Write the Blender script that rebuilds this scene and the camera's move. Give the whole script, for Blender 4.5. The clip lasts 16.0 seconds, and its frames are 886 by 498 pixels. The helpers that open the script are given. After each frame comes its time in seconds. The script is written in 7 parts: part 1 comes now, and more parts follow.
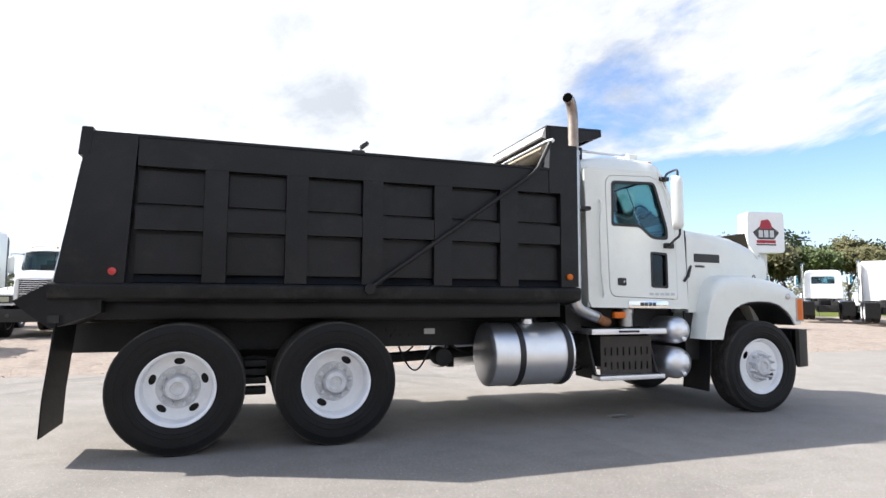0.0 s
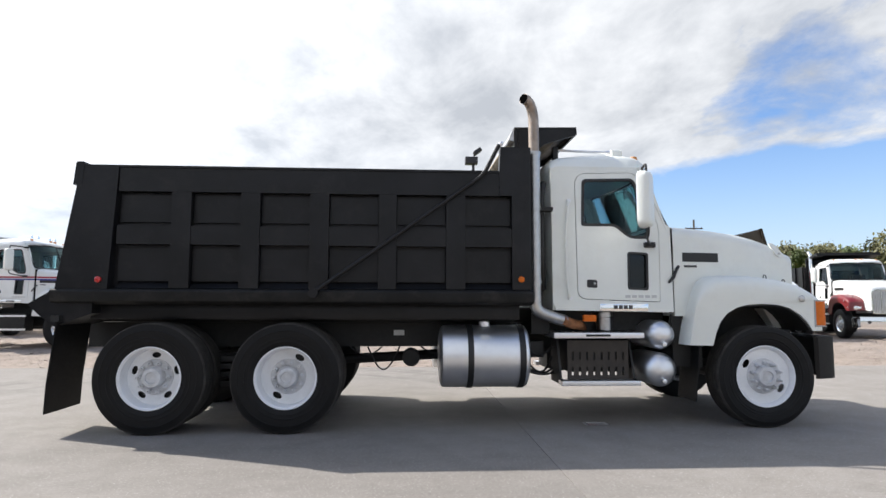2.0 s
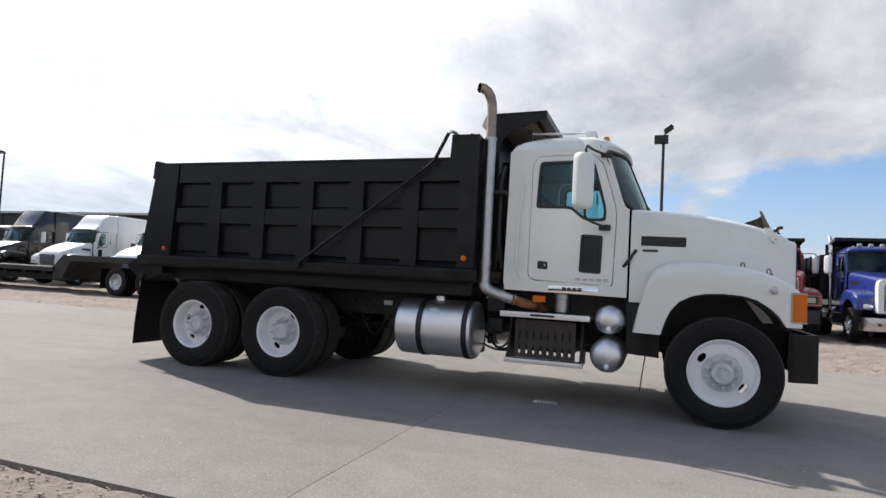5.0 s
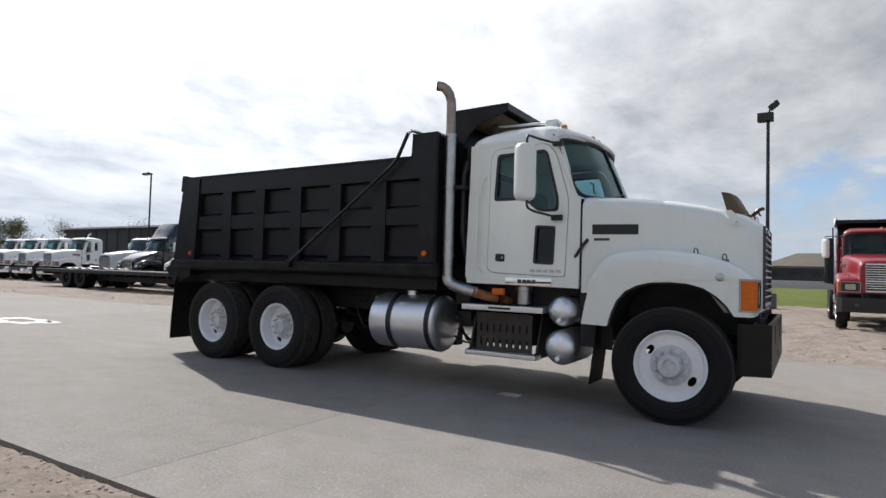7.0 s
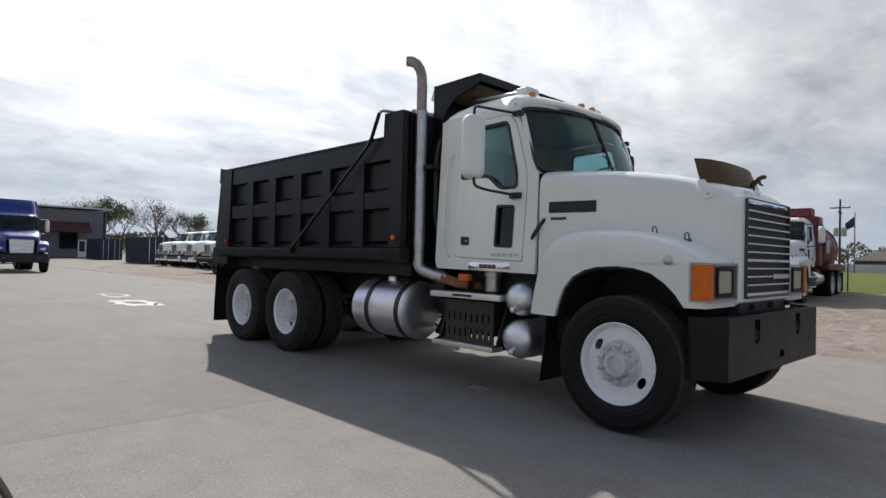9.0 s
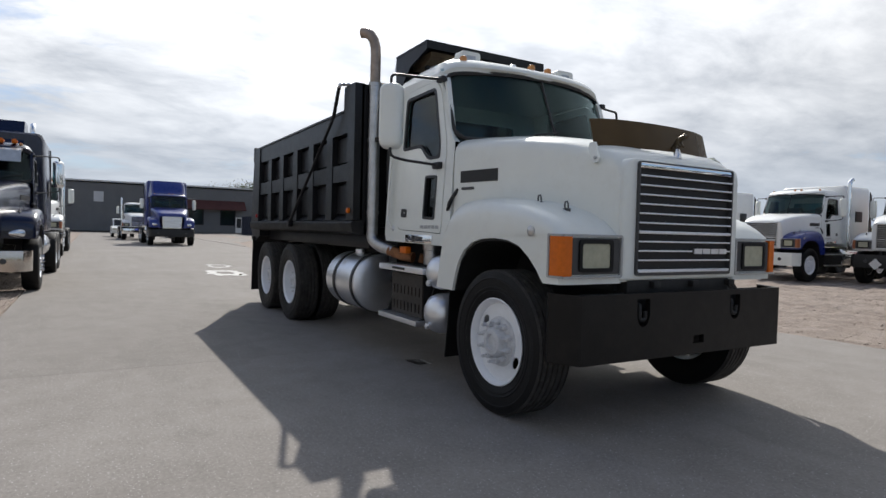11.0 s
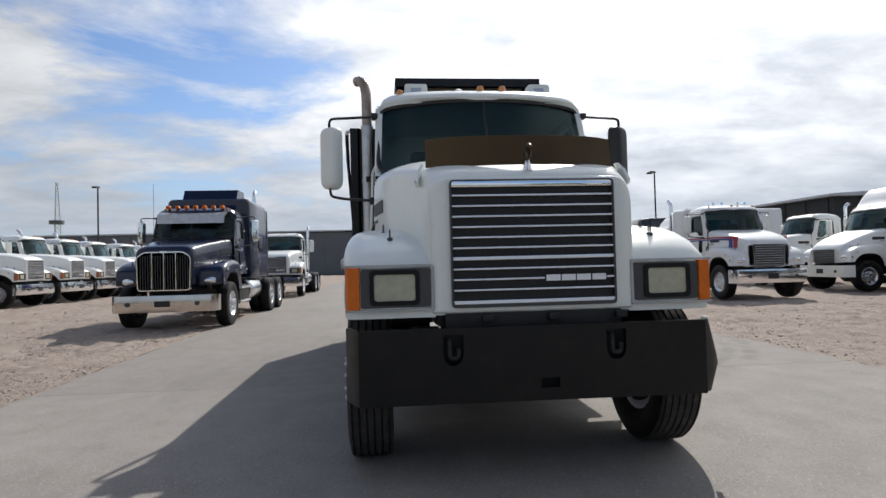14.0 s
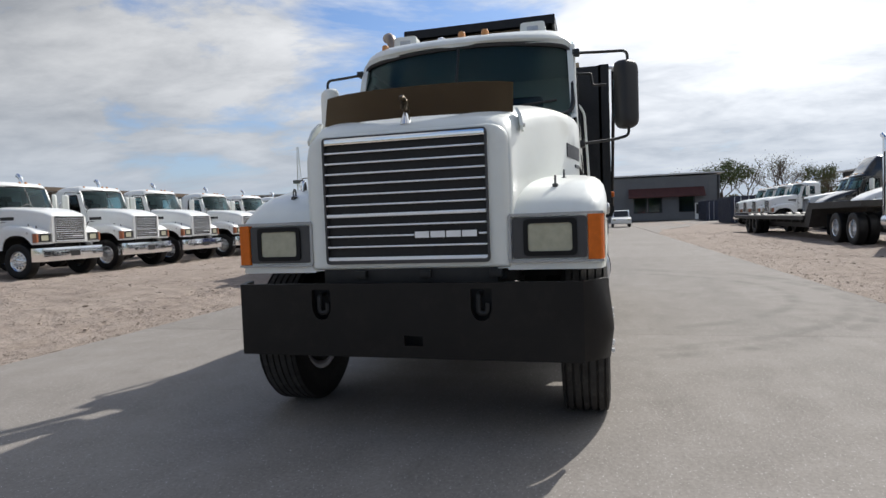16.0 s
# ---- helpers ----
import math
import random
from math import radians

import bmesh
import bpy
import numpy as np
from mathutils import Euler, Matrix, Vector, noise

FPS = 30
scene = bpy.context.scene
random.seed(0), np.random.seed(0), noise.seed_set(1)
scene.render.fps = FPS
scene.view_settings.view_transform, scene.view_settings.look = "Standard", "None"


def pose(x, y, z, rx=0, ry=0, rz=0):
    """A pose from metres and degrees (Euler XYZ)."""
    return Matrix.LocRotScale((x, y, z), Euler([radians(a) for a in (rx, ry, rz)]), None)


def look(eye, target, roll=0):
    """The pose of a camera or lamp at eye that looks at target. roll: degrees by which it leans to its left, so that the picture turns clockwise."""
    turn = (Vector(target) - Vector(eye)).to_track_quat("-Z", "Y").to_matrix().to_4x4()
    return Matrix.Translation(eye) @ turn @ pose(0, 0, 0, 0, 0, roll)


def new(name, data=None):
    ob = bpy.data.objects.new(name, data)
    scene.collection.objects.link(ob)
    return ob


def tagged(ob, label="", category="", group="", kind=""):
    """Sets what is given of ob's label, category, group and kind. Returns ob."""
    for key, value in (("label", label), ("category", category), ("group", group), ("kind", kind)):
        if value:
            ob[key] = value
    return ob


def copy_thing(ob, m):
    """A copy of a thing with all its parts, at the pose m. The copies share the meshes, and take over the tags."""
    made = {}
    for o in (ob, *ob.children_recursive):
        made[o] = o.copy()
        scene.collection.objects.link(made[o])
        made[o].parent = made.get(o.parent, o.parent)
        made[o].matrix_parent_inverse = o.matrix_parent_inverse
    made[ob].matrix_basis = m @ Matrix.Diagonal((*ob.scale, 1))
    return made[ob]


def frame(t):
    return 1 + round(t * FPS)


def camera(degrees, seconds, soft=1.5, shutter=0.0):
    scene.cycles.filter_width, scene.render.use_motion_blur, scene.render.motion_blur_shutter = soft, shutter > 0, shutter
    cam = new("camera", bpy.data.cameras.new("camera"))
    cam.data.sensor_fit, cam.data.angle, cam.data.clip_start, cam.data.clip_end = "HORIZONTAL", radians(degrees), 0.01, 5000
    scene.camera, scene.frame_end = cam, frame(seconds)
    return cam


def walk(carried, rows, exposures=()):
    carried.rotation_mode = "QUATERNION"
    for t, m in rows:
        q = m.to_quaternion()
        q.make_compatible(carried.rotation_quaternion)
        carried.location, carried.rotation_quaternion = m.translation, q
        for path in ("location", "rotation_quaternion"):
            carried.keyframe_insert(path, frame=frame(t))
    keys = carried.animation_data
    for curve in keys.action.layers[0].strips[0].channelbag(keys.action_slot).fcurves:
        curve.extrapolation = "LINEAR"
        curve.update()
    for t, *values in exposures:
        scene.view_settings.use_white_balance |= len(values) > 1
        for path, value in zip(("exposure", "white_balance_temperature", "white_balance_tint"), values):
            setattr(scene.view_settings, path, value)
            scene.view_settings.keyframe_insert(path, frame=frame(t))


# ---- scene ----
# ---- camera ----
cam = camera(73.4, 16.0)
METRES, EYE, TILT, LEAN, TURN = 16.25, 1.3, 0.0, 0.0, -18.4
ROWS = [
    (0.0, 0.0, 0.0, 0.0, -0.02, 4.84, -0.26),
    (0.5, 0.0311, -0.0018, 0.0015, 5.02, 3.13, -1.48),
    (1.0, 0.0643, -0.0057, -0.0011, 10.37, 4.77, -0.45),
    (1.5, 0.0963, -0.0026, -0.0026, 15.94, 4.71, -0.29),
    (2.0, 0.13, 0.0028, 0.0, 15.04, 5.13, -0.18),
    (2.5, 0.1668, 0.0019, 0.0002, 19.83, 3.5, -2.71),
    (3.0, 0.198, 0.0092, -0.0035, 22.32, 2.72, -2.14),
    (3.5, 0.2265, 0.0188, -0.0005, 24.15, 3.19, -1.02),
    (4.0, 0.2591, 0.0278, -0.0001, 29.93, 2.71, -2.35),
    (6.5, 0.3871, 0.1014, -0.0007, 45.31, 4.17, -0.86),
    (7.0, 0.4056, 0.1221, 0.0015, 50.01, 2.28, -1.55),
    (7.5, 0.416, 0.1517, 0.0008, 54.79, -0.09, -2.93),
    (8.0, 0.4284, 0.1793, 0.0002, 57.06, 2.5, -1.22),
    (8.5, 0.4425, 0.2058, 0.0025, 60.8, 2.7, -1.28),
    (9.0, 0.4529, 0.2357, 0.0023, 64.37, 0.77, -1.25),
    (9.5, 0.4659, 0.2652, 0.001, 64.88, 4.92, -0.85),
    (10.0, 0.4767, 0.2944, 0.002, 69.31, 1.89, -1.15),
    (12.5, 0.495, 0.4453, 0.0025, 86.65, 0.91, -0.28),
    (13.0, 0.4959, 0.4738, 0.0032, 90.66, 1.28, -0.48),
    (13.5, 0.4874, 0.5042, 0.004, 94.82, -0.16, -0.89),
    (14.0, 0.4799, 0.5342, 0.0023, 102.81, 1.42, 1.43),
    (14.5, 0.4696, 0.5615, 0.0015, 111.21, 0.34, 1.53),
    (15.0, 0.4565, 0.5899, 0.0034, 111.82, -0.96, 1.99),
    (15.5, 0.4463, 0.6228, 0.0034, 120.3, -1.04, 1.54),
    (16.0, 0.4293, 0.6507, 0.0008, 122.9, -2.72, 2.1),
]
EXPOSURES = [(0.0, 0.72), (2.0, 0.32), (4.0, 0.02), (7.0, -0.24), (9.0, -0.44), (12.5, -0.45), (16.0, -0.38)]
walk(cam, [(t, pose(0, 0, EYE, TILT, LEAN, TURN) @ pose(METRES * x, METRES * y, METRES * z, 90 + pitch, roll, yaw)) for t, x, y, z, yaw, pitch, roll in ROWS], EXPOSURES)

# ---- light ----
SUN_TO = Vector((-1.06, 0.496, 1.0)).normalized()
sun = new("sun", bpy.data.lights.new("sun", "SUN"))
sun.data.energy, sun.data.angle, sun.data.color = 5.8, radians(0.6), (1.0, 0.962, 0.90)
sun.matrix_world = look((0, 0, 60), Vector((0, 0, 60)) - SUN_TO)


def build_world():
    w = bpy.data.worlds.new("sky")
    scene.world = w
    w.use_nodes = True
    nt = w.node_tree
    nt.nodes.clear()
    N, L = nt.nodes.new, nt.links.new

    def math_node(op, a, b=None, c=None):
        n = N("ShaderNodeMath")
        n.operation = op
        for i, v in enumerate((a, b, c)):
            if v is None:
                continue
            if isinstance(v, (int, float)):
                n.inputs[i].default_value = v
            else:
                L(v, n.inputs[i])
        return n.outputs[0]

    tc = N("ShaderNodeTexCoord")
    sep = N("ShaderNodeSeparateXYZ")
    L(tc.outputs["Generated"], sep.inputs[0])
    up = math_node("MAXIMUM", sep.outputs[2], 0.0)
    den = math_node("ADD", up, 0.20)
    px, py = math_node("DIVIDE", sep.outputs[0], den), math_node("DIVIDE", sep.outputs[1], den)
    comb = N("ShaderNodeCombineXYZ")
    L(px, comb.inputs[0]), L(py, comb.inputs[1])

    def cloud_noise(scale, detail, rough, stretch, offset):
        m = N("ShaderNodeMapping")
        m.inputs["Location"].default_value = offset
        m.inputs["Rotation"].default_value = (0, 0, radians(25))
        m.inputs["Scale"].default_value = stretch
        L(comb.outputs[0], m.inputs[0])
        n = N("ShaderNodeTexNoise")
        n.inputs["Scale"].default_value, n.inputs["Detail"].default_value, n.inputs["Roughness"].default_value = scale, detail, rough
        n.inputs["Distortion"].default_value = 0.25
        L(m.outputs[0], n.inputs["Vector"])
        return n.outputs["Fac"]

    big = cloud_noise(0.60, 3.0, 0.5, (1.0, 1.0, 1.0), (3.1, 1.7, 0.0))
    mid = cloud_noise(1.7, 12.0, 0.60, (1.0, 0.7, 1.0), (0.4, 7.3, 0.0))
    fine = cloud_noise(3.4, 12.0, 0.60, (1.0, 0.7, 1.0), (5.2, 2.2, 0.0))
    # nearness to the sun
    dot = N("ShaderNodeVectorMath")
    dot.operation = "DOT_PRODUCT"
    L(tc.outputs["Generated"], dot.inputs[0])
    dot.inputs[1].default_value = SUN_TO
    near = math_node("MAXIMUM", dot.outputs["Value"], 0.0)
    # cloud cover: thick towards the sun, broken on the far side of the sky
    cover = math_node("ADD", math_node("MULTIPLY_ADD", big, 0.30, 0.04), math_node("MULTIPLY", mid, 0.88))
    cover = math_node("ADD", cover, math_node("MULTIPLY", dot.outputs["Value"], 0.16))
    # thinner cover high overhead
    cover = math_node("SUBTRACT", cover, math_node("MULTIPLY", math_node("MAXIMUM", math_node("SUBTRACT", up, 0.46), 0.0), 0.5))
    # clearer stretches of sky
    for way, k, low, tight in (((0.53, 0.84, 0.12), 0.42, (0.115, 0.115), 8.0), ((0.88, 0.42, 0.30), 0.16, None, 16.0), ((0.20, 0.97, 0.14), 0.28, (0.143, 0.075), 70.0), ((-0.85, -0.34, 0.40), 0.25, None, 9.0)):
        gap = N("ShaderNodeVectorMath")
        gap.operation = "DOT_PRODUCT"
        L(tc.outputs["Generated"], gap.inputs[0])
        gap.inputs[1].default_value = Vector(way).normalized()
        dip = math_node("MULTIPLY", math_node("POWER", math_node("MAXIMUM", gap.outputs["Value"], 0.0), tight), k)
        if low:
            off = math_node("DIVIDE", math_node("SUBTRACT", up, low[0]), low[1])
            dip = math_node("MULTIPLY", dip, math_node("MAXIMUM", math_node("SUBTRACT", 1.0, math_node("MULTIPLY", off, off)), 0.0))
        cover = math_node("SUBTRACT", cover, dip)
    ramp = N("ShaderNodeValToRGB")
    ramp.color_ramp.elements[0].position, ramp.color_ramp.elements[1].position = 0.45, 0.58
    L(cover, ramp.inputs[0])
    # brightness within the clouds
    shade = N("ShaderNodeValToRGB")
    shade.color_ramp.elements[0].position, shade.color_ramp.elements[1].position = 0.39, 0.62
    shade.color_ramp.elements[0].color, shade.color_ramp.elements[1].color = (0.72, 0.765, 0.84, 1), (1.34, 1.37, 1.42, 1)
    L(math_node("ADD", math_node("MULTIPLY", mid, 0.5), math_node("MULTIPLY", fine, 0.5)), shade.inputs[0])
    glow = math_node("ADD", math_node("MULTIPLY", math_node("POWER", near, 4.0), 1.30), 0.60)
    lit = N("ShaderNodeMix")
    lit.data_type, lit.blend_type = "RGBA", "MULTIPLY"
    lit.inputs["Factor"].default_value = 1.0
    L(shade.outputs[0], lit.inputs["A"])
    grey = N("ShaderNodeCombineColor")
    for i in range(3):
        L(glow, grey.inputs[i])
    L(grey.outputs[0], lit.inputs["B"])
    sky = N("ShaderNodeTexSky")
    sky.sky_type, sky.sun_disc = "NISHITA", False
    sky.sun_elevation, sky.sun_rotation = math.asin(SUN_TO.z), math.atan2(SUN_TO.x, SUN_TO.y)
    blue = N("ShaderNodeMix")
    blue.data_type, blue.blend_type = "RGBA", "MULTIPLY"
    blue.inputs["Factor"].default_value = 1.0
    L(sky.outputs[0], blue.inputs["A"])
    blue.inputs["B"].default_value = (0.105, 0.130, 0.165, 1)
    mix = N("ShaderNodeMix")
    mix.data_type = "RGBA"
    L(ramp.outputs[0], mix.inputs["Factor"])
    L(blue.outputs["Result"], mix.inputs["A"])
    L(lit.outputs["Result"], mix.inputs["B"])
    # a pale veil low over the horizon
    haze = N("ShaderNodeMix")
    haze.data_type = "RGBA"
    L(math_node("POWER", math_node("SUBTRACT", 1.0, math_node("MINIMUM", math_node("MULTIPLY", up, 3.2), 1.0)), 2.0), haze.inputs["Factor"])
    L(mix.outputs["Result"], haze.inputs["A"])
    haze.inputs["B"].default_value = (0.60, 0.70, 0.84, 1)
    bg, out = N("ShaderNodeBackground"), N("ShaderNodeOutputWorld")
    L(haze.outputs["Result"], bg.inputs[0])
    bg.inputs[1].default_value = 1.0
    L(bg.outputs[0], out.inputs[0])


build_world()

# ---- materials ----
def material(name, color, rough=0.5, metal=0.0, vary=0.12, scale=3.0, bump=0.0, bump_scale=60.0, dirt=0.0, dirt_color=(0.25, 0.21, 0.16), coat=0.0, glass=0.0, island=False, detail=6.0, spec=0.5):
    m = bpy.data.materials.new(name)
    m.use_nodes = True
    nt = m.node_tree
    N, L = nt.nodes.new, nt.links.new
    b = nt.nodes["Principled BSDF"]
    b.inputs["Roughness"].default_value, b.inputs["Metallic"].default_value = rough, metal
    b.inputs["Specular IOR Level"].default_value = spec
    if coat:
        b.inputs["Coat Weight"].default_value, b.inputs["Coat Roughness"].default_value = coat, 0.06
    if glass:
        b.inputs["Transmission Weight"].default_value = glass
    tc = N("ShaderNodeTexCoord")

    def noise(s, d=detail, r=0.6):
        n = N("ShaderNodeTexNoise")
        n.inputs["Scale"].default_value, n.inputs["Detail"].default_value, n.inputs["Roughness"].default_value = s, d, r
        L(tc.outputs["Object"], n.inputs["Vector"])
        return n.outputs["Fac"]

    lo = [c * (1 - vary) for c in color]
    hi = [min(1.0, c * (1 + vary)) for c in color]
    ramp = N("ShaderNodeValToRGB")
    ramp.color_ramp.elements[0].position, ramp.color_ramp.elements[1].position = 0.3, 0.7
    ramp.color_ramp.elements[0].color, ramp.color_ramp.elements[1].color = (*lo, 1), (*hi, 1)
    a = noise(scale)
    L(a, ramp.inputs[0])
    col = ramp.outputs[0]
    if dirt:
        r2 = N("ShaderNodeValToRGB")
        r2.color_ramp.elements[0].position, r2.color_ramp.elements[1].position = 0.52, 0.75
        L(noise(scale * 2.3, 10.0, 0.72), r2.inputs[0])
        k = N("ShaderNodeMath")
        k.operation = "MULTIPLY"
        k.inputs[1].default_value = dirt
        L(r2.outputs[0], k.inputs[0])
        mx = N("ShaderNodeMix")
        mx.data_type = "RGBA"
        L(k.outputs[0], mx.inputs["Factor"])
        L(col, mx.inputs["A"])
        mx.inputs["B"].default_value = (*dirt_color, 1)
        col = mx.outputs["Result"]
    L(col, b.inputs["Base Color"])
    rr = N("ShaderNodeMapRange")
    rr.inputs["To Min"].default_value, rr.inputs["To Max"].default_value = max(0.02, rough * 0.8), min(1.0, rough * 1.25)
    L(noise(scale * 4 + 2), rr.inputs["Value"])
    L(rr.outputs[0], b.inputs["Roughness"])
    if bump:
        bp = N("ShaderNodeBump")
        bp.inputs["Strength"].default_value, bp.inputs["Distance"].default_value = min(1.0, bump), 0.02
        L(noise(bump_scale, 8.0, 0.65), bp.inputs["Height"])
        L(bp.outputs[0], b.inputs["Normal"])
    return m


M = {}
M["white"] = material("white_paint", (0.79, 0.81, 0.765), 0.34, vary=0.04, scale=1.5, dirt=0.15, dirt_color=(0.46, 0.43, 0.37), coat=0.35)
M["black_steel"] = material("black_box_paint", (0.0085, 0.0086, 0.010), 0.38, spec=0.30, vary=0.45, scale=1.6, dirt=0.42, dirt_color=(0.034, 0.032, 0.031), bump=0.10, bump_scale=25)
M["dusty_steel"] = material("dusty_black_rail", (0.011, 0.011, 0.011), 0.6, vary=0.4, scale=2.2, dirt=0.6, dirt_color=(0.055, 0.050, 0.045), bump=0.1, bump_scale=25, spec=0.25)
M["chassis"] = material("black_chassis", (0.010, 0.010, 0.010), 0.6, vary=0.4, scale=5, dirt=0.25, dirt_color=(0.035, 0.03, 0.026))
M["bumper"] = material("painted_bumper", (0.0075, 0.0064, 0.0058), 0.48, vary=0.35, scale=2.2, dirt=0.32, dirt_color=(0.032, 0.025, 0.020), bump=0.10, bump_scale=9, spec=0.28)
M["rubber"] = material("tyre_rubber", (0.0055, 0.0055, 0.006), 0.52, spec=0.26, vary=0.3, scale=6, dirt=0.10, dirt_color=(0.035, 0.031, 0.027), bump=0.15, bump_scale=90)
M["tread"] = material("dusty_tread", (0.046, 0.043, 0.040), 0.9, vary=0.3, scale=8, dirt=0.6, dirt_color=(0.13, 0.118, 0.105), spec=0.2)
M["rim"] = material("white_rim", (0.84, 0.85, 0.87), 0.42, vary=0.05, scale=7, dirt=0.14, dirt_color=(0.36, 0.34, 0.31))
M["hub"] = material("dusty_white_hub", (0.62, 0.625, 0.64), 0.5, vary=0.16, scale=14, dirt=0.4, dirt_color=(0.30, 0.28, 0.26))
# flat black: the dark inside of openings put into the colour
M["hole"] = material("black_hole", (0.003, 0.003, 0.003), 1.0, vary=0.1, spec=0.0)
M["alu"] = material("polished_aluminium", (0.78, 0.79, 0.80), 0.22, 1.0, vary=0.04, scale=4, bump=0.02, bump_scale=200)
M["alu_dull"] = material("brushed_aluminium", (0.80, 0.81, 0.83), 0.38, 1.0, vary=0.06, scale=6)
M["chrome"] = material("chrome", (0.85, 0.86, 0.87), 0.09, 1.0, vary=0.02, scale=3)
M["galv"] = material("stack_steel", (0.50, 0.50, 0.50), 0.34, 1.0, vary=0.15, scale=9, dirt=0.3, dirt_color=(0.32, 0.28, 0.24))
M["heat"] = material("heat_stained_steel", (0.34, 0.28, 0.235), 0.45, 0.75, vary=0.25, scale=9, dirt=0.4, dirt_color=(0.26, 0.15, 0.09))
M["rust"] = material("rusty_pipe", (0.28, 0.12, 0.05), 0.8, vary=0.4, scale=12, dirt=0.5, dirt_color=(0.12, 0.05, 0.025), bump=0.2)
M["amber"] = material("amber_lens", (0.66, 0.145, 0.009), 0.4, vary=0.12, scale=25, spec=0.3)
M["amber_faded"] = material("faded_amber_lens", (0.60, 0.27, 0.09), 0.4, vary=0.12, scale=25, spec=0.4)
M["amber_dim"] = material("dull_amber_lens", (0.34, 0.115, 0.05), 0.35, vary=0.15, scale=25, spec=0.5)
M["red_lens"] = material("red_lens", (0.50, 0.016, 0.014), 0.3, vary=0.06, scale=20, coat=0.5)
M["lamp"] = material("yellowed_headlamp", (0.42, 0.41, 0.30), 0.35, vary=0.15, scale=14, coat=0.1)
M["bezel"] = material("grey_bezel", (0.05, 0.05, 0.052), 0.4, vary=0.1, scale=10)
M["grille_dark"] = material("radiator_core", (0.010, 0.010, 0.010), 0.6, vary=0.4, scale=30)
M["plastic"] = material("black_plastic", (0.012, 0.012, 0.013), 0.45, vary=0.15, scale=10)
M["interior"] = material("cab_interior", (0.11, 0.115, 0.115), 0.8, vary=0.15, scale=4)
M["battery"] = material("brown_battery_box", (0.035, 0.028, 0.022), 0.6, vary=0.3, scale=6, dirt=0.3, dirt_color=(0.08, 0.06, 0.045))
M["tarp"] = material("tan_tarp", (0.36, 0.29, 0.20), 0.85, vary=0.2, scale=7, bump=0.5, bump_scale=18)
# the same canvas darkened: the canopy's shade put into the colour
M["tarp_shaded"] = material("shaded_tan_tarp", (0.17, 0.13, 0.085), 0.9, vary=0.25, scale=7, bump=0.5, bump_scale=18)
M["gold"] = material("gold_ornament", (0.10, 0.08, 0.055), 0.35, 1.0, vary=0.1)
M["decal"] = material("white_decal", (0.7, 0.7, 0.68), 0.5, vary=0.1, scale=30)


def glass_mat(name, tint, mix, shine=(0.9, 0.95, 0.95)):
    """Thin window glass: part clear and tinted, part mirror."""
    m = bpy.data.materials.new(name)
    m.use_nodes = True
    nt = m.node_tree
    nt.nodes.clear()
    N, L = nt.nodes.new, nt.links.new
    tr, gl, mx, fr, out = N("ShaderNodeBsdfTransparent"), N("ShaderNodeBsdfGlossy"), N("ShaderNodeMixShader"), N("ShaderNodeFresnel"), N("ShaderNodeOutputMaterial")
    tr.inputs[0].default_value = (*tint, 1)
    gl.inputs["Color"].default_value, gl.inputs["Roughness"].default_value = (*shine, 1), 0.03
    fr.inputs[0].default_value = mix
    L(fr.outputs[0], mx.inputs[0]), L(tr.outputs[0], mx.inputs[1]), L(gl.outputs[0], mx.inputs[2]), L(mx.outputs[0], out.inputs[0])
    return m


def smoked_plastic():
    """Smoked acrylic: dark and glossy, with brown light coming through it."""
    m = bpy.data.materials.new("smoked_acrylic")
    m.use_nodes = True
    nt = m.node_tree
    N, L = nt.nodes.new, nt.links.new
    b, out = nt.nodes["Principled BSDF"], nt.nodes["Material Output"]
    b.inputs["Base Color"].default_value, b.inputs["Roughness"].default_value = (0.022, 0.019, 0.016, 1), 0.16
    tc, n, ramp = N("ShaderNodeTexCoord"), N("ShaderNodeTexNoise"), N("ShaderNodeValToRGB")
    n.inputs["Scale"].default_value, n.inputs["Detail"].default_value = 3.0, 8.0
    L(tc.outputs["Object"], n.inputs["Vector"])
    ramp.color_ramp.elements[0].color, ramp.color_ramp.elements[1].color = (0.062, 0.043, 0.024, 1), (0.098, 0.070, 0.040, 1)
    L(n.outputs["Fac"], ramp.inputs[0])
    tr, mx = N("ShaderNodeBsdfTranslucent"), N("ShaderNodeMixShader")
    L(ramp.outputs[0], tr.inputs[0])
    mx.inputs[0].default_value = 0.55
    L(b.outputs[0], mx.inputs[1]), L(tr.outputs[0], mx.inputs[2]), L(mx.outputs[0], out.inputs[0])
    return m


M["bug"] = smoked_plastic()
M["glass"] = glass_mat("green_tinted_glass", (0.60, 0.80, 0.84), 1.42)
M["windscreen"] = glass_mat("green_windscreen_glass", (0.42, 0.52, 0.53), 1.40, (0.70, 0.90, 0.93))
M["dark_glass"] = glass_mat("dark_door_glass", (0.10, 0.14, 0.14), 1.45)
M["light_grey"] = material("light_grey_trim", (0.40, 0.40, 0.39), 0.45, vary=0.12, scale=8)


# ---- building helpers ----
def part(name, bm, mat, parent=None, label="", smooth=35, flip=True):
    if flip:
        bmesh.ops.recalc_face_normals(bm, faces=bm.faces)
    me = bpy.data.meshes.new(name)
    bm.to_mesh(me)
    bm.free()
    me.materials.append(M[mat] if isinstance(mat, str) else mat)
    me.polygons.foreach_set("use_smooth", [True] * len(me.polygons))
    me.set_sharp_from_angle(angle=radians(smooth))
    ob = new(name, me)
    ob.parent = parent
    if label:
        ob["label"] = label
    return ob


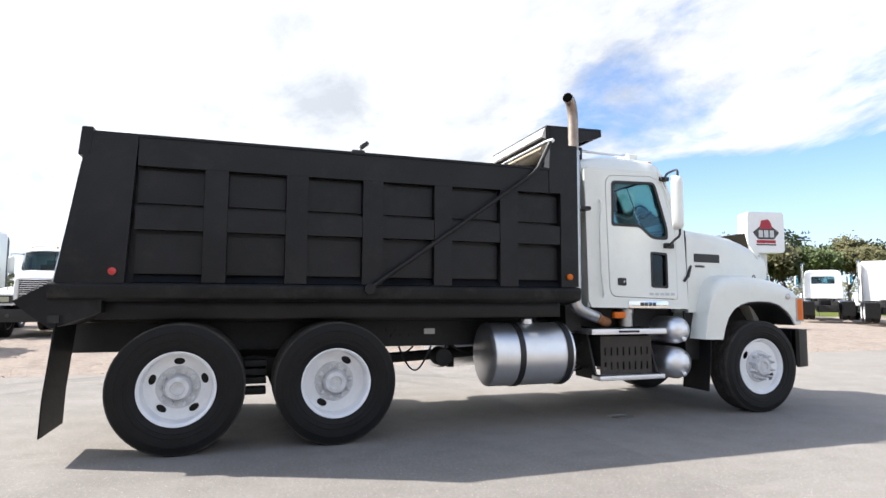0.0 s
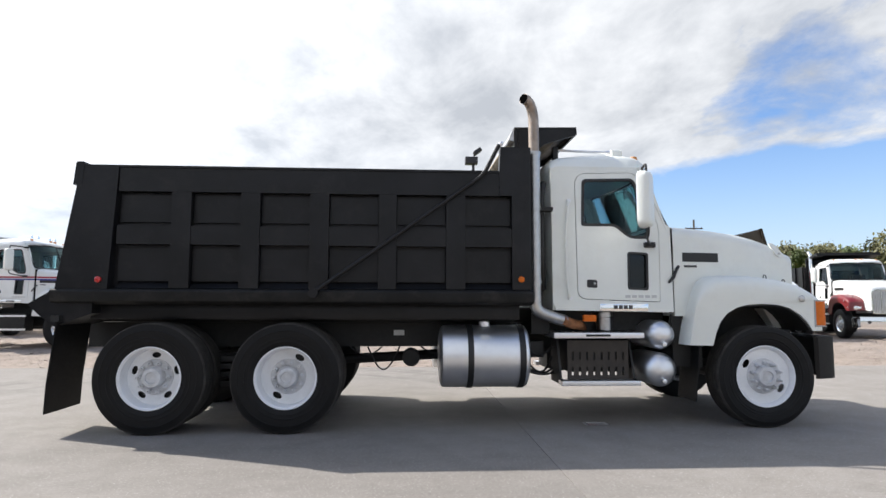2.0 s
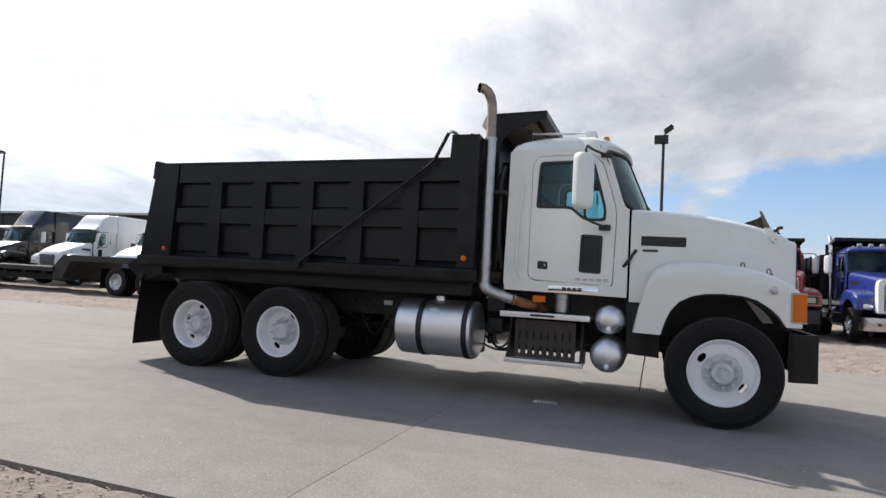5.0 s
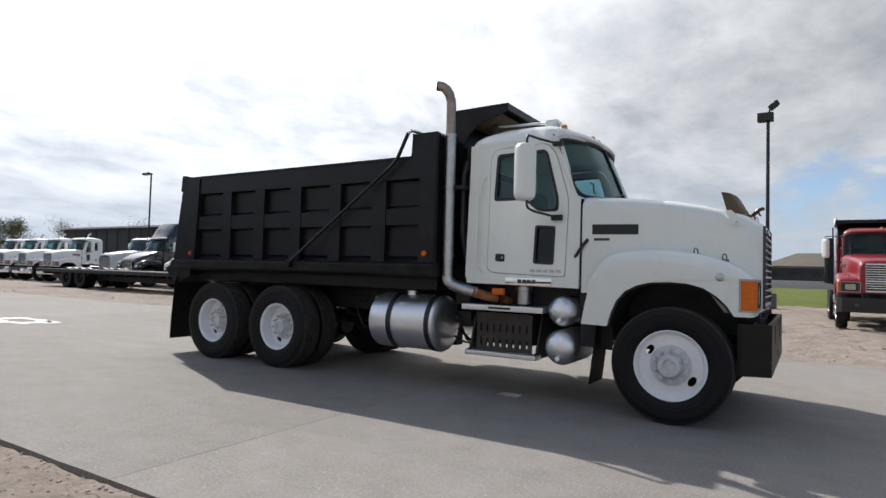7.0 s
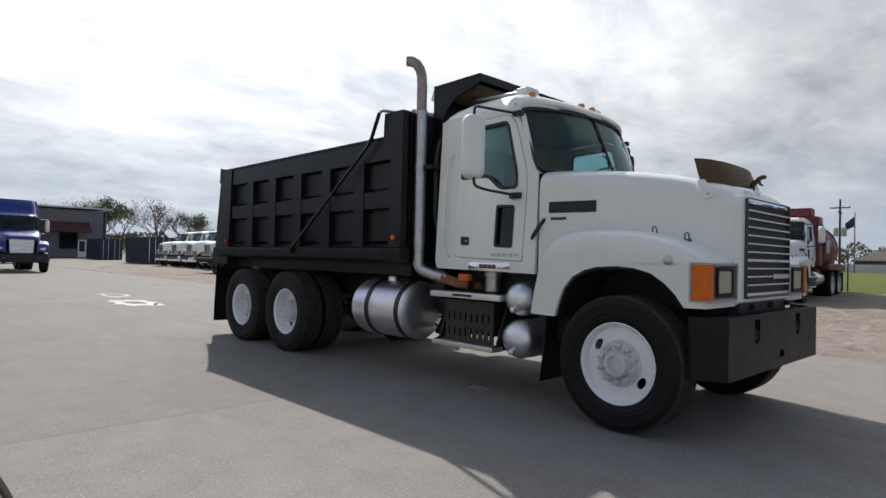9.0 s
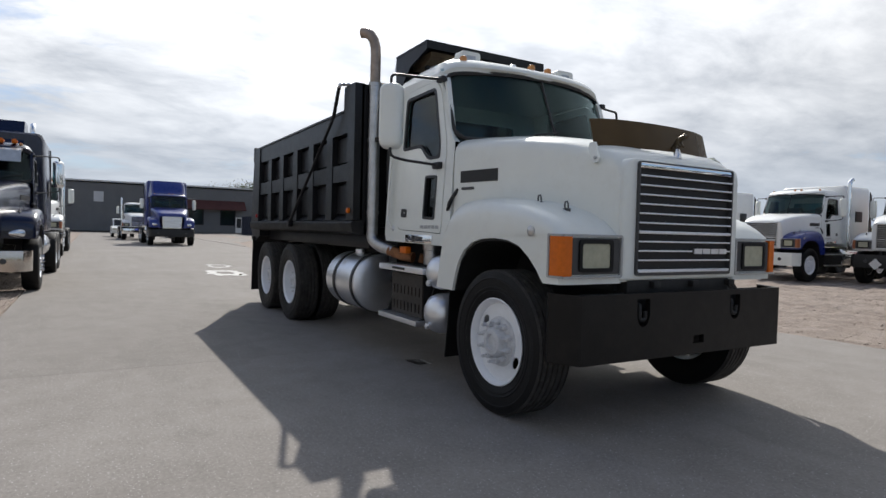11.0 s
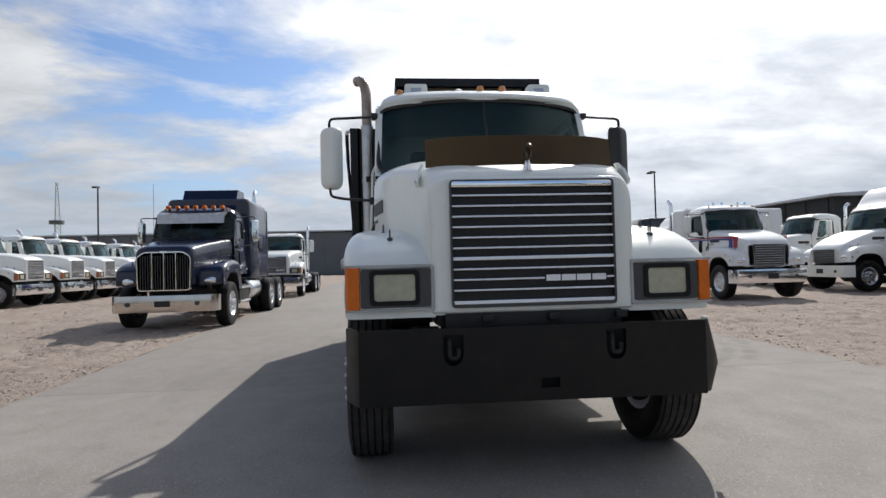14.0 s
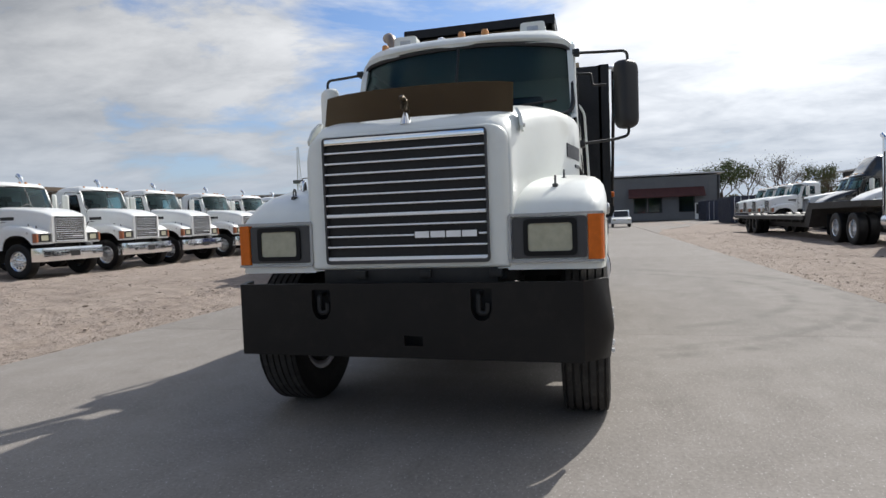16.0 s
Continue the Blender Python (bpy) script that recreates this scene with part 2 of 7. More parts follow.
def thing(name, m, label, category, group="", kind=""):
    ob = new(name)
    ob.empty_display_size = 0.3
    ob.matrix_basis = m
    return tagged(ob, label, category, group, kind)


def B():
    return bmesh.new()


def box(bm, x0, x1, y0, y1, z0, z1, bevel=0.0, seg=2):
    vs = [bm.verts.new((x, y, z)) for x in (x0, x1) for y in (y0, y1) for z in (z0, z1)]
    fs = [bm.faces.new([vs[i] for i in f]) for f in ((0, 1, 3, 2), (4, 6, 7, 5), (0, 4, 5, 1), (2, 3, 7, 6), (0, 2, 6, 4), (1, 5, 7, 3))]
    if bevel:
        es = list({e for f in fs for e in f.edges})
        bmesh.ops.bevel(bm, geom=es, offset=bevel, segments=seg, affect="EDGES", profile=0.6)
    return bm


def loft(bm, rings, cap=True, closed=True):
    vr = [[bm.verts.new(p) for p in r] for r in rings]
    n = len(vr[0])
    for a, b in zip(vr, vr[1:]):
        for i in range(n if closed else n - 1):
            j = (i + 1) % n
            bm.faces.new((a[i], a[j], b[j], b[i]))
    if cap and closed:
        bm.faces.new(list(reversed(vr[0])))
        bm.faces.new(vr[-1])
    return bm


def at(axis, u, v, a):
    """A point from two coordinates in a plane and the one along its axis."""
    return {"x": (a, u, v), "y": (u, a, v), "z": (u, v, a)}[axis]


def rounded(pts, r, n=4):
    """A polygon with its corners rounded; r one radius or one for each corner."""
    out, k = [], len(pts)
    for i in range(k):
        p, a, b = Vector(pts[i]), Vector(pts[i - 1]), Vector(pts[(i + 1) % k])
        rad = r[i] if isinstance(r, (list, tuple)) else r
        if rad <= 0:
            out.append(tuple(p))
            continue
        da, db = (a - p), (b - p)
        d = min(rad, da.length * 0.48, db.length * 0.48)
        s, e = p + da.normalized() * d, p + db.normalized() * d
        for j in range(n + 1):
            t = j / n
            out.append(tuple((1 - t) ** 2 * s + 2 * t * (1 - t) * p + t * t * e))
    return out


def prism(bm, pts, axis, a0, a1, bevel=0.0, seg=2):
    n0 = set(bm.edges)
    loft(bm, [[at(axis, u, v, a) for u, v in pts] for a in (a0, a1)])
    if bevel:
        es = [e for e in bm.edges if e not in n0 and len(e.link_faces) == 2 and e.calc_face_angle(0) > 0.6]
        bmesh.ops.bevel(bm, geom=es, offset=bevel, segments=seg, affect="EDGES", profile=0.6)
    return bm


def plate(bm, outer, holes, axis, a0, a1):
    """A flat plate with holes through it."""
    made = []
    for pts in [outer] + list(holes):
        vs = [bm.verts.new(at(axis, u, v, a0)) for u, v in pts]
        made += [bm.edges.new((vs[i], vs[(i + 1) % len(vs)])) for i in range(len(vs))]
    res = bmesh.ops.triangle_fill(bm, use_beauty=True, use_dissolve=False, edges=made)
    faces = [g for g in res["geom"] if isinstance(g, bmesh.types.BMFace)]
    ext = bmesh.ops.extrude_face_region(bm, geom=faces)
    d = Vector(at(axis, 0, 0, a1 - a0))
    bmesh.ops.translate(bm, verts=[g for g in ext["geom"] if isinstance(g, bmesh.types.BMVert)], vec=d)
    return bm


def tube(bm, pts, r, n=10, cap=True):
    pts = [Vector(p) for p in pts]
    rs = r if isinstance(r, (list, tuple)) else [r] * len(pts)
    rings, side = [], None
    for i, p in enumerate(pts):
        d = (pts[min(i + 1, len(pts) - 1)] - pts[max(i - 1, 0)]).normalized()
        if side is None:
            side = d.cross(Vector((0, 0, 1)) if abs(d.z) < 0.9 else Vector((1, 0, 0))).normalized()
        side = (side - d * side.dot(d)).normalized()
        up = d.cross(side)
        rings.append([p + rs[i] * (math.cos(2 * math.pi * k / n) * side + math.sin(2 * math.pi * k / n) * up) for k in range(n)])
    return loft(bm, rings, cap)


def bent(pts, r=0.12, n=5):
    """A polyline with rounded bends."""
    pts = [Vector(p) for p in pts]
    out = [pts[0]]
    for a, p, b in zip(pts, pts[1:], pts[2:]):
        d = min(r, (a - p).length * 0.45, (b - p).length * 0.45)
        s, e = p + (a - p).normalized() * d, p + (b - p).normalized() * d
        out += [(1 - t) ** 2 * s + 2 * t * (1 - t) * p + t * t * e for t in (j / n for j in range(n + 1))]
    return out + [pts[-1]]


def lathe(bm, prof, axis, c, n=40, closed=False):
    """Turns a profile of (radius, along) round an axis through c."""
    c = Vector(c)
    rings = []
    for r, a in prof:
        ring = []
        for k in range(n):
            w = 2 * math.pi * k / n
            u, v = r * math.cos(w), r * math.sin(w)
            ring.append(c + Vector(at(axis, u, v, a)))
        rings.append(ring)
    if closed:
        rings.append(rings[0])
    return loft(bm, rings, cap=not closed)


def warp(bm, f):
    for v in bm.verts:
        v.co = Vector(f(*v.co))
    return bm


def smooth01(t):
    t = min(1.0, max(0.0, t))
    return t * t * (3 - 2 * t)


def lerp_table(tab, x):
    if x <= tab[0][0]:
        return tab[0][1]
    for (a, fa), (b, fb) in zip(tab, tab[1:]):
        if x <= b:
            return fa + (fb - fa) * (x - a) / (b - a)
    return tab[-1][1]


# ---- ground ----
def ground_material():
    m = bpy.data.materials.new("sandy_ground")
    m.use_nodes = True
    nt = m.node_tree
    N, L = nt.nodes.new, nt.links.new
    b = nt.nodes["Principled BSDF"]
    b.inputs["Roughness"].default_value = 0.95
    b.inputs["Specular IOR Level"].default_value = 0.2
    tc = N("ShaderNodeTexCoord")

    def noise(s, d=8.0, r=0.65):
        n = N("ShaderNodeTexNoise")
        n.inputs["Scale"].default_value, n.inputs["Detail"].default_value, n.inputs["Roughness"].default_value = s, d, r
        L(tc.outputs["Object"], n.inputs["Vector"])
        return n.outputs["Fac"]

    def ramp(f, p0, p1, c0, c1):
        r = N("ShaderNodeValToRGB")
        r.color_ramp.elements[0].position, r.color_ramp.elements[1].position = p0, p1
        r.color_ramp.elements[0].color, r.color_ramp.elements[1].color = (*c0, 1), (*c1, 1)
        L(f, r.inputs[0])
        return r.outputs[0]

    def mix(f, a, c, mode="MIX"):
        x = N("ShaderNodeMix")
        x.data_type, x.blend_type = "RGBA", mode
        if isinstance(f, float):
            x.inputs["Factor"].default_value = f
        else:
            L(f, x.inputs["Factor"])
        L(a, x.inputs["A"]), L(c, x.inputs["B"])
        return x.outputs["Result"]

    sand = ramp(noise(0.35), 0.3, 0.7, (0.29, 0.232, 0.195), (0.39, 0.328, 0.282))
    sand = mix(0.45, sand, ramp(noise(2.2, 10.0, 0.7), 0.3, 0.72, (0.18, 0.14, 0.113), (0.45, 0.385, 0.335)))
    sand = mix(0.25, sand, ramp(noise(11.0, 10.0, 0.72), 0.35, 0.7, (0.08, 0.06, 0.048), (0.42, 0.36, 0.31)))
    # wheel tracks and darker trodden streaks
    mp = N("ShaderNodeMapping")
    mp.inputs["Scale"].default_value, mp.inputs["Rotation"].default_value = (0.10, 1.0, 1.0), (0, 0, 0.12)
    L(tc.outputs["Object"], mp.inputs[0])
    tn = N("ShaderNodeTexNoise")
    tn.inputs["Scale"].default_value, tn.inputs["Detail"].default_value, tn.inputs["Roughness"].default_value = 1.6, 8.0, 0.7
    L(mp.outputs[0], tn.inputs["Vector"])
    sand = mix(ramp(tn.outputs["Fac"], 0.56, 0.70, (0, 0, 0), (0.6, 0.6, 0.6)), sand, ramp(noise(3.0), 0.3, 0.7, (0.155, 0.117, 0.092), (0.22, 0.175, 0.144)))
    grass = ramp(noise(1.2), 0.3, 0.7, (0.080, 0.105, 0.016), (0.135, 0.155, 0.030))
    at_ = N("ShaderNodeAttribute")
    at_.attribute_name = "grass"
    edge = N("ShaderNodeMath")
    edge.operation = "ADD"
    L(at_.outputs["Fac"], edge.inputs[0])
    sub = N("ShaderNodeMath")
    sub.operation = "MULTIPLY_ADD"
    sub.inputs[1].default_value, sub.inputs[2].default_value = 0.5, -0.25
    L(noise(0.8), sub.inputs[0])
    L(sub.outputs[0], edge.inputs[1])
    L(mix(ramp(edge.outputs[0], 0.45, 0.55, (0, 0, 0), (1, 1, 1)), sand, grass), b.inputs["Base Color"])
    bp = N("ShaderNodeBump")
    bp.inputs["Strength"].default_value, bp.inputs["Distance"].default_value = 0.85, 0.05
    L(noise(11.0, 10.0, 0.7), bp.inputs["Height"])
    L(bp.outputs[0], b.inputs["Normal"])
    return m


def concrete_material():
    m = bpy.data.materials.new("worn_concrete")
    m.use_nodes = True
    nt = m.node_tree
    N, L = nt.nodes.new, nt.links.new
    b = nt.nodes["Principled BSDF"]
    b.inputs["Specular IOR Level"].default_value = 0.15
    tc, info = N("ShaderNodeTexCoord"), N("ShaderNodeObjectInfo")

    def noise(s, d=8.0, r=0.62, stretch=None):
        v = tc.outputs["Object"]
        if stretch:
            mp = N("ShaderNodeMapping")
            mp.inputs["Scale"].default_value = stretch
            L(v, mp.inputs[0])
            v = mp.outputs[0]
        n = N("ShaderNodeTexNoise")
        n.inputs["Scale"].default_value, n.inputs["Detail"].default_value, n.inputs["Roughness"].default_value = s, d, r
        L(v, n.inputs["Vector"])
        return n.outputs["Fac"]

    def ramp(f, p0, p1, c0, c1):
        r = N("ShaderNodeValToRGB")
        r.color_ramp.elements[0].position, r.color_ramp.elements[1].position = p0, p1
        r.color_ramp.elements[0].color, r.color_ramp.elements[1].color = (*c0, 1), (*c1, 1)
        L(f, r.inputs[0])
        return r.outputs[0]

    def mix(f, a, c, mode="MIX"):
        x = N("ShaderNodeMix")
        x.data_type, x.blend_type = "RGBA", mode
        if isinstance(f, float):
            x.inputs["Factor"].default_value = f
        else:
            L(f, x.inputs["Factor"])
        L(a, x.inputs["A"]), L(c, x.inputs["B"])
        return x.outputs["Result"]

    col = ramp(noise(0.45, 6.0), 0.3, 0.7, (0.208, 0.186, 0.168), (0.288, 0.264, 0.243))
    col = mix(0.38, col, ramp(noise(2.6, 8.0, 0.66), 0.32, 0.7, (0.165, 0.148, 0.133), (0.325, 0.300, 0.278)))
    # tyre-worn lanes, oil spots, pale scuffs, fine grain
    col = mix(ramp(noise(0.8, 6.0, 0.7, (0.12, 1.0, 1.0)), 0.5, 0.72, (0, 0, 0), (0.45, 0.45, 0.45)), col, ramp(noise(4.0), 0.3, 0.7, (0.125, 0.115, 0.103), (0.175, 0.163, 0.149)))
    col = mix(ramp(noise(1.3, 6.0, 0.75, (0.35, 1.0, 1.0)), 0.64, 0.74, (0, 0, 0), (0.6, 0.6, 0.6)), col, ramp(noise(9.0), 0.3, 0.7, (0.085, 0.076, 0.067), (0.155, 0.143, 0.13)))
    col = mix(ramp(noise(3.4, 8.0, 0.75, (0.5, 1.0, 1.0)), 0.62, 0.72, (0, 0, 0), (0.5, 0.5, 0.5)), col, ramp(noise(20.0), 0.3, 0.7, (0.33, 0.315, 0.29), (0.43, 0.41, 0.385)))
    col = mix(0.24, col, ramp(noise(42.0, 6.0), 0.3, 0.7, (0.115, 0.107, 0.098), (0.40, 0.38, 0.35)))
    col = mix(ramp(noise(60.0, 4.0), 0.63, 0.69, (0, 0, 0), (0.7, 0.7, 0.7)), col, ramp(noise(9.0), 0.0, 1.0, (0.10, 0.09, 0.08), (0.10, 0.09, 0.08)))
    col = mix(ramp(noise(48.0, 4.0, 0.62, (1.0, 1.2, 1.0)), 0.66, 0.71, (0, 0, 0), (0.8, 0.8, 0.8)), col, ramp(noise(5.0), 0.0, 1.0, (0.5, 0.49, 0.46), (0.5, 0.49, 0.46)))
    # bright grit in the worn surface
    col = mix(ramp(noise(75.0, 2.0, 0.5), 0.66, 0.71, (0, 0, 0), (0.9, 0.9, 0.9)), col, ramp(noise(5.0), 0.0, 1.0, (0.62, 0.61, 0.58), (0.62, 0.61, 0.58)))
    # faint tyre scuffs swept round in arcs
    sep = N("ShaderNodeSeparateXYZ")
    L(tc.outputs["Object"], sep.inputs[0])
    patchy = ramp(noise(1.6, 6.0, 0.7), 0.40, 0.62, (0, 0, 0), (0.55, 0.55, 0.55))
    for cx, cy, rad in ((-0.32, 6.70, 4.59), (-0.41, 7.05, 3.60), (-0.32, 6.70, 4.87)):
        dist = N("ShaderNodeVectorMath")
        dist.operation = "DISTANCE"
        L(tc.outputs["Object"], dist.inputs[0])
        dist.inputs[1].default_value = (cx, cy, 0.0)
        off = N("ShaderNodeMath")
        off.operation = "SUBTRACT"
        L(dist.outputs["Value"], off.inputs[0])
        off.inputs[1].default_value = rad
        gap = N("ShaderNodeMath")
        gap.operation = "ABSOLUTE"
        L(off.outputs[0], gap.inputs[0])
        band = N("ShaderNodeMapRange")
        band.inputs["From Min"].default_value, band.inputs["From Max"].default_value = 0.04, 0.15
        band.inputs["To Min"].default_value, band.inputs["To Max"].default_value = 1.0, 0.0
        L(gap.outputs[0], band.inputs["Value"])
        beyond = N("ShaderNodeMapRange")
        beyond.inputs["From Min"].default_value, beyond.inputs["From Max"].default_value = 7.8, 8.6
        L(sep.outputs[1], beyond.inputs["Value"])
        both = N("ShaderNodeMath")
        both.operation = "MULTIPLY"
        L(band.outputs[0], both.inputs[0]), L(beyond.outputs[0], both.inputs[1])
        scuff = N("ShaderNodeMath")
        scuff.operation = "MULTIPLY"
        L(both.outputs[0], scuff.inputs[0]), L(patchy, scuff.inputs[1])
        col = mix(scuff.outputs[0], col, ramp(noise(9.0), 0.3, 0.7, (0.11, 0.10, 0.092), (0.15, 0.138, 0.127)))
    r = N("ShaderNodeMapRange")
    r.inputs["To Min"].default_value, r.inputs["To Max"].default_value = 0.90, 1.0
    L(info.outputs["Random"], r.inputs["Value"])
    tint = N("ShaderNodeCombineColor")
    for i in range(3):
        L(r.outputs[0], tint.inputs[i])
    L(mix(1.0, col, tint.outputs[0], "MULTIPLY"), b.inputs["Base Color"])
    rg = N("ShaderNodeMapRange")
    rg.inputs["To Min"].default_value, rg.inputs["To Max"].default_value = 0.72, 0.95
    L(noise(2.5), rg.inputs["Value"])
    L(rg.outputs[0], b.inputs["Roughness"])
    bp = N("ShaderNodeBump")
    bp.inputs["Strength"].default_value, bp.inputs["Distance"].default_value = 0.2, 0.005
    L(noise(60.0, 8.0), bp.inputs["Height"])
    L(bp.outputs[0], b.inputs["Normal"])
    return m


M["ground"], M["concrete"] = ground_material(), concrete_material()
M["spill"] = material("white_spill", (0.50, 0.49, 0.47), 0.7, vary=0.2, scale=5, dirt=0.6, dirt_color=(0.30, 0.285, 0.26))
M["joint"] = material("joint_filler", (0.11, 0.10, 0.087), 0.95, vary=0.3, scale=6)
SLAB_Y0, SLAB_Y1 = 1.90, 11.52


def lot_height(x, y):
    """The yard rises gently away from the drain in the slab."""
    return 0.04 * smooth01((y - 11.5) / 6.0) + 0.26 * smooth01((y - 22) / 14.0) + 0.04 * smooth01((1.0 - y) / 7.0)


def build_ground():
    def steps(a, b, n):
        return [a + (b - a) * i / n for i in range(n)]
    xs = [-3000, -1200, -500, -260, -170, -130, -100] + steps(-80, -20, 60) + steps(-20, -4, 60) + steps(-4, 12, 200) + steps(12, 22, 40) + steps(22, 60, 40) + [60, 75, 100, 140, 200, 300, 600, 1300, 3000]
    ys = [-3000, -1200, -500, -200, -110, -70, -45, -34] + steps(-27, -12, 24) + steps(-12, -0.6, 60) + steps(-0.6, 1.858, 50) + [1.858, 1.868, 1.93, 4, 6.6, 9, 11.48, 11.53, 11.545] + steps(11.56, 22, 90) + steps(22, 40, 40) + [40, 45, 52, 62, 80, 110, 150, 220, 400, 800, 1500, 3000]
    bm = B()
    lay = bm.verts.layers.float.new("grass")
    rows = []
    for y in ys:
        row = []
        for x in xs:
            z = lot_height(x, y) - (0.010 if y < 6 else 0.012)
            off = 0.0
            if not (SLAB_Y0 - 0.038 < y < SLAB_Y1 + 0.02) and abs(x) < 90 and abs(y) < 45:
                e = min(abs(y - SLAB_Y0), abs(y - SLAB_Y1))
                k = 0.25 + 0.75 * smooth01(e / 1.2)
                off = 0.06 * noise.noise((x * 0.6, y * 0.9, 0)) + 0.05 * noise.noise((x * 1.9, y * 2.6, 4)) + 0.04 * noise.noise((x * 4.6, y * 5.2, 8))
                off += 0.03 * math.sin((y + 0.25 * noise.noise((x * 0.3, 0, 0)) * 4) * 3.3) * noise.noise((x * 0.15, y * 0.4, 2))
                off = off * k + 0.016 * noise.noise((x * 9.0, y * 9.5, 11)) + 0.012 * max(0.0, noise.noise((x * 17, y * 17, 5)))
            elif SLAB_Y0 - 0.038 < y < SLAB_Y1 + 0.02:
                z -= 0.075
            v = bm.verts.new((x, y, z + off))
            g = 0.0
            if y > 20:
                g = smooth01((y - 29.5) / 3.0) * smooth01((x + 2 + max(0.0, y - 31) * 0.55) / 3.0)
            if y > 120 or x > 75 or y < -60 or x < -130:
                g = 1.0
            v[lay] = g
            row.append(v)
        rows.append(row)
    for a, b in zip(rows, rows[1:]):
        for i in range(len(xs) - 1):
            bm.faces.new((a[i], a[i + 1], b[i + 1], b[i]))
    ob = part("ground", bm, "ground", None, smooth=80)
    tagged(ob, "rutted pale sandy yard ground with a grass field", "ground", kind="structure")


build_ground()


def build_slab():
    joints = [3.22 + 12.2 * k for k in range(-8, 5)]
    base = part("pavement", box(B(), -92, 56, SLAB_Y0 + 0.03, SLAB_Y1 - 0.03, -0.09, -0.022), "joint")
    tagged(base, "worn grey concrete pavement with joints, edged by sand", "pavement", kind="structure")
    for x0, x1 in zip(joints, joints[1:]):
        for y0, y1 in ((SLAB_Y0, SLAB_Y1),):
            bm = B()
            g = 0.0025
            pts = [(x0 + g, y0 + g), (x1 - g, y0 + g), (x1 - g, y1 - g), (x0 + g, y1 - g)]
            low = [(x0 + g + (x1 - x0 - 2 * g) * i / 40, y0 + 0.008 * noise.noise((i * 0.7 + x0, 0, 3))) for i in range(41)]
            high = [(x1 - g - (x1 - x0 - 2 * g) * i / 40, y1 + 0.05 * noise.noise((i * 0.7 + x0, 5, 3))) for i in range(41)]
            pts = low + high
            # the storm drain is let into one slab
            if x0 < 4.05 < x1 and y0 < 5.83 < y1:
                hole = [(3.93, 5.76), (4.19, 5.76), (4.19, 5.94), (3.93, 5.94)]
                plate(bm, pts, [hole], "z", -0.085, 0.0)
            else:
                prism(bm, pts, "z", -0.085, 0.0)
            part("slab", bm, "concrete", base)
    # wider apron before the far building
    bm = prism(B(), [(-92, 11.6), (-92, 30), (-66, 30), (-58, 22), (-45, 15.2), (-38, 12.6), (-30, 11.6)], "z", 0.0, 0.035)
    warp(bm, lambda x, y, z: (x, y, z - 0.03 + lot_height(x, y)))
    tagged(part("apron", bm, "concrete"), "pale concrete apron before the building", "pavement", kind="structure")
    # painted or patched pale spots far down the slab
    for x, y, a, b, hollow in ((-11.2, 6.56, 0.90, 0.34, 0.72), (-8.2, 6.24, 1.10, 0.52, 0.5), (-7.4, 6.55, 0.35, 0.10, 0.0)):
        n = 44

        def blot(k, q):
            w = 2 * math.pi * k / n
            f = 1 + 0.45 * noise.noise((math.cos(w) * 2.2, math.sin(w) * 2.2, x)) + 0.25 * noise.noise((math.cos(w) * 7, math.sin(w) * 7, y))
            return x + a * q * f * math.cos(w), y + b * q * f * math.sin(w)
        pts = [blot(k, 1.0) for k in range(n)]
        bm = plate(B(), pts, [[blot(k, hollow) for k in range(n)]], "z", 0.0005, 0.004) if hollow else prism(B(), pts, "z", 0.0005, 0.004)
        tagged(part("patch", bm, "spill"), "white dried spill on the concrete", "spill", kind="structure")
    d = thing("storm_drain", pose(4.06, 5.85, -0.03), "small worn steel drain grate set in concrete", "drain")
    bm = plate(B(), [(-0.127, -0.087), (0.127, -0.087), (0.127, 0.087), (-0.127, 0.087)], [[(-0.11, -0.07), (0.11, -0.07), (0.11, 0.07), (-0.11, 0.07)]], "z", -0.04, 0.026)
    part("frame", bm, "galv", d)
    for k in range(6):
        part("bar", box(B(), -0.105 + k * 0.042 - 0.012, -0.105 + k * 0.042 + 0.012, -0.07, 0.07, -0.03, 0.022), "galv", d)


build_slab()


def build_clods():
    """Loose clods and pebbles lying on the sand along both edges of the slab."""
    rng = random.Random(11)
    verts, faces = [], []
    cube = ((0, 1, 3, 2), (4, 6, 7, 5), (0, 4, 5, 1), (2, 3, 7, 6), (0, 2, 6, 4), (1, 5, 7, 3))
    for i in range(15000):
        if i < 4200:
            x, y, s = rng.uniform(-9, 9), 1.85 - 2.4 * rng.random() ** 1.3, rng.uniform(0.003, 0.010)
        elif i < 9600:
            x, y, s = rng.uniform(-30, 24), 11.6 + 9 * rng.random() ** 1.3, rng.uniform(0.006, 0.016)
        else:
            x, y, s = rng.uniform(-26, 9), rng.uniform(-9, 1.6), rng.uniform(0.006, 0.016)
        if rng.random() < 0.02:
            s *= 2.0
        z = lot_height(x, y) - 0.010 + 0.006
        n, spin = len(verts), rng.uniform(0, 6.3)
        c, d = math.cos(spin), math.sin(spin)
        for ux in (-1, 1):
            for uy in (-1, 1):
                for uz in (-1, 1):
                    px, py = ux * s * rng.uniform(0.6, 1.5), uy * s * rng.uniform(0.5, 1.0)
                    verts.append((x + px * c - py * d, y + px * d + py * c, z + uz * s * rng.uniform(0.25, 0.6)))
        faces += [tuple(n + k for k in f) for f in cube]
    me = bpy.data.meshes.new("clods")
    me.from_pydata(verts, [], faces)
    me.materials.append(M["clod"])
    tagged(new("clods", me), "loose dirt clods and pebbles on the sand", "clods", kind="stuff")


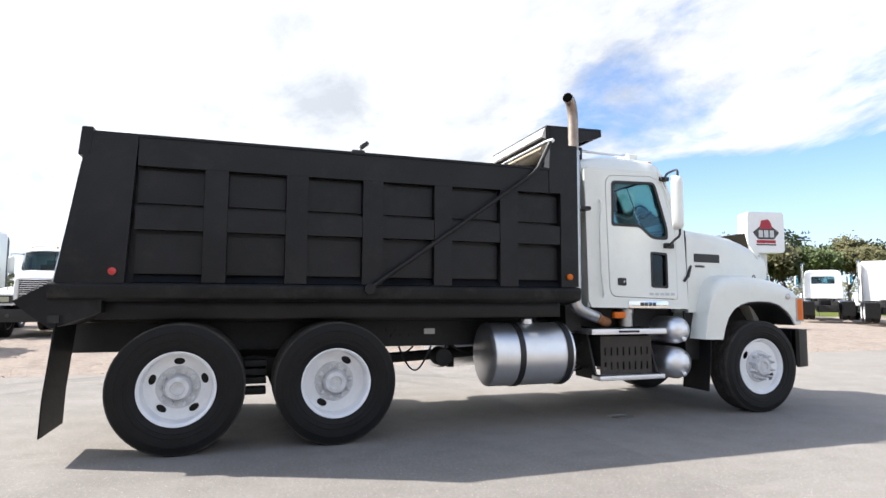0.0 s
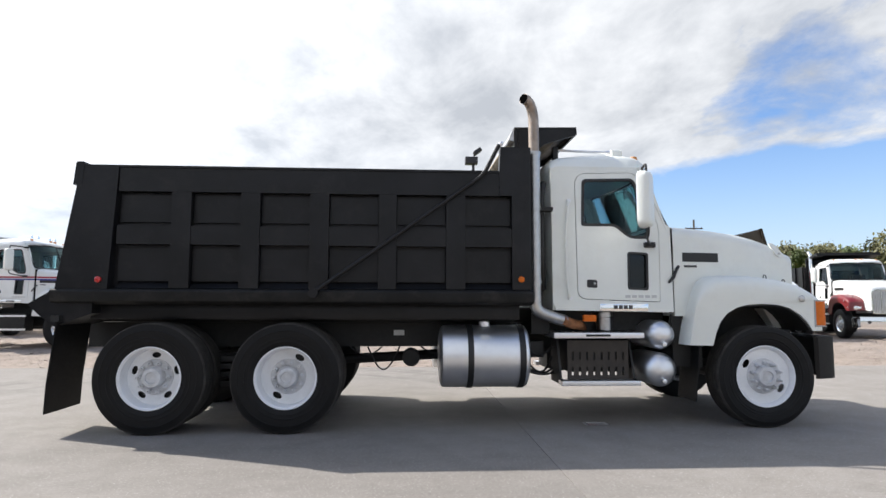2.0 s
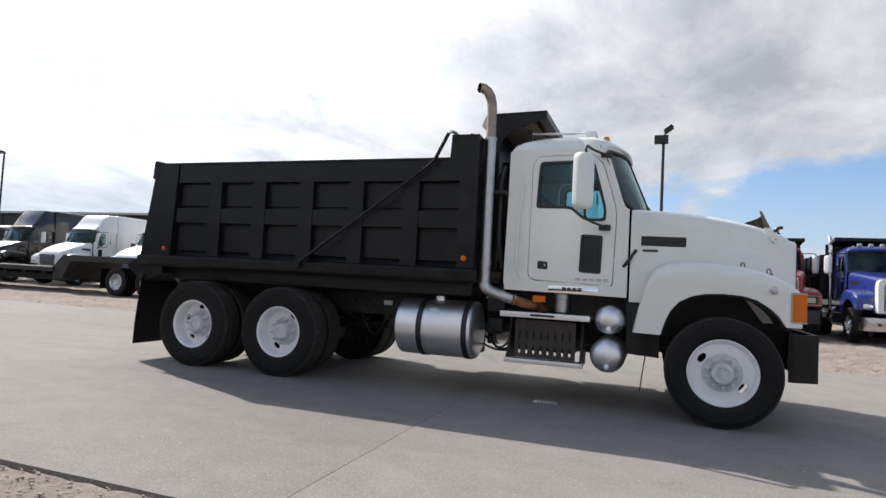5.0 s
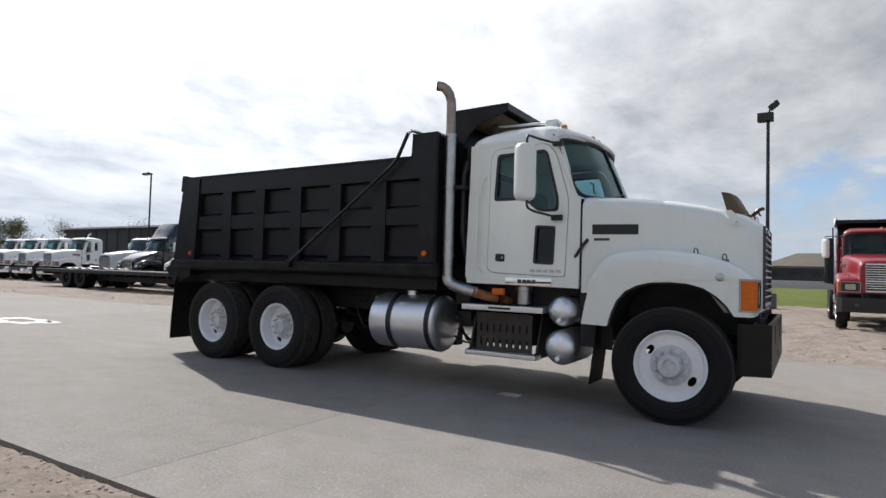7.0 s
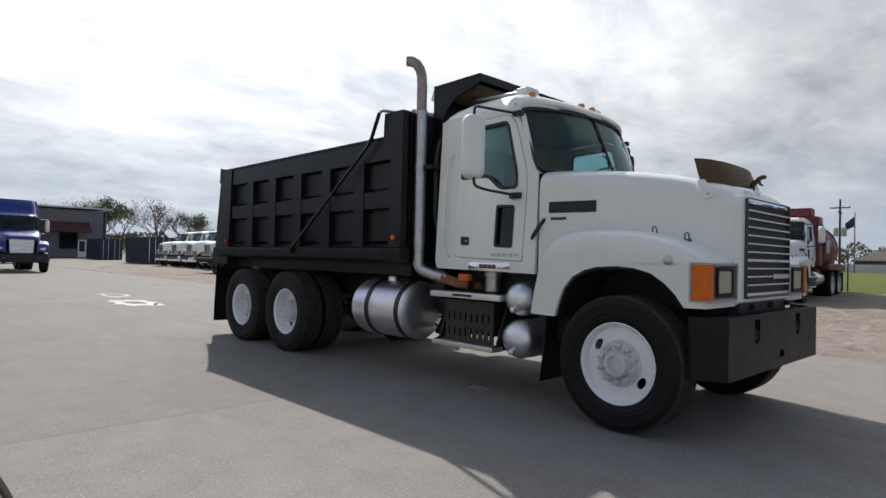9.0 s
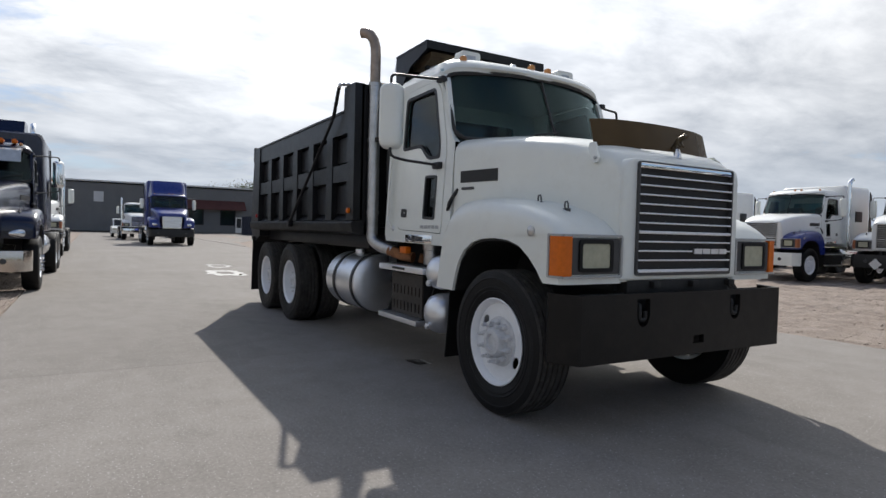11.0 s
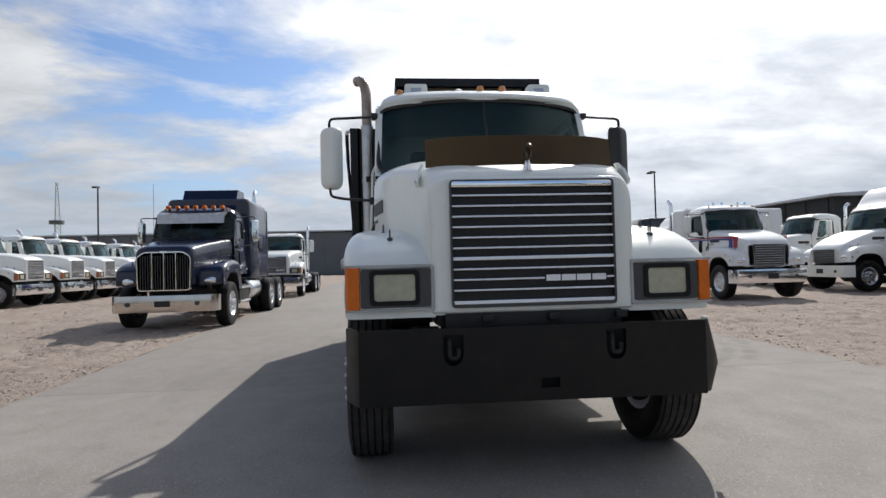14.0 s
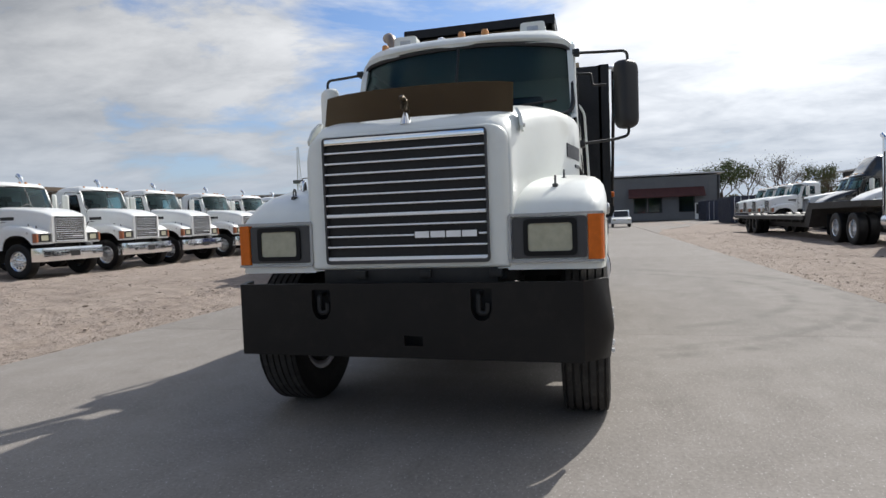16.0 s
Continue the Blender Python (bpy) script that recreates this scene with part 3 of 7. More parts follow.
M["clod"] = material("dirt_clod", (0.30, 0.245, 0.205), 0.95, vary=0.3, scale=0.9, bump=0.3, bump_scale=60)
build_clods()


# ---- wheels ----
def ring_mesh(name, prof, mat, n=44):
    bm = lathe(B(), prof, "y", (0, 0, 0), n, closed=True)
    bmesh.ops.recalc_face_normals(bm, faces=bm.faces)
    me = bpy.data.meshes.new(name)
    bm.to_mesh(me)
    bm.free()
    me.materials.append(M[mat])
    me.polygons.foreach_set("use_smooth", [True] * len(me.polygons))
    me.set_sharp_from_angle(angle=radians(32))
    return me


TREAD = {}


def tyre_mesh(name, width, R=0.527, bead=1.0):
    h = width / 2
    tread = []
    marks = [-0.82, -0.50, -0.16, 0.16, 0.50, 0.82]
    tread.append((R - 0.012, -h * 0.97))
    for k in marks:
        tread += [(R, k * h - 0.007), (R - 0.014, k * h - 0.005), (R - 0.014, k * h + 0.005), (R, k * h + 0.007)]
    tread.append((R - 0.012, h * 0.97))
    prof = [(0.285 * bead, -h * 0.78), (0.30 * bead, -h * 0.88), (0.335 * bead, -h * 0.96), (0.345 * bead, -h * 0.985), (0.35 * bead, -h * 0.965), (0.395, -h * 0.995), (0.398, -h * 1.02), (0.404, -h * 1.02), (0.407, -h * 1.0), (0.44, -h * 1.025), (0.462, -h * 1.03), (0.465, -h * 1.05), (0.472, -h * 1.05), (0.475, -h * 1.03), (0.50, -h * 1.0)] + tread
    prof += [(0.50, h * 1.0), (0.42, h * 1.02), (0.335 * bead, h * 0.96), (0.285 * bead, h * 0.78)]
    tyre = ring_mesh(name, [(min(r, R - 0.015), a) for r, a in prof], "rubber", 56)
    TREAD[tyre] = ring_mesh("tread", tread + [(R - 0.03, h * 0.9), (R - 0.03, -h * 0.9)], "tread", 56)
    return tyre


def rim_mesh(name, mat, depth, hub_out, holes, nuts=10, width=0.28, hub_mat=None, hole_r=0.033):
    """A disc wheel: barrel, flat disc with hand holes, hub and nuts; the outside looks to -y."""
    h = width / 2
    bm = B()
    lathe(bm, [(0.285, -h * 0.80), (0.297, -h * 0.92), (0.291, -h * 0.95), (0.272, -h * 0.80), (0.262, -depth - 0.012), (0.262, h * 0.7), (0.285, h * 0.8)], "y", (0, 0, 0), 44, closed=True)

    def circle(r, cx=0.0, cz=0.0, n=40):
        return [(cx + r * math.cos(2 * math.pi * k / n), cz + r * math.sin(2 * math.pi * k / n)) for k in range(n)]

    def oval(w):
        c, s = math.cos(w), math.sin(w)
        pts = [(0.207 + hole_r * 0.82 * math.cos(2 * math.pi * i / 16), hole_r * 1.3 * math.sin(2 * math.pi * i / 16)) for i in range(16)]
        return [(u * c - v * s, u * s + v * c) for u, v in pts]

    cut = [oval(2 * math.pi * k / holes) for k in range(holes)]
    plate(bm, circle(0.264), cut, "y", -depth, -depth + 0.012)
    hub = B()
    lathe(hub, [(0.172, -depth + 0.002), (0.165, -depth - 0.012), (0.12, -depth - 0.014), (0.105, -depth - 0.02), (0.10, -depth - hub_out * 0.7), (0.085, -depth - hub_out), (0.055, -depth - hub_out - 0.004), (0.05, -depth - hub_out + 0.015), (0.0, -depth - hub_out + 0.016)], "y", (0, 0, 0), 32)
    nut, spots = B(), [(0.143 * math.cos(w), 0.143 * math.sin(w)) for w in (2 * math.pi * (k + 0.5) / nuts for k in range(nuts))]
    for x, z in spots if not hub_mat else [(0, 0)]:
        lathe(nut, [(0.022, -depth - 0.012), (0.022, -depth - 0.06), (0.013, -depth - 0.062), (0.012, -depth - 0.105), (0.0, -depth - 0.106)], "y", (x, 0, z), 6)

    def finished(nm, b, mt):
        bmesh.ops.recalc_face_normals(b, faces=b.faces)
        me = bpy.data.meshes.new(nm)
        b.to_mesh(me)
        b.free()
        me.materials.append(M[mt])
        me.polygons.foreach_set("use_smooth", [True] * len(me.polygons))
        me.set_sharp_from_angle(angle=radians(32))
        return me

    if not hub_mat:
        # far wheels stay in one piece
        for b in (hub, nut):
            extra = finished("rim", b, mat)
            bm.from_mesh(extra)
            bpy.data.meshes.remove(extra)
        return finished(name, bm, mat)
    rim = finished(name, bm, mat)
    HUB[rim] = (finished("hub", hub, hub_mat), finished("nut", nut, hub_mat), spots)
    return rim


HUB = {}
MESH = {
    "tyre": tyre_mesh("tyre", 0.28), "tyre_wide": tyre_mesh("tyre", 0.285, 0.532, 1.09), "tyre_rear": tyre_mesh("tyre", 0.285, 0.545, 1.05),
    "tyre_far": ring_mesh("tyre", [(0.285, -0.11), (0.335, -0.135), (0.42, -0.143), (0.48, -0.14), (0.515, -0.125), (0.525, -0.09), (0.525, 0.09), (0.515, 0.125), (0.48, 0.14), (0.335, 0.135), (0.285, 0.11)], "rubber", 32),
    "rim_rear": rim_mesh("rim", "rim", -0.03, 0.115, 5, hub_mat="hub"), "rim_rear_two": rim_mesh("rim", "rim", -0.03, 0.115, 2, hole_r=0.036, hub_mat="hub"),
    "rim_front": rim_mesh("rim", "rim", 0.082, 0.085, 2, width=0.285, hole_r=0.036, hub_mat="hub"),
    "alu_front": rim_mesh("rim", "alu", 0.085, 0.06, 10, width=0.28, hole_r=0.024), "alu_rear": rim_mesh("rim", "alu", -0.03, 0.12, 10, hole_r=0.024),
    "rim_dark": rim_mesh("rim", "chassis", -0.03, 0.115, 5),
    # dark disc added behind each rim so the hand holes look black
    "backing": ring_mesh("brake_drum", [(0.0, 0.075), (0.20, 0.075), (0.25, 0.08), (0.25, 0.12), (0.0, 0.12)], "chassis", 20),
    "plain_front": rim_mesh("rim", "rim", 0.08, 0.05, 5, width=0.28), "inner": ring_mesh("rim", [(0.285, -0.11), (0.262, -0.1), (0.262, 0.1), (0.285, 0.11)], "chassis"),
}


for rim, k in (("rim_rear", 1.05), ("rim_rear_two", 1.05), ("rim_front", 1.09)):
    MESH[rim].transform(Matrix.Diagonal((k, 1.0, k, 1.0)))
    HUB[MESH[rim]][0].transform(Matrix.Diagonal((k, 1.0, k, 1.0)))


def wheel(parent, x, v, tyre, rim, spin=0.0, r=0.527, label=""):
    """A rim with its tyre as a part of it; v < 0 is the truck's right."""
    o = new("wheel", MESH[rim])
    o.parent = parent
    o.matrix_basis = pose(x, v, r, 0, 0, 0 if v < 0 else 180) @ pose(0, 0, 0, 0, spin, 0)
    t = new("tyre", MESH[tyre])
    t.parent = o
    if MESH[tyre] in TREAD:
        new("tread", TREAD[MESH[tyre]]).parent = o
    d = new("brake_drum", MESH["backing"])
    d.parent = o
    if MESH[rim] in HUB:
        hub, nut, spots = HUB[MESH[rim]]
        new("hub", hub).parent = o
        for u, w in spots:
            n = new("nut", nut)
            n.parent, n.matrix_basis = o, pose(u, 0, w)
    if label:
        o["label"] = label
    return o


def duals(parent, x, rim, spin=0.0, out=1.11, label="", tyre="tyre_far", r=0.525):
    for s in (-1, 1):
        wheel(parent, x, s * out, tyre, rim, spin + (0 if s < 0 else 40), r, label)
        wheel(parent, x, s * (out - 0.33), tyre, "inner", 0, r)


# ---- the front half of the conventional truck: cab, hood, fenders, grille ----
def side_half(z):
    return 1.035 - (z - 1.2) * 0.045


def on_side(bm, s):
    """Lays a plate built with its outside at y = 0 onto the cab's side s."""
    return warp(bm, lambda x, y, z: (x, s * (side_half(z) - y), z))


DOOR = [(3.84, 1.345), (4.735, 1.315), (4.755, 2.12), (4.60, 2.62), (4.50, 2.735), (3.90, 2.715), (3.84, 2.64)]
DOOR_R = [0.10, 0.03, 0.1, 0.1, 0.1, 0.05, 0.06]
PANE = [(3.905, 2.145), (4.27, 2.145), (4.43, 2.01), (4.635, 2.01), (4.64, 2.13), (4.505, 2.62), (4.47, 2.66), (3.925, 2.645)]
PANE_R = [0.04, 0.05, 0.07, 0.04, 0.06, 0.05, 0.03, 0.05]
LOW_PANE = [(4.395, 1.455), (4.605, 1.445), (4.615, 1.835), (4.405, 1.845)]


def grown(pts, d):
    """A polygon pushed outwards by d (counter-clockwise points)."""
    out, k = [], len(pts)
    for i in range(k):
        a, p, b = Vector(pts[i - 1]), Vector(pts[i]), Vector(pts[(i + 1) % k])
        n1, n2 = Vector(((p - a).y, -(p - a).x)).normalized(), Vector(((b - p).y, -(b - p).x)).normalized()
        out.append(tuple(p + (n1 + n2) * (d / max(0.4, 1 + n1.dot(n2)))))
    return out


def screen_x(y, z, half=0.93):
    t = (z - 2.15) / 0.60
    return 5.10 - 0.25 * t - 0.27 * (abs(y) / 0.985) ** 2.6


def ch_cab(T, paint, opt):
    for s in (-1, 1):
        bm = B()
        outer = [(3.60, 1.22), (4.885, 1.20), (4.885, 2.13), (4.83, 2.17), (4.775, 2.35), (4.665, 2.70), (4.60, 2.80), (3.62, 2.80), (3.575, 2.74), (3.565, 1.30)]
        plate(bm, outer, [rounded(grown(DOOR, 0.007), DOOR_R)], "y", 0, 0.05)
        part("cab_side", on_side(bm, s), paint, T)
        bm = plate(B(), rounded(DOOR, DOOR_R), [rounded(PANE, PANE_R), rounded(LOW_PANE, 0.03)], "y", -0.004, 0.045)
        door = part("door", on_side(bm, s), paint, T, "closed door with a stepped window")
        bm = plate(B(), rounded(grown(PANE, 0.012), PANE_R), [rounded(grown(PANE, -0.018), PANE_R)], "y", -0.009, 0.02)
        part("window_seal", on_side(bm, s), "plastic", door)
        bm = plate(B(), rounded(grown(LOW_PANE, 0.010), 0.03), [rounded(grown(LOW_PANE, -0.014), 0.03)], "y", -0.009, 0.02)
        part("window_seal", on_side(bm, s), "plastic", door)
        part("window_pane", on_side(prism(B(), rounded(grown(PANE, 0.004), PANE_R), "y", 0.022, 0.027), s), "glass", door)
        part("window_pane", on_side(prism(B(), rounded(grown(LOW_PANE, 0.004), 0.03), "y", 0.022, 0.027), s), "dark_glass", door)
        bm = prism(B(), rounded([(3.94, 1.465), (4.05, 1.46), (4.05, 1.545), (3.94, 1.55)], 0.02), "y", -0.012, 0.03, 0.004)
        part("door_handle", on_side(bm, s), "plastic", door, "black door handle in a square pocket")
        bm = lathe(B(), [(0.011, -0.018), (0.011, -0.006), (0.0, -0.006)], "y", (4.022, 0, 1.507), 12)
        part("door_lock", on_side(bm, s), "galv", door)
        bm = B()
        for i in range(5):
            box(bm, 4.355 + i * 0.072, 4.41 + i * 0.072, -0.007, 0.0, 1.355, 1.385)
        part("badge", on_side(bm, s), "galv", door, "plain metal badge bars")
        bm = tube(B(), bent([(3.76, -0.01, 2.41), (3.74, -0.05, 2.34), (3.71, -0.05, 2.1), (3.705, -0.05, 1.6), (3.72, -0.05, 1.42), (3.75, -0.01, 1.35)], 0.06), 0.013, 8)
        part("grab_handle", on_side(bm, s), paint, T)
        for x, z in ((3.765, 2.41), (3.755, 1.35)):
            bm = lathe(B(), [(0.022, -0.012), (0.026, 0.002), (0.0, 0.004)], "y", (x, 0, z), 12)
            part("grab_handle_foot", on_side(bm, s), "alu_dull", T)
        bm = box(B(), 4.07, 4.60, -0.014, 0.0, 1.215, 1.292, 0.004)
        part("sill_plate", on_side(bm, s), "chrome", T, "polished plate below the door")
        bm = B()
        for i in range(4):
            box(bm, 4.22 + i * 0.055, 4.262 + i * 0.055, -0.019, -0.0145, 1.235, 1.275)
        part("badge", on_side(bm, s), "bezel", T)
        # pillar beside the windscreen
        bm = tube(B(), [(screen_x(0.97, z) - 0.012, s * (0.978 - (z - 2.15) * 0.025), z) for z in (2.10, 2.2, 2.35, 2.5, 2.65, 2.80)], 0.018, 10)
        part("pillar", bm, paint, T)
    # back wall with its window
    bm = plate(B(), [(-1.0, 1.22), (1.0, 1.22), (0.965, 2.78), (-0.965, 2.78)], [rounded([(-0.62, 2.12), (0.62, 2.12), (0.62, 2.58), (-0.62, 2.58)], 0.06)], "x", 3.57, 3.61)
    part("cab_back", bm, paint, T)
    part("rear_window", box(B(), 3.588, 3.593, -0.63, 0.63, 2.11, 2.59), "glass", T)
    part("firewall", box(B(), 4.855, 4.885, -0.95, 0.95, 1.2, 2.12), "interior", T)
    part("cab_floor", box(B(), 3.62, 4.85, -0.98, 0.98, 1.22, 1.27), "interior", T)
    # roof
    st = [(3.565, 2.765, 0.90, 0), (3.575, 2.86, 0.945, 0), (3.61, 2.915, 0.96, 0), (3.70, 2.955, 0.967, 0), (3.95, 2.995, 0.967, 0), (4.25, 3.005, 0.967, 0), (4.50, 2.985, 0.967, 0.25), (4.66, 2.952, 0.966, 0.6), (4.77, 2.915, 0.966, 0.88), (4.828, 2.882, 0.966, 1.0), (4.850, 2.860, 0.966, 1.0), (4.856, 2.842, 0.965, 1.0)]
    rings = []
    for x, zt, w, bow in st:
        ring = []
        for k in range(25):
            u = -1 + 2 * k / 24
            y = math.copysign(abs(u) ** 0.75, u) * w
            base = 2.755 + bow * (0.035 + 0.034 * max(0.0, 1 - (y / 0.95) ** 2))
            ring.append((x - 0.27 * bow * (abs(y) / 0.985) ** 2.6, y, base + (zt - base) * max(0.0, 1 - abs(u) ** (5.5 + 6 * bow)) ** 0.55))
        ring += [(x - 0.27 * bow * (abs(y) / 0.985) ** 2.6, y, 2.745 + bow * (0.035 + 0.034 * max(0.0, 1 - (y / 0.95) ** 2))) for y in (w * 0.97, w * 0.6, 0, -w * 0.6, -w * 0.97)]
        rings.append(ring)
    part("roof", loft(B(), rings), paint, T)
    # windscreen in two panes with seal and divider
    for s in (-1, 1):
        n, rows = 14, 5
        rings = [[(screen_x(0.012 + 0.953 * i / n, 2.15 + 0.685 * j / rows) - 0.012, s * (0.012 + 0.953 * i / n), 2.15 + 0.685 * j / rows) for i in range(n + 1)] for j in range(rows + 1)]
        bm = loft(B(), rings, cap=False, closed=False)
        part("windscreen_pane", bm, "windscreen", T)
    path = rounded([(-0.962, 2.155), (0.962, 2.155), (0.950, 2.776), (-0.950, 2.776)], [0.12, 0.12, 0.11, 0.11], 6)
    fine = []
    for (y0, z0), (y1, z1) in zip(path, path[1:] + path[:1]):
        n = max(1, int(math.hypot(y1 - y0, z1 - z0) / 0.08))
        fine += [(y0 + (y1 - y0) * i / n, z0 + (z1 - z0) * i / n) for i in range(n)]
    path = [(y, z + 0.036 * max(0.0, 1 - (y / 0.95) ** 2) * smooth01((z - 2.5) / 0.25)) for y, z in fine]
    pts = [(screen_x(y, z), y, z) for y, z in path]
    part("windscreen_seal", tube(B(), pts + pts[:1], 0.02, 6), "plastic", T)
    # black strips painted in for the shade in the gap between cab and hood
    for sy in (-1, 1):
        part("dark_gap_strip", prism(B(), [(4.886, 1.19), (4.907, 1.19), (4.907, 2.12), (4.886, 2.12)], "y", sy * 0.90, sy * 0.99), "hole", T)
    part("windscreen_divider", tube(B(), [(screen_x(0, z), 0, z) for z in (2.15, 2.35, 2.55, 2.805)], 0.012, 6), "plastic", T)
    for y in (-0.42, 0.38):
        bm = tube(B(), [(5.10, y, 2.17), (screen_x(y + 0.2, 2.26) + 0.02, y + 0.2, 2.24), (screen_x(y + 0.45, 2.3) + 0.018, y + 0.45, 2.28)], 0.010, 6)
        part("wiper", bm, "plastic", T)
    # seats, dash and steering wheel
    part("dashboard", prism(B(), rounded([(4.55, 1.75), (4.84, 1.6), (5.0, 2.1), (4.72, 2.11), (4.55, 2.0)], 0.05), "y", -0.88, 0.88), "interior", T)
    for y in (-0.48, 0.48):
        bm = box(B(), 3.85, 4.30, y - 0.24, y + 0.24, 1.55, 1.72, 0.05)
        prism(bm, rounded([(3.72, 1.65), (3.9, 1.65), (3.84, 2.42), (3.70, 2.42)], 0.06), "y", y - 0.23, y + 0.23, 0.03)
        part("seat", bm, "interior", T)
    bm = B()
    ring = [(4.50 + 0.10 * math.sin(a), 0.48 + 0.21 * math.cos(a), 2.02 + 0.18 * math.sin(a)) for a in (2 * math.pi * k / 20 for k in range(21))]
    tube(bm, ring, 0.015, 6)
    tube(bm, [(4.72, 0.48, 1.95), (4.50, 0.48, 2.02)], 0.03, 8)
    part("steering_wheel", bm, "plastic", T)


def mirror(T, s, shell):
    y = s * 1.42
    bm = B()
    prof = rounded([(-0.108, 2.065), (0.108, 2.065), (0.108, 2.66), (-0.108, 2.66)], 0.085, 6)
    rings = []
    for x, k in ((4.395, 0.95), (4.40, 0.99), (4.41, 1.0), (4.432, 0.995), (4.455, 0.97), (4.475, 0.925), (4.49, 0.86), (4.502, 0.76), (4.509, 0.62), (4.512, 0.4)):
        rings.append([(x, y + u * k, 2.3625 + (z - 2.3625) * (0.62 + 0.38 * k)) for u, z in prof])
    turn = Matrix.Rotation(radians(41 * s), 4, "Z")

    def turned(bm):
        return warp(bm, lambda px, py, pz: tuple(turn @ Vector((px - 4.46, py - y, pz)) + Vector((4.46, y, 0))))

    head = part("mirror", turned(loft(bm, rings)), shell, T)
    part("mirror_glass", turned(prism(B(), [(y + u * 0.9, 2.3625 + (z - 2.3625) * 0.95) for u, z in prof], "x", 4.387, 4.393)), "chrome", head)
    arm = tube(B(), bent([(4.62, s * 1.00, 2.715), (4.50, s * 1.2, 2.735), (4.46, y, 2.735), (4.46, y, 2.62)], 0.07), 0.013, 8)
    part("mirror_arm", arm, "plastic", T)
    bm = tube(B(), bent([(4.66, s * 1.00, 1.93), (4.50, s * 1.30, 1.97), (4.47, y, 2.0), (4.47, y, 2.1)], 0.07), 0.013, 8)
    part("mirror_arm", bm, "plastic", T)
    bm = box(B(), 4.58, 4.70, s * 1.02 - 0.03, s * 1.02 + 0.03, 1.90, 1.96, 0.012)
    part("mirror_bracket", bm, "plastic", T)
    bm = box(B(), 4.57, 4.68, s * 0.99 - 0.03, s * 0.99 + 0.03, 2.69, 2.74, 0.012)
    part("mirror_bracket", bm, "plastic", T)


HOOD = [(4.908, 1.006, 2.172), (5.0, 1.001, 2.168), (5.2, 0.972, 2.158), (5.45, 0.928, 2.140), (5.75, 0.865, 2.108), (6.0, 0.785, 2.064), (6.2, 0.715, 2.014), (6.33, 0.68, 1.974), (6.40, 0.666, 1.942), (6.445, 0.66, 1.91), (6.47, 0.656, 1.88), (6.480, 0.65, 1.855)]
PETE = [(4.905, 0.965, 2.165), (5.0, 0.94, 2.16), (5.3, 0.86, 2.12), (5.75, 0.76, 2.06), (6.2, 0.68, 1.99), (6.6, 0.62, 1.92), (6.74, 0.60, 1.88), (6.78, 0.57, 1.80)]
TALL = [(4.925, 0.985, 2.165), (5.0, 0.975, 2.16), (5.3, 0.94, 2.11), (5.6, 0.90, 2.05), (6.0, 0.84, 1.96), (6.25, 0.78, 1.87), (6.40, 0.72, 1.79), (6.46, 0.68, 1.73), (6.478, 0.64, 1.68)]
AERO = [(4.905, 0.965, 2.165), (5.0, 0.963, 2.15), (5.2, 0.955, 2.10), (5.45, 0.94, 2.03), (5.75, 0.90, 1.93), (6.0, 0.86, 1.83), (6.2, 0.82, 1.73), (6.35, 0.78, 1.63), (6.44, 0.74, 1.54), (6.478, 0.70, 1.46)]


def hood_half(x):
    return lerp_table([(a, b) for a, b, _ in HOOD], x)


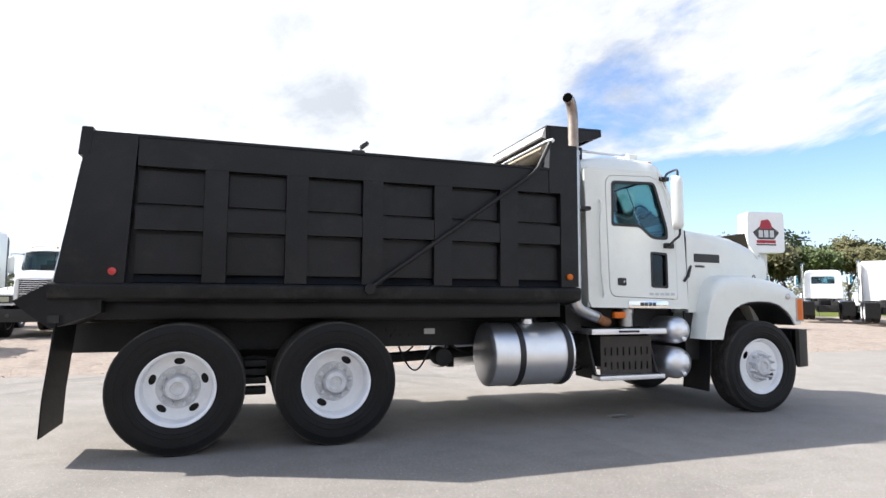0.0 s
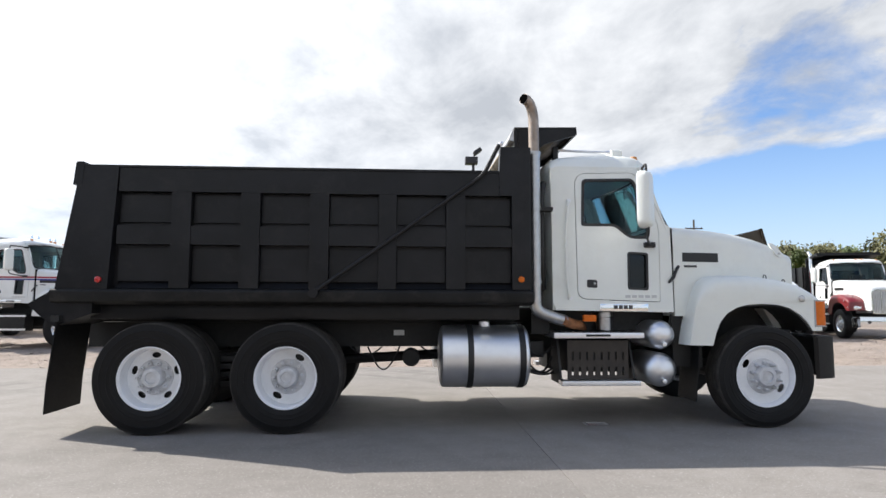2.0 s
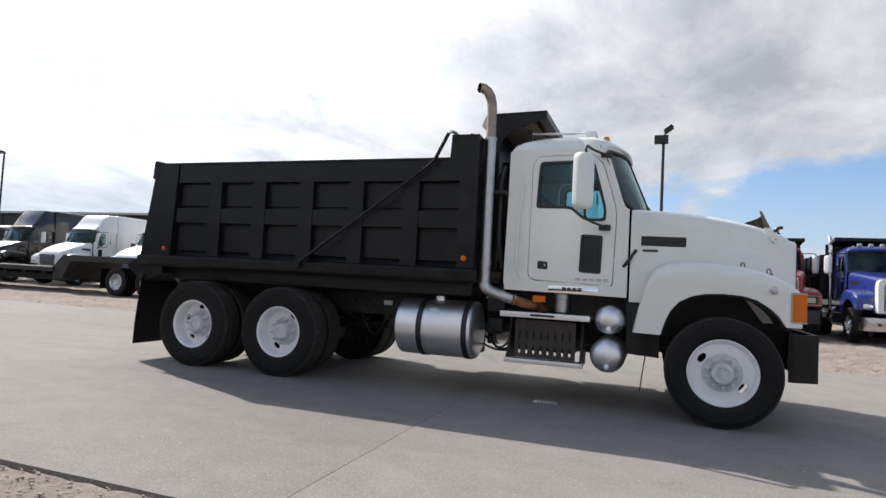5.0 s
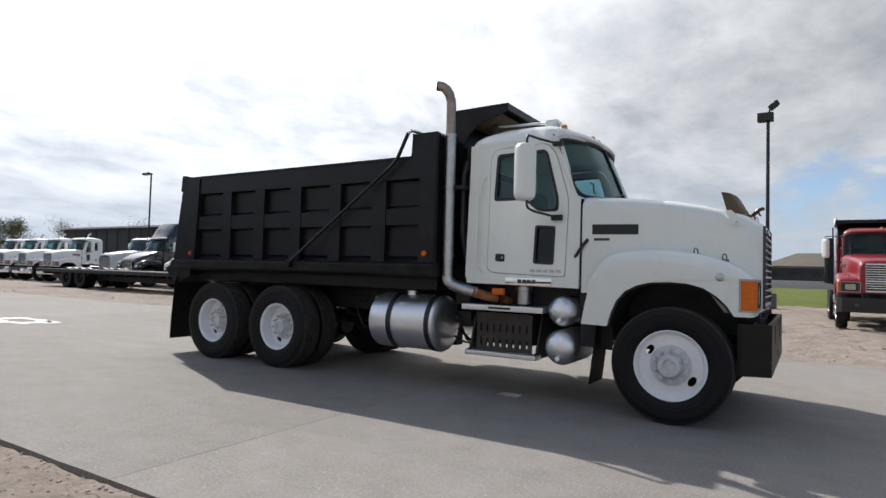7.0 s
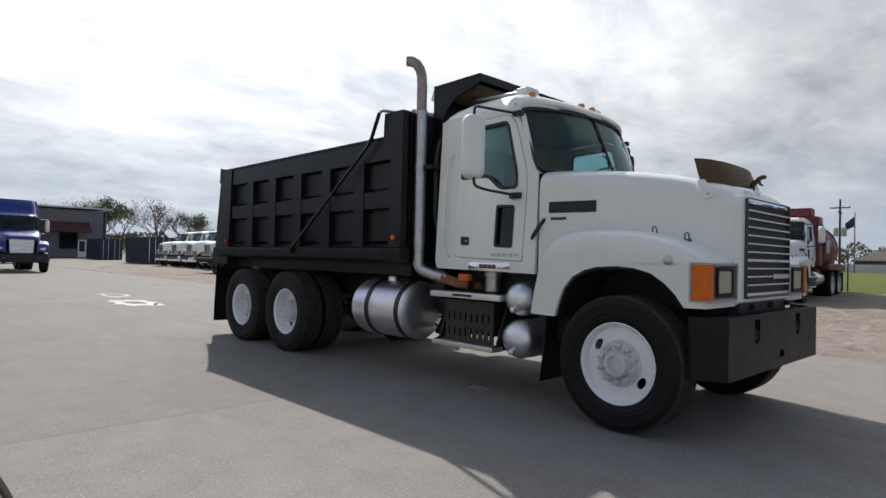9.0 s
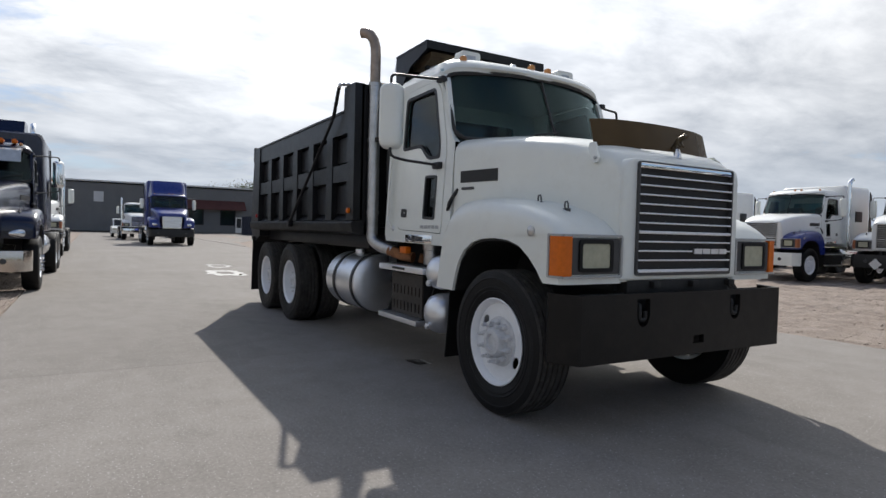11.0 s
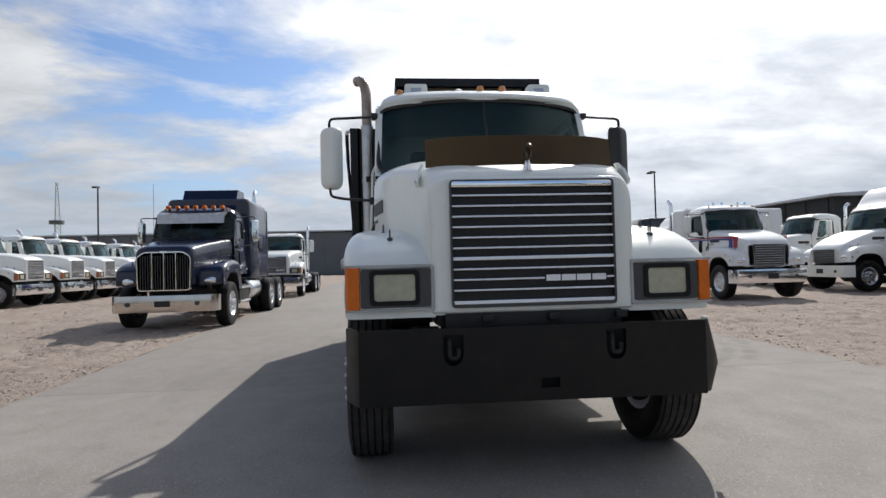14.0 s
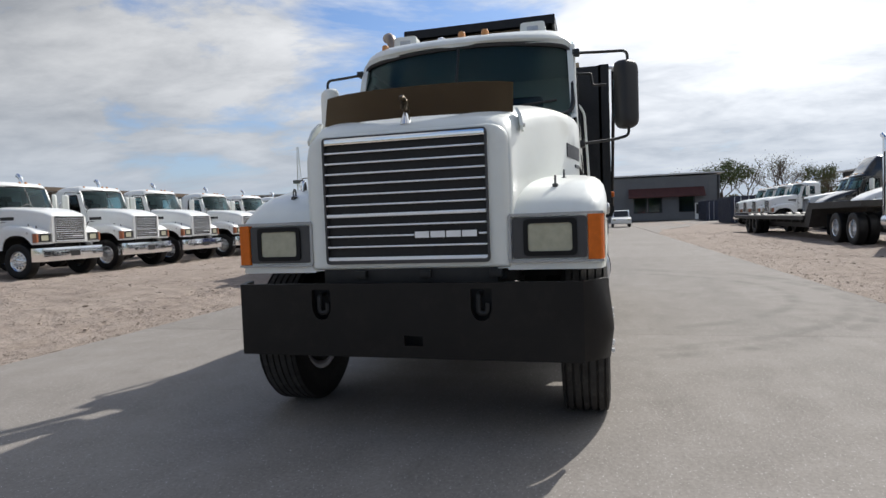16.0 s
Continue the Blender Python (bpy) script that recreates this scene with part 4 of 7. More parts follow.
def ch_hood(T, paint, opt):
    rings = []
    table = opt.get("hood", HOOD)
    fpaint = opt.get("fender", paint)
    style = opt.get("grille", "bars")

    def skin(x):
        return lerp_table([(a, b) for a, b, _ in table], x)
    for x, w, t in table:
        zb = 1.16 if x < 5.3 else (1.3 if x < 6.1 else 1.02)
        ring = [(x, -w, zb)]
        n = 22
        e = 0.34 + 0.02 * (x - 4.9)
        for k in range(n + 1):
            a = math.pi * k / n
            c, s = -math.cos(a), math.sin(a)
            zl = t - 0.30
            ring.append((x, math.copysign(abs(c) ** e, c) * w, zl + 0.30 * s ** e if 0 < k < n else zl))
        ring.append((x, w, zb))
        rings.append(ring)
    part("hood", loft(B(), rings), paint, T, smooth=50)
    for s in (-1, 1):
        # fender with its wheel arch
        top = [(4.955, 0.86), (4.99, 1.05), (5.05, 1.28), (5.11, 1.45), (5.18, 1.545), (5.28, 1.59), (5.45, 1.605), (5.7, 1.60), (5.95, 1.575), (6.12, 1.54), (6.26, 1.49), (6.37, 1.43), (6.45, 1.36), (6.475, 1.30), (6.48, 1.15), (6.48, 1.01)]
        arch = [(6.33, 1.01), (6.27, 1.10), (6.19, 1.18), (6.08, 1.25), (5.95, 1.285), (5.79, 1.295), (5.62, 1.285), (5.50, 1.255), (5.39, 1.195), (5.31, 1.10), (5.26, 0.98), (5.225, 0.855)]
        rings = []
        for v, d in ((1.192, 0.19), (1.193, 0.13), (1.18, 0.08), (1.155, 0.045), (1.12, 0.022), (1.06, 0.008), (0.95, 0.0), (0.62, -0.005)):
            ring = []
            for x, z in top:
                k = smooth01((z - 1.28) / 0.28)
                ring.append((x - d * 0.22 * smooth01((x - 6.2) / 0.25) + d * 0.15 * smooth01((5.15 - x) / 0.2), s * v, z - d * k))
            ring += [(x, s * v, z) for x, z in arch]
            ring = [(x, y * (1 - 0.034 * smooth01((x - 6.22) / 0.26) * (abs(y) - 0.62) / 0.57), z) for x, y, z in ring]
            rings.append(ring)
        fender = part("fender", loft(B(), rings), fpaint, T, smooth=40)
        bm = B()
        inner = [(5.79 + (x - 5.79) * 0.994, 0.90 + (z - 0.90) * 0.992) for x, z in arch]
        outer = [(5.79 + (x - 5.79) * 0.965, 0.90 + (z - 0.90) * 0.955) for x, z in arch]
        loft(bm, [[(x, s * 1.17, z) for x, z in inner + outer[::-1]], [(x, s * 0.55, z) for x, z in inner + outer[::-1]]])
        part("arch_liner", bm, "chassis", fender)
        # round side lamp and hold-down latches
        part("side_lamp", lathe(B(), [(0.034, 0.0), (0.036, s * 0.014), (0.026, s * 0.022), (0.0, s * 0.024)], "y", (6.215, s * 1.185, 1.352), 16), "galv", fender)
        for x, y in ((5.98, 0.93), (6.22, 0.888)):
            top_z = 1.622 if x < 6.1 else 1.572
            bm = prism(B(), [(x + 0.036 * math.cos(w), s * y + 0.019 * math.sin(w)) for w in (2 * math.pi * i / 16 for i in range(16))], "z", 1.49, top_z - 0.056, 0.004)
            tube(bm, [(x + 0.016, s * y, top_z - 0.062), (x + 0.014, s * y, top_z - 0.026), (x + 0.002, s * y, top_z - 0.006), (x - 0.014, s * y, top_z - 0.010), (x - 0.020, s * y, top_z - 0.030), (x - 0.016, s * y, top_z - 0.062)], 0.006, 8)
            part("hood_latch", bm, "bezel", fender)
        if style != "bars":
            # slim lamp swept into the fender
            lamp_z = 1.10 if style == "vertical" else 1.17
            rings = []
            for k in range(7):
                y = 0.76 + 0.068 * k
                h, dx = (0.03, 0.065, 0.08, 0.088, 0.085, 0.07, 0.03)[k], -0.10 * (k / 6) ** 2
                rings.append([(6.485 + dx + 0.03 * math.cos(w), s * y, lamp_z + 0.012 * k / 6 + h * math.sin(w)) for w in (2 * math.pi * i / 10 for i in range(10))])
            part("headlamp", loft(B(), rings), "alu", T, "slim headlamp swept into the fender")
        else:
            # headlamp: bezel, black surround, glass, amber corner
            bm = prism(B(), [(1.155, 1.052), (1.155, 1.065), (0.645, 1.068), (0.642, 1.322), (1.155, 1.325), (1.155, 1.338), (0.640, 1.338), (0.627, 1.325), (0.627, 1.065), (0.640, 1.052)], "x", 6.475, 6.503)
            lamp = part("headlamp", warp(bm, lambda x, y, z: (x, s * y, z)), "light_grey", T, "rectangular yellowed headlamp in a grey bezel")
            bm = plate(B(), rounded([(0.648, 1.076), (1.074, 1.076), (1.074, 1.314), (0.648, 1.314)], 0.02), [rounded([(0.735, 1.11), (1.0, 1.11), (1.0, 1.285), (0.735, 1.285)], 0.025)], "x", 6.474, 6.492)
            part("lamp_surround", warp(bm, lambda x, y, z: (x, s * y, z)), "bezel", lamp)
            bm = plate(B(), rounded([(0.715, 1.09), (1.02, 1.09), (1.02, 1.305), (0.715, 1.305)], 0.03), [rounded([(0.742, 1.117), (0.993, 1.117), (0.993, 1.278), (0.742, 1.278)], 0.02)], "x", 6.485, 6.504)
            part("lamp_gasket", warp(bm, lambda x, y, z: (x, s * y, z)), "rubber", lamp)
            bm = prism(B(), rounded([(0.736, 1.111), (0.999, 1.111), (0.999, 1.284), (0.736, 1.284)], 0.025), "x", 6.478, 6.496, 0.005)
            part("lamp_glass", warp(bm, lambda x, y, z: (x, s * y, z)), "lamp", lamp)
            bm = prism(B(), rounded([(6.378, 1.080), (6.502, 1.080), (6.502, 1.150), (6.46, 1.167), (6.378, 1.172)], 0.010), "z", 1.067, 1.323, 0.006)
            part("turn_signal", warp(bm, lambda x, y, z: (x, s * y, z)), opt.get("lens", "amber_dim"), lamp, "amber corner lamp")
            bm = prism(B(), [(6.363, 1.052), (6.49, 1.052), (6.49, 1.066), (6.377, 1.066), (6.377, 1.324), (6.49, 1.324), (6.49, 1.338), (6.363, 1.338)], "y", 1.150, 1.176)
            part("lamp_frame", warp(bm, lambda x, y, z: (x, s * (y - 0.012 * smooth01((x - 6.45) / 0.06)), z)), "light_grey", lamp)
        # dark vent and badge on the hood's side
        for nm, z0, z1, mt, x0, x1, o in (("vent", 1.752, 1.852, "plastic", 5.012, 5.45, 0.006), ("badge", 1.690, 1.714, "bezel", 5.03, 5.18, 0.008)):
            rr = [x0 + (x1 - x0) * i / 4 for i in range(5)]
            bm = loft(B(), [[(x, s * (skin(x) + o), z0), (x, s * (skin(x) + o), z1), (x, s * (skin(x) - 0.03), z1), (x, s * (skin(x) - 0.03), z0)] for x in rr])
            part(nm, bm, mt, T)
        bm = tube(B(), [(4.84, s * 1.025, 1.52), (4.89, s * 1.035, 1.58), (4.93, s * 1.02, 1.65), (4.965, s * 0.99, 1.70)], [0.014, 0.02, 0.016, 0.022], 8)
        part("hood_handle", bm, "plastic", T)
    # grille
    if style == "bars":
        g = 0.515
        rings = []
        for x, o, r in ((6.40, 0.132, 0.13), (6.455, 0.132, 0.13), (6.482, 0.124, 0.125), (6.497, 0.108, 0.11), (6.506, 0.085, 0.09), (6.508, 0.05, 0.05), (6.508, 0.004, 0.026), (6.47, 0.0, 0.025)):
            k = o / 0.132
            rings.append([(x, y, z) for y, z in rounded([(-g - o, 1.068 - 0.043 * k), (g + o, 1.068 - 0.043 * k), (g + o, 1.845 + 0.03 * k), (-g - o, 1.845 + 0.03 * k)], [0.02, 0.02, r, r], 5)])
        part("grille_surround", loft(B(), rings, cap=False), paint, T, smooth=60)
        bm = plate(B(), rounded([(-g - 0.006, 1.062), (g + 0.006, 1.062), (g + 0.006, 1.851), (-g - 0.006, 1.851)], 0.028), [rounded([(-g + 0.006, 1.085), (g - 0.006, 1.085), (g - 0.006, 1.845), (-g + 0.006, 1.845)], 0.02)], "x", 6.50, 6.53)
        grille = part("grille", bm, opt.get("frame", "galv"), T, "chrome-framed grille with horizontal bars")
        part("grille_core", box(B(), 6.482, 6.50, -g, g, 1.066, 1.85), "grille_dark", grille)
        part("grille_header", box(B(), 6.501, 6.526, -g + 0.007, g - 0.007, 1.805, 1.843, 0.004), "chrome", grille)
        part("grille_sill", box(B(), 6.501, 6.528, -g + 0.007, g - 0.007, 1.072, 1.106, 0.004), "alu_dull", grille)
        for i in range(10):
            z = 1.753 - i * 0.0648
            h = opt.get("bar", 0.006) * (1 if i != 6 else 1.8)
            for a, b in ((-g + 0.01, 0.06), (0.46, g - 0.01)) if i == 8 else ((-g + 0.01, g - 0.01),):
                part("grille_bar", prism(B(), rounded([(6.502, z - h * 0.6), (6.532, z - h), (6.532, z + h), (6.502, z + h * 0.6)], 0.003, 2), "y", a, b), opt.get("bars", "alu"), grille)
        bm = B()
        for i in range(4):
            a = 0.07 + i * 0.097
            prism(bm, [(a, 1.216), (a + 0.088, 1.216), (a + 0.088, 1.254), (a, 1.254)], "x", 6.533, 6.541)
        part("badge", bm, "alu_dull", grille, "plain metal badge blocks")
    elif style == "vertical":
        g, x = 0.53, 6.78
        pts = rounded([(-g, 0.92), (g, 0.92), (g + 0.02, 1.65), (0.40, 1.75), (-0.40, 1.75), (-g - 0.02, 1.65)], 0.06)
        bm = plate(B(), rounded([(-g - 0.02, 0.90), (g + 0.02, 0.90), (g + 0.04, 1.66), (0.41, 1.775), (-0.41, 1.775), (-g - 0.04, 1.66)], 0.08), [pts], "x", x - 0.05, x + 0.04)
        grille = part("grille", bm, "chrome", T, "chrome-framed upright grille with vertical bars")
        part("grille_core", prism(B(), pts, "x", x - 0.02, x), opt.get("core", "galv"), grille)
        for i in range(3):
            y = (-0.25, 0.0, 0.25)[i]
            part("grille_bar", box(B(), x + 0.002, x + 0.03, y - 0.007, y + 0.007, 0.925, 1.745), "chrome", grille)
        for i in range(20):
            y = -0.494 + i * 0.052
            part("thin_bar", box(B(), x + 0.001, x + 0.016, y - 0.007, y + 0.007, 0.925, 1.69), "bezel" if "core" in opt else "alu_dull", grille)
        part("badge", prism(B(), rounded([(-0.08, 1.745), (0.08, 1.745), (0.08, 1.785), (-0.08, 1.785)], 0.02), "x", x + 0.035, x + 0.045), "chrome", grille)
        part("grille_side", prism(B(), [(5.6, 0.9), (x - 0.04, 0.95), (x - 0.04, 1.6), (5.6, 1.6)], "y", -0.52, 0.52), paint, T)
    else:
        g, top = 0.46, opt.get("gtop", 1.44)
        ring = [(-g, 0.98), (g, 0.98), (g + 0.03, top), (-g - 0.03, top)]
        pts = rounded(ring, 0.04)
        bm = plate(B(), rounded(grown(ring, 0.024), 0.06), [pts], "x", 6.474, 6.508)
        grille = part("grille", bm, "chrome", T, "chrome-framed grille")
        part("grille_core", prism(B(), pts, "x", 6.476, 6.486), opt.get("core", "grille_dark"), grille)
        n = int((top - 1.0) / 0.063)
        for i in range(n):
            z = 1.02 + i * (top - 1.06) / (n - 1)
            part("grille_bar", box(B(), 6.487, 6.503, -g, g, z - 0.011, z + 0.011), "alu", grille)
        part("nose_panel", box(B(), 6.30, 6.478, -0.70, 0.70, 0.98, top + 0.03, 0.03), paint, T)


def clearance_lights(T, n=(-0.75, 0.0, 0.21, 0.76), x=4.67):
    for y in n:
        z = 2.948 - 0.04 * (abs(y) / 0.9) ** 4
        xx = x - 0.16 * abs(y) ** 2.6
        bm = loft(B(), [[(xx + c * 0.042 * k, y + s * 0.033 * k, z + h) for c, s in ((math.cos(a), math.sin(a)) for a in (2 * math.pi * i / 14 for i in range(14)))] for k, h in ((1.0, -0.02), (1.0, 0.022), (0.8, 0.040), (0.4, 0.046))])
        part("clearance_light", bm, "amber_faded", T)


# ---- the white dump truck ----
def slot_plate(T):
    slots = []
    for r in range(2):
        for i in range(8):
            x, z = 3.775 + i * 0.078, (0.735, 0.575)[r]
            slots.append(rounded([(x - 0.012, z - 0.045), (x + 0.012, z - 0.045), (x + 0.012, z + 0.045), (x - 0.012, z + 0.045)], 0.01, 2))
    return plate(B(), [(3.72, 0.49), (4.38, 0.49), (4.38, 0.90), (3.72, 0.90)], slots, "y", -1.005, -0.99)


def build_hero():
    T = thing("dump_truck", pose(0, 6.70, 0), "white ten-wheel dump truck with a black ribbed dump body", "dump truck")
    ch_cab(T, "white", {})
    ch_hood(T, "white", {"lens": "amber", "frame": "bezel", "bars": "alu_dull"})
    mirror(T, -1, "white")
    mirror(T, 1, "plastic")
    clearance_lights(T, (-0.75, 0.0, 0.21))
    # roof: two marker boxes, beacon, air horn
    for y in (-0.59, 0.61):
        bm = prism(B(), rounded([(y - 0.115, 2.93), (y + 0.115, 2.93), (y + 0.108, 3.07), (y - 0.108, 3.07)], 0.03), "x", 4.36, 4.48, 0.012)
        lb = part("roof_lamp", bm, "white", T, "white roof marker box")
        part("badge", box(B(), 4.482, 4.486, y - 0.05, y + 0.05, 2.99, 3.03), "galv", lb)
    part("air_horn", tube(B(), [(3.72, -0.62, 3.07), (3.80, -0.62, 3.065), (4.30, -0.62, 3.05), (4.36, -0.62, 3.05)], [0.014, 0.014, 0.014, 0.03], 10), "alu_dull", T)
    part("horn_bracket", box(B(), 3.68, 3.74, -0.66, -0.58, 2.94, 3.10, 0.006), "chassis", T)
    for x, y, z in ((4.63, -0.20, 2.955), (4.56, 0.78, 2.915)):
        part("roof_lamp_foot", lathe(B(), [(0.038, z - 0.03), (0.036, z + 0.008), (0.022, z + 0.018), (0.0, z + 0.02)], "z", (x, y, 0), 12), "alu_dull", T)
    # bug shield with its feet, ornament
    n = 14
    pr = []
    for z, x in ((1.965, 6.385), (2.07, 6.32), (2.185, 6.255)):
        pr.append([(x - (0.10 + 0.34 * (2.185 - z)) * (abs(-1 + 2 * k / n)) ** 2.4, 0.64 * (-1 + 2 * k / n), z + (0.012 if z < 2.1 else -0.010) * (abs(-1 + 2 * k / n)) ** 8) for k in range(n + 1)])
    bm = loft(B(), pr, cap=False, closed=False)
    bmesh.ops.solidify(bm, geom=bm.faces[:], thickness=0.006)
    shield = part("bug_shield", bm, "bug", T, "smoked brown bug shield on the hood")
    for s in (-1, 1):
        side = [(6.20, 1.995), (6.25, 1.995), (6.295, 1.945), (6.335, 1.87), (6.325, 1.845), (6.295, 1.838), (6.262, 1.855), (6.21, 1.955)]
        bm = loft(B(), [[(x, s * (0.645 + o + 0.052 * smooth01((2.03 - z) / 0.13)), z) for x, z in side] for o in (0.0, 0.018)])
        part("shield_foot", bm, "white", shield)
        part("foot_bolt", lathe(B(), [(0.012, s * 0.71), (0.012, s * 0.722), (0.0, s * 0.724)], "y", (6.30, 0, 1.875), 10), "galv", shield)
    bm = lathe(B(), [(0.036, 1.905), (0.024, 1.95), (0.013, 1.975), (0.0, 1.98)], "z", (6.415, 0, 0.012), 12)
    part("ornament_base", bm, "chrome", T)
    bm = tube(B(), [(6.36, 0, 1.995), (6.385, 0, 2.005), (6.41, 0, 2.03), (6.435, 0, 2.055), (6.455, 0, 2.062)], [0.009, 0.020, 0.021, 0.023, 0.012], 10)
    tube(bm, [(6.445, 0, 2.062), (6.475, 0, 2.068), (6.49, 0, 2.062)], [0.020, 0.019, 0.012], 10)
    for v in (-0.013, 0.013):
        tube(bm, [(6.385, v, 2.005), (6.405, v, 1.975)], [0.011, 0.009], 8)
        tube(bm, [(6.43, v, 2.045), (6.445, v, 2.005), (6.46, v, 2.0)], [0.011, 0.008, 0.009], 8)
    part("hood_ornament", bm, "gold", T)
    # bumper: front plate with two openings, swept ends
    hooks = [rounded([(c - 0.03, 0.728), (c + 0.03, 0.728), (c + 0.062, 0.78), (c + 0.062, 0.915), (c - 0.062, 0.915), (c - 0.062, 0.78)], [0.03, 0.03, 0.04, 0.012, 0.012, 0.04]) for c in (-0.53, 0.475)]
    small = [(0.0, 0.575), (0.115, 0.575), (0.115, 0.635), (0.0, 0.635)]
    bm = plate(B(), [(-1.09, 0.505), (1.05, 0.495), (1.05, 0.95), (-1.09, 0.95)], hooks + [small], "x", 6.575, 6.612)
    bumper = part("bumper", bm, "bumper", T, "dark painted steel bumper with a dented end")
    part("bumper_back", box(B(), 6.455, 6.47, -1.0, 1.0, 0.55, 0.94), "chassis", bumper)
    for s, c0, e in ((-1, 1.09, 1.175), (1, 1.05, 1.185)):
        rings = []
        for t in range(7):
            k = t / 6
            x, y = 6.612 - 0.225 * k, s * (c0 + (e - c0) * k ** 0.8 + 0.0)
            z0 = 0.505 - (0.0 if s < 0 else 0.02 * k)
            o = 0.045 * math.sin(math.pi * k) + 0.03 * k if s > 0 else 0.0
            rings.append([(x, y + o * 0.2, z0), (x, y + o, 0.66), (x, y + o * 0.8, 0.74), (x, y, 0.95), (x - 0.035, y - s * 0.02, 0.95), (x - 0.035, y - s * 0.02 + o, 0.70), (x - 0.035, y - s * 0.02 + o * 0.2, z0)])
        part("bumper_end", loft(B(), rings), "bumper", bumper)
    for c in (-0.53, 0.475):
        bm = tube(B(), bent([(6.50, c - 0.02, 0.88), (6.592, c - 0.02, 0.88), (6.592, c - 0.02, 0.77), (6.592, c + 0.035, 0.77), (6.592, c + 0.035, 0.83)], 0.03), 0.016, 8)
        part("tow_hook", bm, "chassis", bumper)
    for y in (-0.46, 0.46):
        part("bumper_bracket", box(B(), 6.30, 6.45, y - 0.04, y + 0.04, 0.70, 0.98), "chassis", bumper)
    bm = box(B(), 6.38, 6.49, -0.56, 0.56, 0.93, 1.03, 0.01)
    for y in (-0.3, 0.12, 0.55):
        box(bm, 6.47, 6.53, y - 0.035, y + 0.035, 0.975, 1.018, 0.005)
    part("crossmember", bm, "chassis", T)
    # frame, axles, springs
    for s in (-1, 1):
        bm = prism(B(), [(-1.5, 0.80), (6.4, 0.80), (6.45, 0.86), (6.45, 1.02), (6.3, 1.07), (-1.5, 1.07)], "y", s * 0.43 - 0.04, s * 0.43 + 0.04)
        part("frame_rail", bm, "chassis", T)
        bm = prism(B(), [(5.2, 0.62), (5.8, 0.55), (6.4, 0.66), (6.4, 0.72), (5.8, 0.62), (5.2, 0.68)], "y", s * 0.43 - 0.05, s * 0.43 + 0.05)
        part("leaf_spring", bm, "chassis", T)
        bm = prism(B(), [(-0.95, 0.60), (0.12, 0.74), (1.2, 0.60), (1.2, 0.52), (0.12, 0.55), (-0.95, 0.52)], "y", s * 0.52 - 0.05, s * 0.52 + 0.05)
        for z in (0.40, 0.50, 0.58, 0.66):
            box(bm, 0.02, 0.22, s * 0.66 - 0.10, s * 0.66 + 0.10, z, z + 0.06, 0.01)
        part("suspension_beam", bm, "chassis", T)
    for x in (-0.51, 0.81):
        bm = tube(B(), [(x, -1.0, 0.527), (x, 1.0, 0.527)], 0.07, 10)
        lathe(bm, [(0.0, -0.2), (0.16, -0.17), (0.21, 0.0), (0.16, 0.17), (0.0, 0.2)], "x", (x, 0, 0.54), 16)
        part("axle", bm, "chassis", T)
    part("axle", tube(B(), [(5.80, -0.9, 0.527), (5.80, -0.6, 0.45), (5.80, 0.6, 0.45), (5.80, 0.9, 0.527)], 0.06, 8), "chassis", T)
    bm = box(B(), 4.9, 6.35, -0.33, 0.33, 0.62, 1.35, 0.08)
    box(bm, 3.9, 4.9, -0.3, 0.3, 0.6, 1.12, 0.08)
    part("engine", bm, "chassis", T)
    # added dark box: covers the hood's pale underside, as shade would
    part("under_hood_filler", box(B(), 5.0, 6.40, -0.60, 0.60, 0.95, 1.285), "chassis", T)
    part("sub_frame", box(B(), 3.6, 4.9, -0.72, 0.72, 0.99, 1.212), "chassis", T)
    # dark box added to close the bright gap between body and tank
    part("gap_filler", box(B(), 3.36, 3.56, -0.88, 0.88, 0.96, 1.24, 0.01), "chassis", T)
    part("drive_shaft", tube(B(), [(0.9, 0, 0.6), (3.9, 0, 0.75)], 0.06, 10), "chassis", T)
    # wheels
    wheel(T, 5.80, -1.035, "tyre_wide", "rim_front", 35, 0.532, "white two-hole front wheel")
    wheel(T, 5.80, 1.04, "tyre_wide", "rim_front", 35, 0.532, "white two-hole front wheel")
    duals(T, -0.51, "rim_rear", 54, 1.125, "white five-hole rear wheel", "tyre_rear", 0.545)
    duals(T, 0.81, "rim_rear_two", -60, 1.125, "white two-hole rear wheel", "tyre_rear", 0.545)
    # dump body: floor, side walls with posts and rails
    W = 1.285
    body = part("dump_body", box(B(), -1.36, 3.20, -1.2, 1.2, 1.36, 1.42), "black_steel", T, "black painted steel dump body with square ribbing")
    for s in (-1, 1):
        wall = part("side_wall", prism(B(), [(-1.33, 1.40), (3.24, 1.40), (3.24, 2.63), (-1.215, 2.63)], "y", s * (W - 0.13), s * (W - 0.10)), "black_steel", body)

        def rib(nm, pts, o=0.0):
            bm = prism(B(), pts, "y", s * (W - 0.105), s * (W + o), 0.012)
            part(nm, bm, "black_steel", wall)

        rib("rear_post", [(-1.43, 1.42), (-0.935, 1.42), (-0.875, 2.645), (-1.245, 2.645)], 0.012)
        xs = ((-0.35, -0.16), (0.33, 0.52), (1.02, 1.21), (1.715, 1.895), (2.405, 2.60))
        for a, b in xs:
            rib("rib", [(a, 1.432), (b, 1.432), (b, 2.398), (a, 2.398)])
        rib("front_post", [(3.085, 1.432), (3.285, 1.432), (3.285, 2.918), (2.97, 2.918), (2.955, 2.66), (2.955, 2.402), (3.085, 2.402)], 0.004)
        edges = [-0.88] + [e for ab in xs for e in ab] + [3.085]
